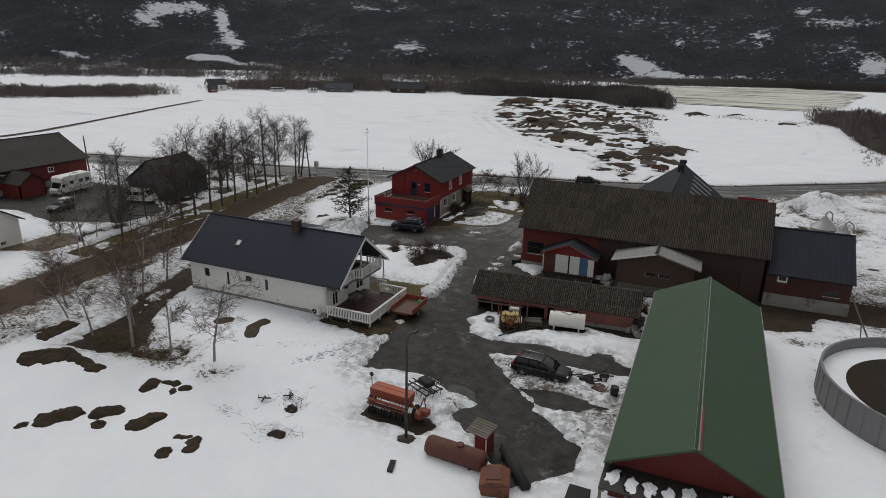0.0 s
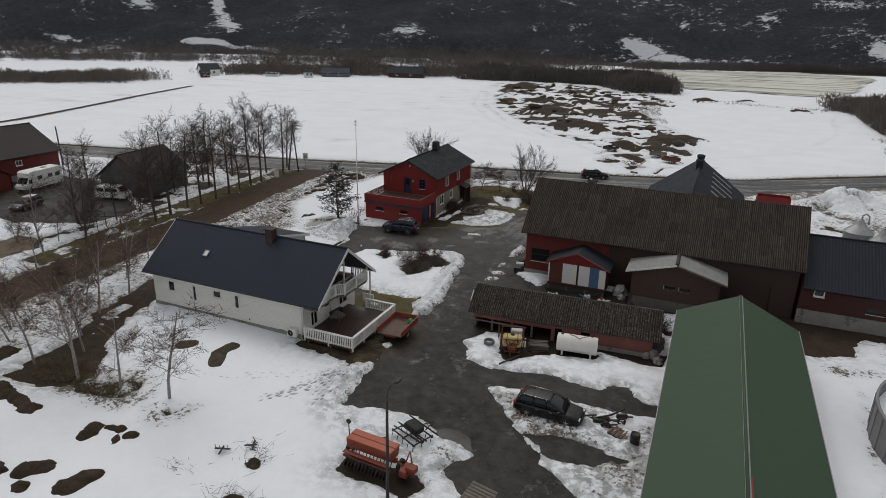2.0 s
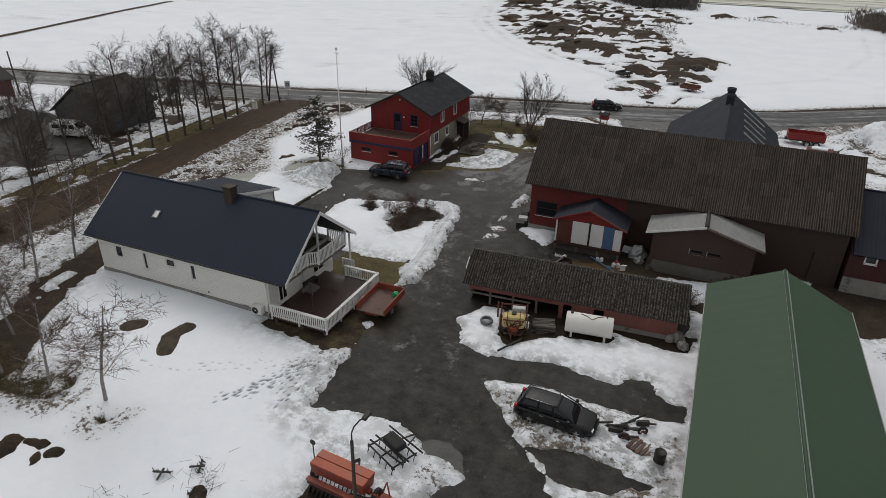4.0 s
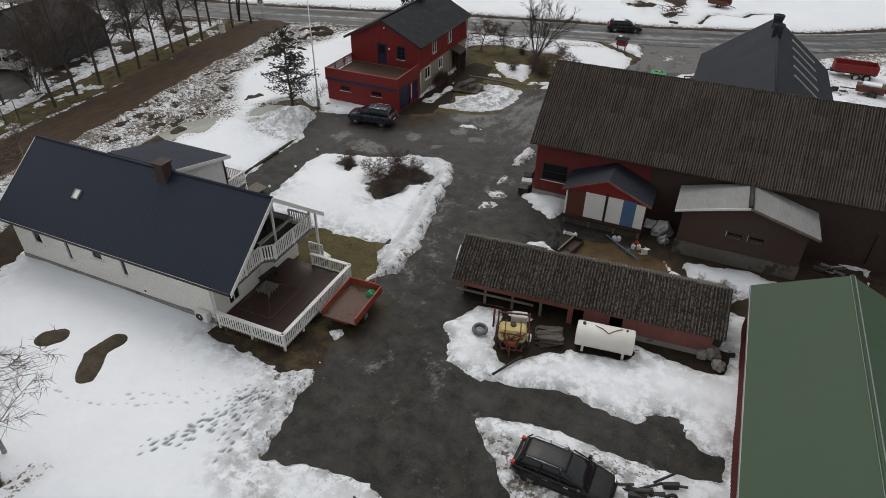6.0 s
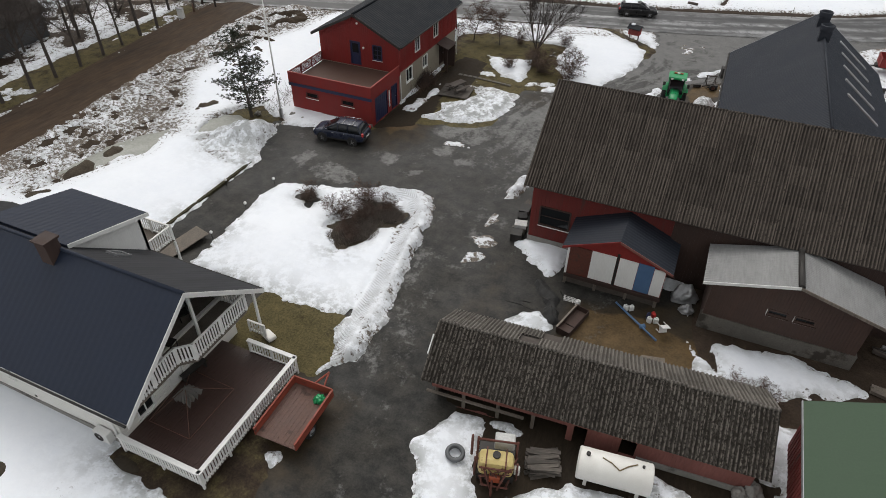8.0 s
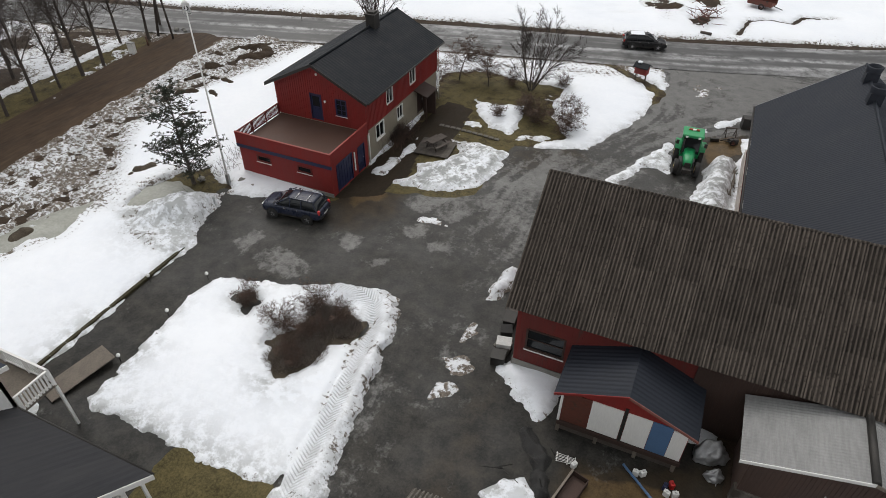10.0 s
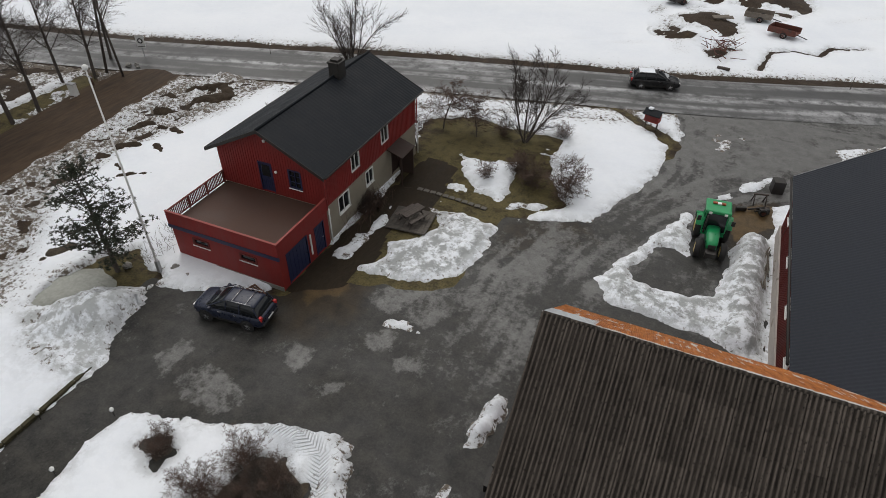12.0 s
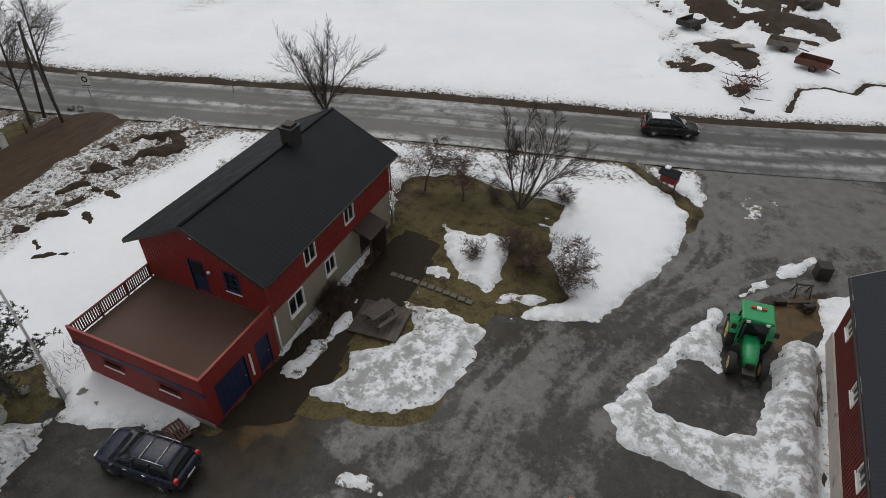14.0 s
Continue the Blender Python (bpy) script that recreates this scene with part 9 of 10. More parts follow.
def pump_hut():
    t = thing("pump_hut", pose(-10.5, 31.6, 0, 0, 0, -12), "little red hut with a slatted wooden roof", "hut")
    for a in ((-0.45, 0.45, -0.45, -0.40), (-0.45, 0.45, 0.40, 0.45), (-0.45, -0.40, -0.398, 0.398), (0.40, 0.45, -0.398, 0.398)):
        part("wall", boxed(*a, -0.2, 1.75), "barn_red", t)
    part("door", boxed(-0.3, 0.3, -0.48, -0.452, 0.05, 1.55), "red", t)
    for x in (-0.42, 0.42):
        part("corner_board", boxed(x - 0.04, x + 0.04, -0.49, -0.455, -0.1, 1.75), "white", t)
    for k in range(7):
        part("roof_slat", boxed(-0.75, 0.75, -0.72 + k * 0.2, -0.72 + k * 0.2 + 0.16, 1.78, 1.83, m=pose(0, 0, 0, 10)), "timber", t)
    return t


pump_hut()


def hopper_box():
    t = thing("feed_box", pose(-8.55, 28.3, 0.05, 6, -7, 14), "rusty orange steel box in the snow", "box")
    bm = bmesh.new()
    prism(bm, [(-0.75, 0.0), (0.75, 0.0), (0.85, 0.95), (0.4, 1.25), (-0.4, 1.25), (-0.85, 0.95)], -0.7, 0.7)
    part("body", bm, "rust_box", t)
    for y in (-0.72, 0.68):
        part("rim", boxed(-0.8, 0.8, y, y + 0.04, 0.9, 1.0), "rust_red", t)
    part("lid", boxed(-0.42, 0.42, -0.5, 0.5, 1.251, 1.30), "rust_red", t)
    return t


hopper_box()
_bm = bmesh.new()
tube(_bm, (-9.2, 31.7, 0.4), (-7.0, 28.9, 0.35), 0.32, seg=20)
tube(_bm, (-9.45, 32.05, 0.42), (-9.15, 31.65, 0.40), 0.12, seg=10)
tagged(link_mesh("black_pipe", _bm, "rubber"), "thick black plastic pipe lying in the snow", "pipe")
_bm = bmesh.new()
box(_bm, -4.7, -3.5, 28.2, 29.6, 0.0, 0.9, bevel=0.05)
tagged(link_mesh("black_container", _bm, "rubber"), "black plastic container beside the green-roofed shed", "container")
_bm = bmesh.new()
prism(_bm, [(-0.14, 0.0), (0.14, 0.0), (0.18, 0.2), (-0.18, 0.2)], -0.5, 0.5)
tagged(link_mesh("trough", _bm, "rubber"), "black trough upside down in the snow", "trough").matrix_world = pose(-14.8, 27.4, 0.18, 0, 0, 15)


def small_implement(m, label, seed):
    rng = random.Random(seed)
    t = thing("implement", m @ Matrix.Diagonal((0.75, 0.75, 0.62, 1)), label, "farm machine")
    bm = bmesh.new()
    box(bm, -0.6, 0.6, -0.06, 0.06, 0.35, 0.45)
    box(bm, -0.06, 0.06, -0.7, 0.3, 0.36, 0.46)
    part("beam", bm, "dark_steel", t)
    for k in range(4):
        bm = bmesh.new()
        x = -0.5 + k * 0.33
        tube(bm, (x, 0, 0.4), (x + rng.uniform(-0.1, 0.1), 0.35, 0.1), 0.035, seg=6)
        tube(bm, (x, 0, 0.4), (x, -0.1, 0.75 + rng.uniform(0, 0.2)), 0.025, seg=6)
        part("tine", bm, "dark_steel", t)
    return t


small_implement(pose(-26.3, 30.1, 0.15, 0, 0, 20), "small black implement half sunk in snow", 1)
small_implement(pose(-24.9, 31.2, 0.1, 0, 0, -60), "rusty tine implement among dry stalks", 2)
small_implement(pose(-23.9, 29.9, 0.1, 0, 0, 40), "dark metal implement lying in the snow", 3)


def scatter_sticks(name, cx, cy, rx, ry, count, length, mat, seed, label, z=0.15, rise=0.5, thick=0.008):
    """A heap of sticks or stalks as one thing."""
    rng = random.Random(seed)
    bm = bmesh.new()
    for _ in range(count):
        x, y = rng.gauss(0, rx / 2), rng.gauss(0, ry / 2)
        a = rng.uniform(0, 2 * math.pi)
        L = length * rng.uniform(0.5, 1.2)
        z0 = rng.uniform(0, rise * 0.4)
        tube(bm, (x, y, z0), (x + L * math.cos(a), y + L * math.sin(a), z0 + rng.uniform(-0.05, rise)), thick * rng.uniform(0.7, 2.0), thick * 0.5, seg=4, caps=False)
    ob = link_mesh(name, bm, mat)
    ob.matrix_world = pose(cx, cy, z)
    return tagged(ob, label, "brushwood", kind="stuff")


scatter_sticks("dry_stalks", -24.3, 30.8, 1.4, 1.0, 60, 0.7, "twig", 4, "dry stalks sticking out of the snow")
scatter_sticks("dry_stalks", -23.2, 27.3, 1.8, 1.0, 70, 0.7, "twig", 5, "dry stalks sticking out of the snow")
scatter_sticks("dry_stalks", -27.6, 28.0, 1.0, 0.5, 30, 0.5, "twig", 6, "dry stalks sticking out of the snow")
scatter_sticks("brush_pile", 17.0, 68.5, 4.0, 5.0, 420, 2.2, "twig_red", 7, "brushwood heap beside the annex", 0.1, 1.4)
scatter_sticks("brush_pile", 16.4, 62.8, 3.0, 2.5, 180, 1.8, "twig_red", 8, "brushwood heap beside the annex", 0.1, 0.9)
scatter_sticks("hedge", -44.6, 79.0, 1.0, 7.0, 420, 0.45, "twig", 9, "low bare hedge along the garage", 0.1, 0.9)
scatter_sticks("hedge", -34.3, 84.5, 0.8, 3.0, 260, 0.5, "twig_red", 10, "bare shrubs against the house wall", 0.1, 1.2)


# ---- tank, sprayer and clutter in front of the low shed ----
def fuel_tank():
    t = thing("fuel_tank", pose(-9.75, 51.25, -0.1, 0, 0, 7), "stained white cylindrical fuel tank on legs", "tank")
    bm = bmesh.new()
    lathe(bm, [(0.0, -1.58), (0.66, -1.55), (0.70, -1.5), (0.70, 1.5), (0.66, 1.55), (0.0, 1.58)], 32, pose(0, 0, 1.0, 0, 90))
    part("barrel", bm, "tank_white", t)
    for x in (-1.1, 1.1):
        bm = bmesh.new()
        box(bm, x - 0.07, x + 0.07, -0.5, -0.38, -0.1, 0.62)
        box(bm, x - 0.07, x + 0.07, 0.38, 0.5, -0.1, 0.62)
        part("leg", bm, "tank_white", t)
    bm = bmesh.new()
    pts = [(-0.6, 0.0, 1.72), (-0.2, -0.15, 1.72), (0.15, -0.35, 1.63), (0.5, -0.1, 1.72), (0.85, 0.1, 1.72)]
    for a, b in zip(pts, pts[1:]):
        tube(bm, a, b, 0.03, seg=6)
    part("hose", bm, "hose_brown", t, "brown hose over the top")
    part("filler", tubed((-1.2, 0, 1.68), (-1.2, 0, 1.8), 0.09, seg=12), "dark_steel", t)
    part("filler", tubed((1.1, 0.05, 1.68), (1.1, 0.05, 1.78), 0.06, seg=12), "dark_steel", t)
    return t


fuel_tank()


def sprayer():
    t = thing("field_sprayer", pose(-14.5, 49.45, 0.05, 0, 0, 15), "field sprayer with yellowed tank and rusty red frame", "farm machine")
    part("tank", boxed(-0.78, 0.78, -0.42, 0.42, 0.45, 1.42, bevel=0.24), "yellow", t)
    part("tank_lid", tubed((0.0, 0.05, 1.41), (0.0, 0.05, 1.52), 0.17, seg=14), "dark_steel", t)
    for x in (-0.42, 0.42):
        part("tank_strap", boxed(x - 0.03, x + 0.03, -0.44, 0.44, 1.0, 1.435), "rust_red", t)
    bm = bmesh.new()
    for a, b in (((-0.7, -0.5, 1.25), (0.7, -0.5, 1.2)), ((-0.5, -0.5, 1.2), (-0.15, -0.85, 0.25)), ((0.5, -0.5, 1.2), (0.15, -0.85, 0.25)), ((-0.6, -0.75, 0.35), (0.6, -0.75, 0.3)), ((-0.9, -0.3, 0.3), (-0.9, -0.2, 1.5)), ((0.92, -0.3, 0.3), (0.92, -0.2, 1.4))):
        tube(bm, a, b, 0.045)
    part("front_frame", bm, "rust_red", t)
    bm = bmesh.new()
    for x in (-0.85, 0.85):
        tube(bm, (x, 0.45, 0.1), (x, 0.45, 2.0), 0.05)
    tube(bm, (-0.85, 0.45, 1.9), (0.85, 0.45, 1.9), 0.05)
    tube(bm, (-0.85, 0.45, 0.6), (0.85, 0.45, 0.6), 0.05)
    tube(bm, (-0.85, 0.45, 0.3), (-0.5, -0.7, 0.2), 0.05)
    tube(bm, (0.85, 0.45, 0.3), (0.5, -0.7, 0.2), 0.05)
    tube(bm, (-0.1, -0.4, 0.7), (-0.1, -1.1, 0.1), 0.05)
    tube(bm, (-0.7, -0.40, 0.4), (0.75, -0.42, 1.3), 0.035)
    tube(bm, (-1.1, 0.3, 0.9), (-1.1, 0.5, 2.0), 0.06)
    part("boom", bm, "rust_red", t)
    part("pump", boxed(-0.25, 0.25, -0.62, -0.36, 0.35, 0.75, bevel=0.05), "orange", t)
    part("rinse_tank", boxed(-0.15, 0.75, 0.72, 1.25, 0.85, 1.45, bevel=0.07), "dirty_white", t)
    for a, b in (((-0.95, -0.1, 1.15), (0.95, -0.12, 1.2)), ((-0.62, -0.55, 0.6), (0.62, -0.5, 0.95)), ((-0.3, -0.5, 1.15), (0.35, -0.62, 0.45)), ((0.3, -0.46, 1.3), (-0.4, -0.55, 0.5)), ((-0.9, 0.1, 1.45), (-0.55, -0.45, 0.9)), ((0.9, 0.1, 1.4), (0.55, -0.45, 0.95))):
        part("brace", tubed(a, b, 0.03, seg=6), "rust_red", t)
    part("canister", boxed(0.80, 1.05, -0.2, 0.05, 0.5, 0.95, bevel=0.05), "tank_white", t)
    bm = bmesh.new()
    for k in range(5):
        tube(bm, (-0.4 + 0.2 * k, -0.37, 1.0), (-0.3 + 0.13 * k, -0.6, 0.6 - 0.03 * k), 0.02, seg=5)
    part("hoses", bm, "rubber", t)
    part("stand", boxed(-0.8, 0.8, -0.3, 1.35, 0.0, 0.44), "dark_steel", t)
    return t


sprayer()
_rng = random.Random(15)
pile = thing("board_pile", pose(-12.75, 50.8, 0, 0, 0, 18), "pile of grey weathered boards", "board pile")
for k in range(46):
    part("board", boxed(-0.68, 0.68, -0.085, 0.085, -0.035, 0.035), "slab_wood", pile).matrix_basis = pose(_rng.uniform(-0.14, 0.14), -0.5 + (k % 8) * 0.14 + _rng.uniform(-0.04, 0.04), 0.05 + 0.10 * (k // 8), _rng.uniform(-14, 14), _rng.uniform(-4, 4), _rng.uniform(-16, 16))
_bm = bmesh.new()
tube(_bm, (-14.6, 46.6, 0.34), (-13.6, 48.5, 0.36), 0.07, seg=8)
tagged(link_mesh("drawbar_pole", _bm, "dark_steel"), "dark steel drawbar lying on the snow", "pole")
_bm = bmesh.new()
lathe(_bm, [(0.26, 0.0), (0.42, 0.0), (0.46, 0.09), (0.42, 0.18), (0.26, 0.18), (0.30, 0.09), (0.26, 0.0)], 24)
tagged(link_mesh("old_tyre", _bm, "grey_paint"), "old grey tyre lying in the snow", "tyre").matrix_world = pose(-16.45, 49.55, 0.30, 6, 4, 0)
for k, (x, y, r) in enumerate(((-4.1, 53.2, 0.42), (-3.7, 52.4, 0.35), (-4.6, 52.9, 0.3))):
    mound("stone", x, y, r, r, r * 1.3, 30 * k, 190 + k, "concrete", "grey boulder at the shed's end", "stone", "stones")


def scrap(m, seed, label, mat="dark_steel"):
    rng = random.Random(seed)
    t = thing("scrap_machine", m, label, "scrap")
    for k in range(7):
        bm = bmesh.new()
        x, y = rng.uniform(-0.9, 0.9), rng.uniform(-0.4, 0.4)
        if k % 2:
            box(bm, x - 0.35, x + 0.35, y - 0.1, y + 0.1, 0.05, rng.uniform(0.2, 0.5), bevel=0.02)
        else:
            tube(bm, (x - 0.5, y, 0.15), (x + 0.5, y + rng.uniform(-0.3, 0.3), rng.uniform(0.2, 0.7)), 0.06)
        part("piece", bm, mat if k % 3 else "bark", t)
    wheel(t, 0.4, -0.45, 0.28, 0.14, "rust_red")
    return t


scrap(pose(-6.4, 42.5, 0.12, 0, 0, 8) @ Matrix.Diagonal((1.1, 1.1, 1.0, 1)), 1, "rusty scrap implement beside the black car")
scrap(pose(-5.6, 43.2, 0.12, 0, 0, 24), 2, "rusty scrap implement beside the black car")
crate = thing("slatted_crate", pose(-4.95, 41.75, 0.12, 0, 0, -24), "old brown slatted crate lying in the snow", "crate")
for k in range(5):
    part("slat", boxed(-0.62, -0.62 + 0.17, -0.5, 0.5, 0.16, 0.21), "wood", crate).matrix_basis = pose(k * 0.265, 0, 0, 0, 2 * (k % 2), 3 * (k % 3) - 3)
for y in (-0.4, 0.4):
    part("bearer", boxed(-0.62, 0.62, y - 0.06, y + 0.06, 0.0, 0.155), "bark", crate)
drum_bm = bmesh.new()
lathe(drum_bm, [(0.0, 0.0), (0.27, 0.0), (0.29, 0.03), (0.28, 0.28), (0.30, 0.30), (0.28, 0.32), (0.28, 0.58), (0.30, 0.60), (0.29, 0.86), (0.27, 0.88), (0.25, 0.84), (0.0, 0.84)], 20)
tagged(link_mesh("oil_drum", drum_bm, "dark_steel"), "dark rusty oil drum standing in the snow", "drum").matrix_world = pose(-4.0, 41.1, 0.15)
# rusty tray, black netting and a wire rack before the porch
tray = thing("steel_tray", pose(-13.78, 59.98, 0.02, 0, 0, 75), "rusty open steel tray with a pale wooden edge", "tray")
part("floor", boxed(-1.1, 1.1, -0.36, 0.36, 0.05, 0.09), "brown_wing", tray)
for a, b, c, d, mat_ in ((-1.12, 1.12, 0.36, 0.40, "brown"), (-1.12, 1.12, -0.40, -0.36, "brown"), (-1.14, -1.1, -0.358, 0.358, "brown"), (1.1, 1.14, -0.358, 0.358, "brown")):
    part("side", boxed(a, b, c, d, 0.0, 0.42), mat_, tray)
part("edge_board", boxed(-1.15, 1.15, 0.34, 0.44, 0.421, 0.46), "timber", tray, "pale weathered edge board")
part("rib", boxed(-0.3, -0.24, -0.355, 0.355, 0.091, 0.14), "brown", tray)
clod_mound([(-16.4, 62.3, -15.2, 61.2, 0.55), (-15.2, 61.2, -14.9, 59.8, 0.45)], 0.55, 611, "netting", "heap of black netting and tarpaulin", "tarpaulin", "", 0.5, "tarpaulin").location.z = 0.02
_rng = random.Random(44)
for k in range(7):
    _x, _y = _rng.uniform(-16.8, -14.8), _rng.uniform(59.8, 62.6)
    tagged(link_mesh("iron_rod", tubed((0, 0, 0), (_rng.uniform(-0.9, 0.9), _rng.uniform(-0.9, 0.9), _rng.uniform(0.2, 0.9)), 0.03, 0.015, seg=6), "dark_steel"), "dark iron rod sticking out of netting", "rod", "iron rods in the heap").matrix_world = pose(_x, _y, 0.15)
rack = thing("wire_rack", pose(-14.35, 61.75, 0.05, 0, 12, 10), "bent white wire rack lying on the ground", "rack")
for k in range(6):
    part("wire", tubed((-0.45, -0.2 + 0.08 * k, 0.05 + 0.02 * (k % 2)), (0.45, -0.15 + 0.06 * k, 0.12), 0.013, seg=5), "white", rack)
for x in (-0.4, 0.1, 0.45):
    part("bar", tubed((x, -0.24, 0.06), (x, 0.24, 0.1), 0.016, seg=5), "white", rack)
for k, (x, y, z, a, b, c, turn_, mat_, lab) in enumerate(((-19.15, 66.0, 0, 0.35, 0.35, 0.6, 8, "dark_steel", "dark steel box at the barn corner"), (-19.2, 66.9, 0, 0.4, 0.35, 0.45, -6, "stained_concrete", "grey stained box at the barn corner"),
                                                     (-19.15, 66.85, 0.45, 0.38, 0.3, 0.3, 12, "dirty_white", "pale grey box on top of another"), (-19.35, 67.8, 0, 0.3, 0.3, 0.7, 20, "rubber", "black tub at the barn corner"),
                                                     (-19.5, 68.9, 0, 0.32, 0.45, 0.55, 4, "dark_steel", "dark steel box against the barn"), (-19.45, 69.8, 0, 0.3, 0.3, 0.4, -10, "slab_wood", "grey wooden box against the barn"))):
    bm = bmesh.new()
    box(bm, -a, a, -b, b, 0, c - 0.05, bevel=0.02)
    ob = tagged(link_mesh("storage_box", bm, mat_), lab, "box", "boxes at the barn corner")
    ob.matrix_world = pose(x, y, z + 0.02, 0, 0, turn_)
    part("lid", boxed(-a - 0.02, a + 0.02, -b - 0.02, b + 0.02, c - 0.049, c), mat_, ob)
scrap(pose(2.4, 64.3, 0.05, 0, 0, -15), 5, "grey scrap lying behind the green-roofed shed", "steel")
scrap(pose(-10.2, 95.7, 0.02, 0, 0, 20), 6, "rusty scrap on the muddy yard")

# ---- clutter before the porch ----
_bm = bmesh.new()
tube(_bm, (-11.9, 62.5, 0.25), (-9.3, 60.4, 0.25), 0.06, seg=10)
tube(_bm, (-10.3, 61.1, 0.25), (-10.05, 61.25, 0.27), 0.13, seg=10)
tagged(link_mesh("blue_pole", _bm, "blue"), "blue pole lying on brown ground", "pole")
for k, (x, y, mat_) in enumerate(((-11.3, 62.35, "white"), (-11.0, 62.45, "white"), (-10.0, 62.2, "navy"), (-9.75, 62.4, "red_plastic"), (-9.9, 61.9, "white"), (-9.55, 62.0, "white"), (-13.9, 61.6, "white"))):
    bm = bmesh.new()
    box(bm, -0.14, 0.14, -0.1, 0.1, 0, 0.36, bevel=0.04)
    tube(bm, (0, 0, 0.36), (0, 0, 0.44), 0.05, seg=8)
    tagged(link_mesh("canister", bm, mat_), {"white": "small white canister", "navy": "dark blue canister", "red_plastic": "red canister"}[mat_] + " on the ground by the porch", "canister", "canisters by the porch").matrix_world = pose(x, y, 0.0, 0, 0, 40 * k)
for k, (x, y, r) in enumerate(((-8.4, 64.7, 0.75), (-8.1, 63.6, 0.4))):
    mound("tarpaulin", x, y, r, r * 0.7, r * 1.1, 20, 200 + k, "steel", "grey crumpled tarpaulin bundle against the wing", "tarpaulin")
chair = thing("plastic_chair", pose(-9.3, 61.6, 0, 70, 0, 30), "white garden chair tipped over", "chair")
part("seat", boxed(-0.22, 0.22, -0.22, 0.22, 0.40, 0.44), "white", chair)
part("backrest", boxed(-0.22, 0.22, 0.2, 0.24, 0.45, 0.85), "white", chair)
for x in (-0.2, 0.2):
    for y in (-0.2, 0.2):
        part("leg", boxed(x - 0.02, x + 0.02, y - 0.02, y + 0.02, 0, 0.4), "white", chair)
chair.location.z = 0.3
for k, (x, y, a) in enumerate(((-9.2, 59.1, 12), (-7.2, 57.9, 15))):
    tagged(link_mesh("board", boxed(-0.6, 0.6, -0.25, 0.25, 0, 0.05), "timber"), "loose board on brown mud", "board", "loose boards").matrix_world = pose(x, y, 0.04, 0, 0, a)
ply = thing("lumber_stack", pose(2.6, 61.5, 0, 0, 0, -10), "stack of pale planks behind the green-roofed shed", "plank stack")
for k in range(9):
    part("plank", boxed(-1.5, 1.5, -0.1, 0.1, 0, 0.05), "timber", ply).matrix_basis = pose(0.1 * (k % 2), -0.3 + 0.24 * (k % 3), 0.05 + 0.07 * (k // 3), 0, 0, 3 * (k % 3) - 3)
ramp_ = tagged(link_mesh("ramp", boxed(-0.65, 0.65, -1.7, 1.7, -0.05, 0.0), "timber"), "weathered wooden ramp lying beside the house", "ramp")
ramp_.matrix_world = pose(-38.3, 56.2, 0.30, 5, 0, -14)

# ---- planks and saw-horse along the cowshed ----
_rng = random.Random(19)
leaning = thing("pole_stack", pose(-9.35, 88.5, 0, 0, 0, 0), "grey poles stacked against the red cowshed wall", "pole stack")
for k in range(14):
    y = _rng.uniform(-4.5, 4.0)
    bm = bmesh.new()
    tube(bm, (_rng.uniform(-0.5, 0.2), y, 0.08 + 0.05 * (k % 4)), (_rng.uniform(-0.2, 0.35), y + _rng.uniform(2.0, 3.4) * (1 if y < 1 else -1), 0.15 + _rng.uniform(0, 0.6)), 0.045, seg=7)
    part("pole", bm, "timber", leaning)
horse = thing("saw_horse", pose(-10.0, 97.0, 0, 0, 0, 15), "dark wooden saw-horse on the muddy yard", "saw-horse")
part("beam", boxed(-0.5, 0.5, -0.05, 0.05, 0.75, 0.85), "bark", horse)
for x in (-0.4, 0.4):
    for s in (-1, 1):
        part("leg", tubed((x, s * 0.35, 0), (x, 0, 0.8), 0.04), "bark", horse)
_bm = bmesh.new()
box(_bm, -0.4, 0.4, -0.4, 0.4, 0, 1.0, bevel=0.03)
tagged(link_mesh("crate", _bm, "dark_steel"), "dark box standing at the cowshed corner", "box").matrix_world = pose(-8.9, 99.2, 0, 0, 0, 12)

# ---- poles, signs, letter box hut, picnic place ----
fl = thing("flagpole", pose(-43.15, 73.85, 0), "tall white flagpole beside the red house", "flagpole")
part("pole", tubed((0, 0, -0.2), (0, 0, 12.9), 0.075, 0.04, seg=10), "white", fl)
bm = bmesh.new()
bmesh.ops.create_uvsphere(bm, u_segments=10, v_segments=8, radius=0.15)
part("knob", bm, "white", fl).matrix_basis = pose(0, 0, 13.0)
part("truck", tubed((-0.3, 0.05, 12.55), (0.3, -0.05, 12.55), 0.03), "steel", fl)
part("stay", boxed(-0.12, 0.12, -0.1, 0.1, -0.2, 0.8), "steel", fl)
ut = thing("utility_pole", pose(-68.6, 94.3, 0), "leaning wooden utility pole with a stay pole", "utility pole")
part("pole", tubed((-0.9, 0, -0.2), (0.35, 0.5, 8.4), 0.14, 0.10, seg=10), "bark", ut)
part("stay_pole", tubed((1.1, 0.2, -0.2), (0.2, 0.45, 7.6), 0.12, 0.09, seg=10), "bark", ut)
tagged(link_mesh("utility_pole", tubed((-105.6, 78.8, -0.2), (-105.9, 78.9, 7.0), 0.14, 0.1, seg=10), "bark"), "dark wooden utility pole at the red barn", "utility pole")
sg = thing("road_sign", pose(-69.2, 99.0, 0, 0, 0, 20), "white rectangular road sign on a post", "road sign")
part("post", tubed((0, 0.03, -0.2), (0, 0.03, 2.4), 0.035), "steel", sg)
part("plate", boxed(-0.45, 0.45, -0.02, 0.0, 1.1, 2.4), "white", sg)
bm = bmesh.new()
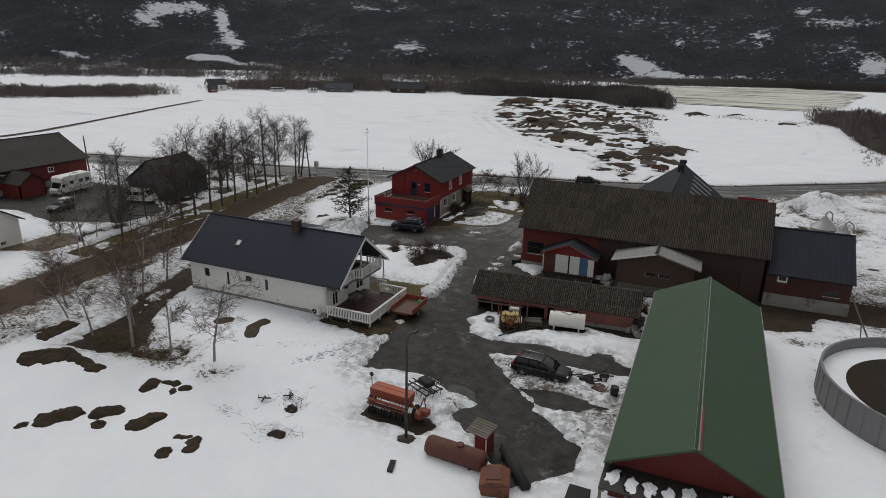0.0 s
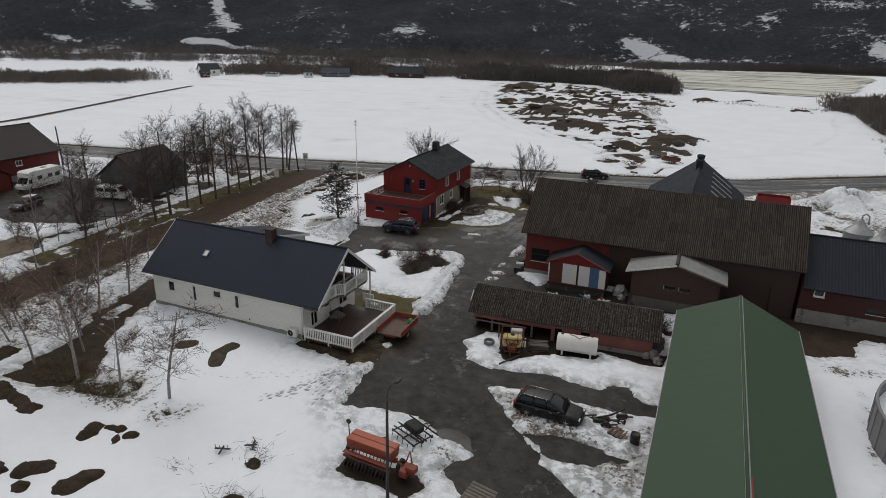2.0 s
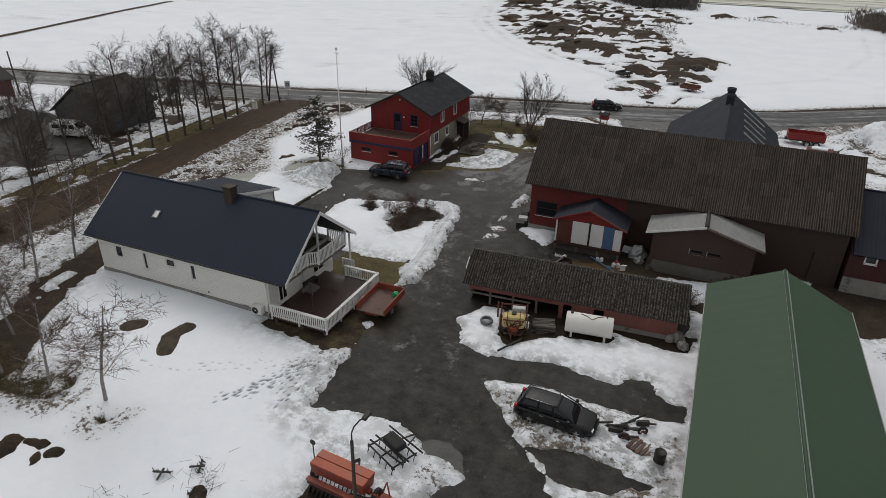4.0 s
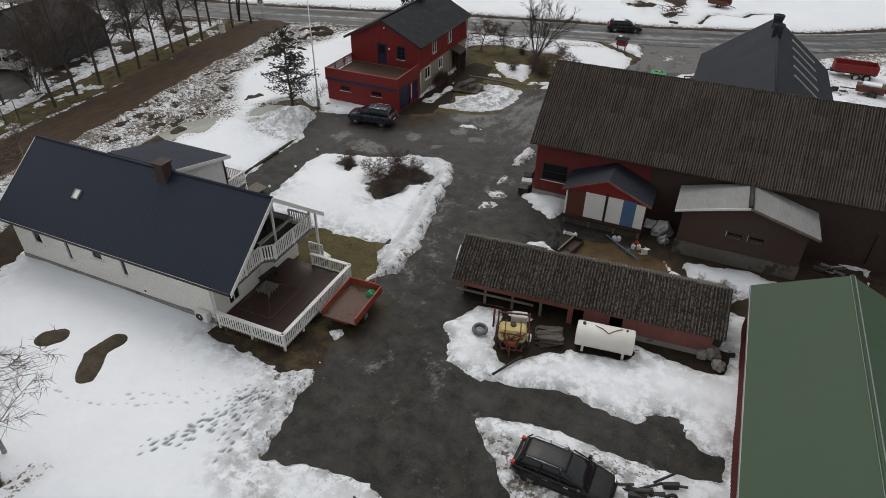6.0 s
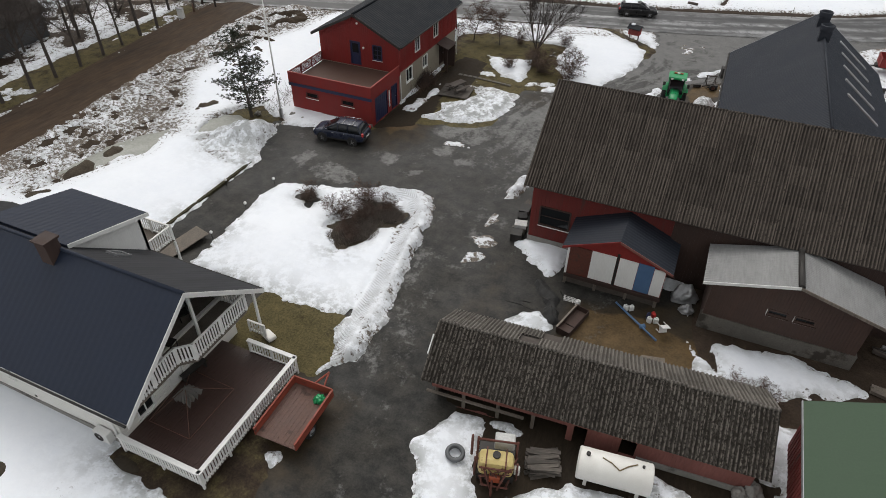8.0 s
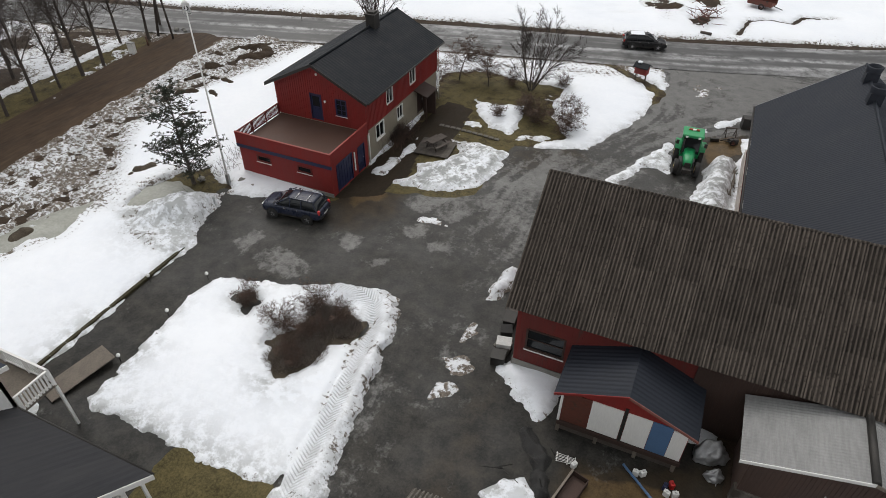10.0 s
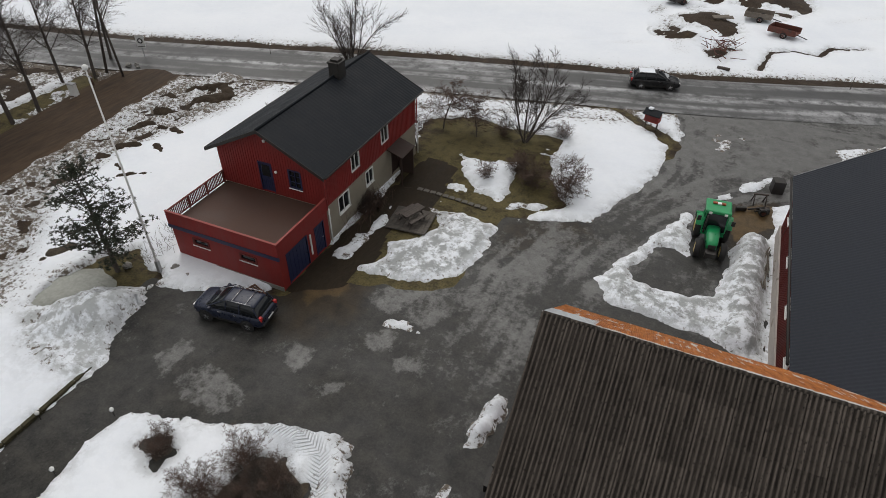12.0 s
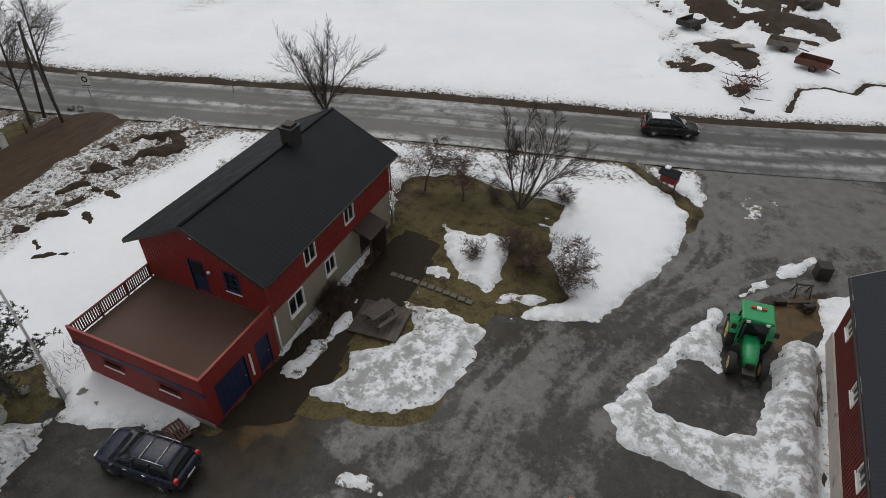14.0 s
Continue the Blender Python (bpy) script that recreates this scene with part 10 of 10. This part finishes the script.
lathe(bm, [(0.16, -0.01), (0.28, -0.01), (0.28, 0.0), (0.16, 0.0)], 24, pose(0, -0.025, 1.8, 90))
part("disc", bm, "dark_steel", sg, "dark ring on the plate")
part("border", boxed(-0.40, 0.40, -0.026, -0.021, 1.2, 1.26), "dark_steel", sg)
cb = thing("utility_cabinet", pose(-68.4, 89.6, 0, 0, 0, 10), "grey utility cabinet on the verge", "cabinet")
part("body", boxed(-0.35, 0.35, -0.2, 0.2, -0.1, 1.1, bevel=0.02), "white", cb)
part("lid", boxed(-0.39, 0.39, -0.24, 0.24, 1.101, 1.16), "steel", cb)
tagged(link_mesh("bollard", tubed((-68.6, 91.9, -0.1), (-68.6, 91.9, 1.0), 0.09), "wood"), "short wooden post on the verge", "post")
for k, (x, y) in enumerate(((-58, 105.2), (-30.6, 113.9), (-3.0, 121.0))):
    tagged(link_mesh("marker_post", tubed((x, y, -0.1), (x, y, 1.3), 0.03), "bark"), "thin snow marker post at the road", "post", "snow marker posts")


def letter_hut():
    t = thing("letter_box_hut", pose(-18.9, 105.2, 0, 0, 0, -15), "small red letter box hut on posts with a dark roof", "letter box")
    part("box", boxed(-0.6, 0.6, -0.35, 0.35, 0.75, 1.45), "red", t)
    part("flap", boxed(-0.5, 0.5, -0.375, -0.352, 0.85, 1.3), "barn_red", t)
    for x in (-0.5, 0.5):
        part("post", boxed(x - 0.05, x + 0.05, -0.05, 0.05, -0.2, 0.75), "bark", t)
    bm = bmesh.new()
    prism(bm, [(-0.55, 1.4), (0.0, 1.72), (0.55, 1.4), (0.55, 1.46), (0.0, 1.80), (-0.55, 1.46)], -0.75, 0.75, pose(0, 0, 0, 0, 0, 90))
    part("roof", bm, "roof_black", t)
    bm = bmesh.new()
    prism(bm, [(-0.35, 1.451), (0.35, 1.451), (0, 1.65)], -0.6, 0.6, pose(0, 0, 0, 0, 0, 90))
    part("gable", bm, "red", t)
    part("snow_cap", boxed(-0.5, -0.1, -0.2, 0.2, 1.72, 1.9, bevel=0.08), "snow", t)
    return t


letter_hut()
slab = thing("wooden_platform", pose(-31.45, 84.9, 0, 0, 0, 6), "square weathered wooden platform on the lawn", "platform")
for k in range(10):
    part("plank", boxed(-1.42 + k * 0.286, -1.42 + k * 0.286 + 0.27, -1.3, 1.3, 0.05, 0.14), "slab_wood", slab)
for k in range(11):
    u = k / 10
    stone = boxed(-0.20, 0.20, -0.17, 0.17, -0.05, 0.035, bevel=0.015)
    st = thing("edging_stone", pose(-32.6 + 5.1 * u, 88.7 - 0.35 * u * u, 0.03, 0, 0, 8 * math.sin(k * 3.7)), "rough grey edging stone along the garden path", "stone", "edging stones of the garden path")
    part("stone", stone, "stained_concrete", st)
pt = thing("picnic_table", pose(-31.4, 85.0, 0.14, 0, 0, 70), "grey wooden picnic table with attached benches", "picnic table")
for k in range(4):
    part("top_board", boxed(-0.85, 0.85, -0.38 + k * 0.19, -0.38 + k * 0.19 + 0.17, 0.70, 0.75), "bark", pt)
for s in (-1, 1):
    part("bench", boxed(-0.85, 0.85, s * 0.72 - 0.13, s * 0.72 + 0.13, 0.42, 0.46), "bark", pt)
    part("cross_bar", boxed(s * 0.6 - 0.04, s * 0.6 + 0.04, -0.8, 0.8, 0.36, 0.42), "bark", pt)
    for q in (-1, 1):
        part("leg", tubed((s * 0.6, q * 0.55, 0), (s * 0.6, q * 0.2, 0.7), 0.045), "bark", pt)


# ---- terrace furniture on the white house ----
pav = thing("pavilion_frame", pose(-28.85, 46.7, 0.55), "collapsed pavilion frame with a torn grey canvas top on the terrace", "pavilion")
ring_ = [(-1.15, -1.6), (1.25, -1.6), (1.25, 1.5), (-1.5, 1.6)]
for a, b in zip(ring_, ring_[1:] + ring_[:1]):
    part("base_bar", tubed((*a, 0.05), (*b, 0.05), 0.022), "wood", pav)
for x, y in ring_:
    part("hip_bar", tubed((x, y, 0.06), (x * 0.04, y * 0.04 - 0.05, 1.22), 0.02), "wood", pav)
bm = bmesh.new()
_rng = random.Random(3)
tip = bm.verts.new((0, -0.05, 1.34))
rim = []
for k in range(28):
    a = 2 * math.pi * k / 28 + math.pi / 4
    q = 0.48 / max(abs(math.cos(a)), abs(math.sin(a)))
    rim.append(bm.verts.new((q * math.cos(a), q * math.sin(a) - 0.05, 0.86 - (_rng.uniform(0.1, 0.34) if k % 2 else 0.0))))
for k in range(28):
    bm.faces.new((rim[k], rim[(k + 1) % 28], tip))
bmesh.ops.solidify(bm, geom=list(bm.faces), thickness=0.012)
part("canopy", bm, "fabric", pav, "torn grey canvas top")
gt = thing("garden_bench", pose(-30.0, 48.2, 0.55, 0, 0, 84), "low dark garden bench against the house", "bench")
part("seat", boxed(-0.7, 0.7, -0.2, 0.2, 0.40, 0.45), "dark_steel", gt)
for x in (-0.6, 0.6):
    part("leg", boxed(x - 0.03, x + 0.03, -0.18, 0.18, 0, 0.399), "dark_steel", gt)
for k, (x, y, a) in enumerate(((-31.0, 46.2, 20), (-31.0, 49.4, -30), (-30.2, 47.6, 100))):
    ch = thing("garden_chair", pose(x, y, 2.92, 0, 0, a), "dark garden chair on the balcony", "chair", "balcony chairs")
    part("seat", boxed(-0.25, 0.25, -0.25, 0.25, 0.40, 0.46), "dark_steel", ch)
    part("backrest", boxed(-0.25, 0.25, 0.22, 0.27, 0.46, 0.95), "dark_steel", ch)
    for lx in (-0.22, 0.22):
        for ly in (-0.22, 0.22):
            part("leg", boxed(lx - 0.02, lx + 0.02, ly - 0.02, ly + 0.02, 0, 0.4), "dark_steel", ch)
_bm = bmesh.new()
box(_bm, -0.42, 0.42, -0.26, 0.26, 0, 0.28, bevel=0.1)
tagged(link_mesh("covered_sled", _bm, "tank_white"), "white covered sledge beside the terrace", "sledge").matrix_world = pose(-28.5, 52.1, 0.05, 0, 0, -20)


# ---- east side: grain bins, red trailer, spreader, ladder ----
def grain_bin(m, h, r):
    t = thing("grain_bin", m, "pale steel grain bin with a cone roof", "silo", "grain bins")
    bm = bmesh.new()
    prof = [(r, -0.2)]
    for k in range(int(h / 0.5)):
        prof += [(r + 0.02, k * 0.5 + 0.25), (r, k * 0.5 + 0.5)]
    lathe(bm, prof, 28)
    part("barrel", bm, "steel", t)
    bm = bmesh.new()
    lathe(bm, [(r + 0.08, h - 0.05), (r * 0.5, h + r * 0.45), (0.28, h + r * 0.8), (0.28, h + r * 0.95), (0.0, h + r * 0.98)], 28)
    part("cone_roof", bm, "steel", t)
    bm = bmesh.new()
    pts = [(0, 0, h + r * 0.95), (0, 0, h + r * 1.25), (0.35, 0, h + r * 1.4), (0.8, 0, h + r * 1.2), (0.95, 0, h + r * 0.5)]
    for a, b in zip(pts, pts[1:]):
        tube(bm, a, b, 0.08)
    part("filling_pipe", bm, "steel", t)
    return t


grain_bin(pose(13.2, 82.0, 0, 0, 0, 30), 4.6, 1.35)
grain_bin(pose(15.0, 80.2, 0, 0, 0, -20), 4.0, 1.4)


def tipper(m, label, mat, wheels=2):
    t = thing("farm_trailer", m, label, "trailer")
    bm = bmesh.new()
    for a in ((-2.2, 2.2, -1.05, -0.99), (-2.2, 2.2, 0.99, 1.05), (-2.2, -2.14, -0.988, 0.988), (2.14, 2.2, -0.988, 0.988)):
        box(bm, *a, 0.95, 1.75)
    box(bm, -2.2, 2.2, -1.05, 1.05, 0.88, 0.949)
    part("bed", bm, mat, t)
    for k in range(6):
        for s in (-1, 1):
            part("stake", boxed(-2.0 + k * 0.8 - 0.05, -2.0 + k * 0.8 + 0.05, s * 1.08 - 0.028, s * 1.08 + 0.028, 0.9, 1.75), mat, t)
    part("chassis", boxed(-2.4, 2.2, -0.4, 0.4, 0.6, 0.87), "dark_steel", t)
    part("drawbar", tubed((-2.4, 0, 0.65), (-3.6, 0, 0.5), 0.07), "dark_steel", t)
    for x in (0.2, 1.3)[:wheels]:
        for s in (-1, 1):
            wheel(t, x, s * 0.9, 0.42, 0.28, "tank_white")
    return t


tipper(pose(7.0, 107.2, 0, 0, 0, 0), "red tipping trailer standing in the snow", "red")


def spreader():
    t = thing("manure_spreader", pose(8.1, 101.4, 0, 0, 0, -10), "rusty brown manure spreader in the snow", "farm machine")
    bm = bmesh.new()
    prism(bm, [(-1.3, 0.6), (1.3, 0.6), (1.5, 1.3), (-1.4, 1.2)], -0.7, 0.7)
    part("body", bm, "rust_red", t)
    part("beater", tubed((1.5, -0.7, 1.0), (1.5, 0.7, 1.0), 0.2, seg=10), "dark_steel", t)
    part("drawbar", tubed((-1.3, 0, 0.6), (-2.8, 0, 0.5), 0.06), "rust_red", t)
    part("snow_load", boxed(-0.9, 0.9, -0.5, 0.5, 1.2, 1.5, bevel=0.15), "snow", t)
    for s in (-1, 1):
        wheel(t, 0.3, s * 0.85, 0.45, 0.25, "rust_red")
    return t


spreader()
scrap(pose(4.0, 101.2, 0.1, 0, 0, 10), 21, "dark scrap poles in dirty snow")
scrap(pose(10.0, 104.0, 0.1, 0, 0, 60), 22, "dark scrap poles in dirty snow")
_bm = bmesh.new()
tube(_bm, (14.9, 59.5, 0.1), (12.9, 60.1, 4.0), 0.07, seg=8)
tube(_bm, (14.2, 59.7, 0.1), (14.0, 59.8, 1.6), 0.05, seg=8)
tagged(link_mesh("leaning_pole", _bm, "timber"), "pale pole leaning by the slurry store", "pole")

# wrecks on the heath
for k, (x, y, mat_) in enumerate(((-12.0, 137.5, "timber"), (-9.2, 133.1, "rust_red"), (-21.7, 140.2, "dark_steel"))):
    t = thing("scrap_trailer", pose(x, y, 0.2 + float(ground_height(np.array([x]), np.array([y]))[0]), 0, 0, (-8, -20, 60)[k]), "old scrap trailer abandoned on the heath", "trailer", "scrap on the heath")
    bm = bmesh.new()
    box(bm, -1.5, 1.5, -0.9, 0.9, 0.5, 0.62)
    for a in ((-1.5, 1.5, -0.9, -0.84), (-1.5, 1.5, 0.84, 0.9), (-1.5, -1.44, -0.83, 0.83)):
        box(bm, *a, 0.621, 1.1)
    part("bed", bm, mat_, t)
    for s in (-1, 1):
        wheel(t, 0.3, s * 0.85, 0.36, 0.2, "rust_red")
    part("drawbar", tubed((1.5, 0, 0.5), (2.6, 0, 0.3), 0.05), "dark_steel", t)
scatter_sticks("rusty_scrap", -15.0, 125.0, 1.4, 3.4, 60, 1.3, "rust_red", 31, "heap of rusty scrap on the heath", 1.0, 0.6, 0.04)
for k, (x, y, a) in enumerate(((-16.0, 134.6, 30), (-15.6, 135.4, 25))):
    tagged(link_mesh("board", boxed(-1.0, 1.0, -0.3, 0.3, 0, 0.06), "timber"), "weathered board lying on a heath mound", "board", "boards on the heath").matrix_world = pose(x, y, 0.25 + float(ground_height(np.array([x]), np.array([y]))[0]), 12, 0, a)
tagged(link_mesh("log", tubed((-15.0, 120.6, 0.35), (-13.8, 120.4, 0.35), 0.16, seg=10), "bark"), "short dark log lying at the roadside", "log")


# ---- neighbouring farm ----
def left_barn():
    p = thing("neighbour_barn", pose(-108.5, 57.5, 0), "red barn with a dark grey roof on the neighbouring farm", "barn")
    ops = [(6.0, 7.0, 2.4, 3.2), (14.0, 15.0, 2.4, 3.2), (30.0, 31.0, 2.4, 3.2)]
    w = four_walls(p, -6.5, 6.5, -17.5, 18.3, 3.9, "barn_red", {"e": [(35.4 - b, 35.4 - a, c, d) for a, b, c, d in ops]}, "y", 3.4)
    for a, b, c, d in ops:
        window(p, w["e"][0], 35.4 - b, 35.4 - a, c, d)
    part("foundation", boxed(6.51, 6.58, -17.5, 18.3, -0.3, 1.0), "concrete", p)
    gable_roof(p, "y", -7.0, 7.0, -18, 18.8, 3.8, 7.7, "roof_brown", pitch=0.5, amp=0.01, row=30, step=0.004)
    gable_roof(p, "x", 6.3, 11.5, 2.8, 7.4, 2.2, 3.9, "roof_brown", pitch=0.5, amp=0.0, row=30, step=0)
    bm = bmesh.new()
    prism(bm, [(-2.1, -0.2), (2.1, -0.2), (2.1, 2.2), (0, 3.7), (-2.1, 2.2)], 0, 0.15)
    part("porch_wall", bm, "barn_red", p).matrix_basis = pose(11.1, 5.1, 0, 0, 0, 90)
    for y in (3.0, 7.05):
        part("porch_wall", boxed(6.7, 11.1, y, y + 0.15, -0.2, 2.2), "barn_red", p)
    return p


left_barn()


def grey_garage():
    p = thing("grey_garage", pose(-80.6, 74.0, 0, 0, 0, 8), "dark grey boarded garage with a gabled roof", "garage")
    four_walls(p, -3.9, 3.9, -4.6, 4.6, 2.9, "grey_paint", None, "y", 2.9, ribs=0.3)
    gable_roof(p, "y", -4.5, 4.5, -5.0, 5.0, 2.7, 6.1, "roof_brown", pitch=0.4, amp=0.01, row=30, step=0.004)
    part("door", boxed(-2.6, -0.2, -4.66, -4.625, 0.0, 2.2), "grey_paint", p)
    return p


grey_garage()


def left_house():
    p = thing("neighbour_house", pose(-80.3, 42.0, 0), "white neighbouring house at the lane", "house")
    ops = [(2.8, 3.9, 1.4, 2.4), (6.2, 6.9, 0.3, 0.8)]
    w = four_walls(p, -4.2, 4.2, -4.4, 4.4, 3.2, "cream", {"e": ops}, "x", 2.6, t=0.2)
    for o in ops:
        window(p, w["e"][0], *o)
    gable_roof(p, "x", -4.8, 4.8, -4.9, 4.9, 3.0, 6.0, "roof_grey", pitch=0.3, amp=0.012, row=0.36, step=0.018)
    return p


left_house()
pf = thing("metal_frame", pose(-68.0, 57.6, 0, 0, 0, 20), "bare metal clothes frame beside the lane", "frame")
for x in (-1.5, 1.5):
    for y in (-0.9, 0.9):
        part("post", tubed((x, y, -0.1), (x, y, 2.0), 0.04), "dark_steel", pf)
bm = bmesh.new()
for a, b in (((-1.5, -0.9), (1.5, -0.9)), ((1.5, -0.9), (1.5, 0.9)), ((1.5, 0.9), (-1.5, 0.9)), ((-1.5, 0.9), (-1.5, -0.9))):
    tube(bm, (*a, 2.0), (*b, 2.0), 0.04)
part("top_rail", bm, "dark_steel", pf)


# ---- far valley ----
def far_house(m, w, d, h, wall_mat, roof_mat, label):
    p = thing("farmhouse", m, label, "house", "farmhouses across the fields")
    ops = [(w * 0.2, w * 0.2 + 1.1, 1.2, 2.4), (w * 0.6, w * 0.6 + 1.1, 1.2, 2.4)]
    wl_ = four_walls(p, -w / 2, w / 2, -d / 2, d / 2, h, wall_mat, {"s": ops}, "x", d * 0.38)
    for o in ops:
        window(p, wl_["s"][0], *o)
    gable_roof(p, "x", -w / 2 - 0.4, w / 2 + 0.4, -d / 2 - 0.5, d / 2 + 0.5, h - 0.1, h + d * 0.42, roof_mat, amp=0, step=0)
    return p


for x, y, w, d, h, a, wm, rm, lab in ((-229, 246, 13, 9, 4.5, 60, "cream", "roof_grey", "pale farmhouse with a grey roof across the fields"), (-184, 263, 6, 6, 4, 40, "white", "roof_grey", "white house across the fields"),
                                      (-201, 258, 9, 5, 2.6, 20, "white", "roof_grey", "low white outbuilding across the fields"), (-176, 275, 20, 9, 3.0, 25, "grey_paint", "roof_navy", "long grey barn across the fields"),
                                      (-146, 292, 26, 10, 3.4, 18, "brown", "roof_grey", "long brown barn across the fields"), (-222, 236, 6, 5, 3, 50, "barn_red", "roof_grey", "small red shed across the fields"), (-118, 300, 5, 4, 2.5, 10, "barn_red", "roof_black", "small red shed across the fields")):
    far_house(pose(x, y, 0, 0, 0, a), w * 0.66, d * 0.66, h * 0.72, wm, rm, lab)


def belt(name, line, width, count, h0, h1, seed, mat, label, gap=0.0, thick=1.0, twigs=13):
    """Leafless wood or scrub far off: many shrubs of thin rising twigs, uneven in height, one mesh."""
    rng = random.Random(seed)
    seg = [math.hypot(b[0] - a[0], b[1] - a[1]) for a, b in zip(line, line[1:])]
    verts, faces = [], []
    for _ in range(count):
        u = rng.uniform(0, sum(seg))
        for (a, b), s in zip(zip(line, line[1:]), seg):
            if u <= s:
                break
            u -= s
        f = min(u / s, 1)
        x, y = a[0] + (b[0] - a[0]) * f + rng.uniform(-1, 1) * width, a[1] + (b[1] - a[1]) * f + rng.uniform(-1, 1) * width
        lot = noise.noise(Vector((x * 0.045, y * 0.045, seed * 3.1))) + 0.5 * noise.noise(Vector((x * 0.16, y * 0.16, seed)))
        if lot < gap - 0.45:
            continue
        h = (h0 + (h1 - h0) * min(max(0.4 + lot * 0.8, 0), 1)) * rng.uniform(0.55, 1.0)
        wide = h * rng.uniform(0.26, 0.45)
        for k in range(twigs * 2):
            u, az = rng.random() ** 0.5, rng.uniform(0, 6.28)
            v = rng.random()
            r_ = wide * math.sqrt(max(1 - (2 * v - 0.9) ** 2, 0.02)) * u
            p = Vector((x + math.cos(az) * r_, y + math.sin(az) * r_, -0.2 + h * v * 0.8))
            L = h * rng.uniform(0.10, 0.24)
            q = p + Vector((math.cos(az) * rng.uniform(0, 0.8), math.sin(az) * rng.uniform(0, 0.8), 1)).normalized() * L
            turn = rng.uniform(0, 3.14)
            s_ = Vector((math.cos(turn), math.sin(turn), 0)) * rng.uniform(0.05, 0.09) * thick
            n = len(verts)
            verts += [tuple(p - s_), tuple(p + s_), tuple(q)]
            faces.append((n, n + 1, n + 2))
    ob = new(name, raw_mesh(name, verts, faces, mat))
    return tagged(ob, label, "wood", kind="stuff")


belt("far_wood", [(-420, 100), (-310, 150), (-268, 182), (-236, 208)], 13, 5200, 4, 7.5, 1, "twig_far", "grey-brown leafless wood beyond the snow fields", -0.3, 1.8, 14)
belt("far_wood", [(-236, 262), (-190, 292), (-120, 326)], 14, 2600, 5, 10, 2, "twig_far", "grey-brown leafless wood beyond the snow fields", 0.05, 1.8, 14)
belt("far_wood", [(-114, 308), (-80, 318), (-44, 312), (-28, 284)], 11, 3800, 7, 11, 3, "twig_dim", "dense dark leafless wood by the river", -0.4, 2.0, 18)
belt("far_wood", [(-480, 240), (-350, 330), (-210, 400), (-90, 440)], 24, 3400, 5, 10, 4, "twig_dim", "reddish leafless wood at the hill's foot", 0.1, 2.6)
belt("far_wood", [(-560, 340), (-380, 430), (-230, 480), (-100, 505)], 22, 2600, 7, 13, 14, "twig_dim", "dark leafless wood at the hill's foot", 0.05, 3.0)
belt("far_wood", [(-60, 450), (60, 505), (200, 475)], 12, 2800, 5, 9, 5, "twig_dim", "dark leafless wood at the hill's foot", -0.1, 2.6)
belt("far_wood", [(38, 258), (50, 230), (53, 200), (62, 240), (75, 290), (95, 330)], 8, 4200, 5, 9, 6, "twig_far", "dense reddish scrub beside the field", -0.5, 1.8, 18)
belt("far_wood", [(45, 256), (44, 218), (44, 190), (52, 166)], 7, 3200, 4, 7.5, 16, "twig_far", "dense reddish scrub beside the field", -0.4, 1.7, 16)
belt("far_scrub", [(-22, 240), (-5, 256), (20, 250), (32, 246)], 4, 200, 0.6, 2.2, 7, "twig_far", "low scrub along the field's edge", 0.2)
belt("far_scrub", [(-16, 180), (-22, 215), (-24, 245)], 3, 110, 1.0, 3.4, 8, "twig_far", "low scrub along the field's edge", 0.2)
belt("far_scrub", [(30, 205), (36, 178), (32, 160)], 2, 90, 0.6, 2, 9, "twig_far", "low scrub along the field's edge", 0.2)

ix = np.linspace(-70, 75, 60)
iy = np.linspace(300, 480, 60)
IX, IY = np.meshgrid(ix, iy)
RIVER = [(-64, 420), (38, 470), (75, 440), (62, 400), (37, 306), (-10, 312), (-32, 322)]
rd = poly_distance(IX, IY, RIVER) + fbm(IX, IY, 20, 3, 110) * 12
tagged(grid_mesh("river_ice", ix, iy, 0.62 + np.clip(rd * 0.02, -0.9, 0.0), "ice", rd > -3), "yellowish river ice with meltwater streaks", "ice", kind="structure")
FARM_TRACK = [(-163, 95), (-162, 104), (-169, 126), (-185, 169), (-195, 200)]
tagged(ribbon("farm_track", FARM_TRACK, 1.1, "lane", 0.42, 5, lambda X, Y, us: us * 0), "dark bare farm track over the snow field", "track", kind="structure")


# ---- kerb, path lamps and pallet ----
kerb = thing("garden_kerb", pose(-40.75, 61.4, 0), "dark low kerb along the garden path", "kerb")
for k in range(11):
    part("kerb_stone", boxed(-0.12, 0.12, -0.49, 0.49, -0.1, 0.17, bevel=0.03), "moss", kerb).matrix_basis = pose(0, -5.4 + k * 1.0, 0)
for k, (x, y) in enumerate(((-37.15, 57.8), (-37.25, 61.4), (-37.35, 64.8), (-40.4, 63.2))):
    pl = thing("path_lamp", pose(x, y, 0.1), "small white garden path lamp in the snow", "garden lamp", "path lamps")
    part("stem", tubed((0, 0, -0.1), (0, 0, 0.32), 0.025), "dark_steel", pl)
    bm = bmesh.new()
    lathe(bm, [(0.0, 0.30), (0.09, 0.32), (0.11, 0.42), (0.06, 0.5), (0.0, 0.52)], 12)
    part("shade", bm, "lamp_white", pl)
pal = thing("pallet", pose(-36.6, 74.55, 0.05, 0, 0, -20), "old wooden pallet beside the garage", "pallet")
for k in range(6):
    part("slat", boxed(-0.6, 0.6, -0.45 + k * 0.16, -0.45 + k * 0.16 + 0.1, 0.10, 0.13), "wood", pal)
for x in (-0.55, 0.0, 0.55):
    part("bearer", boxed(x - 0.05, x + 0.05, -0.45, 0.45, 0.0, 0.099), "wood", pal)
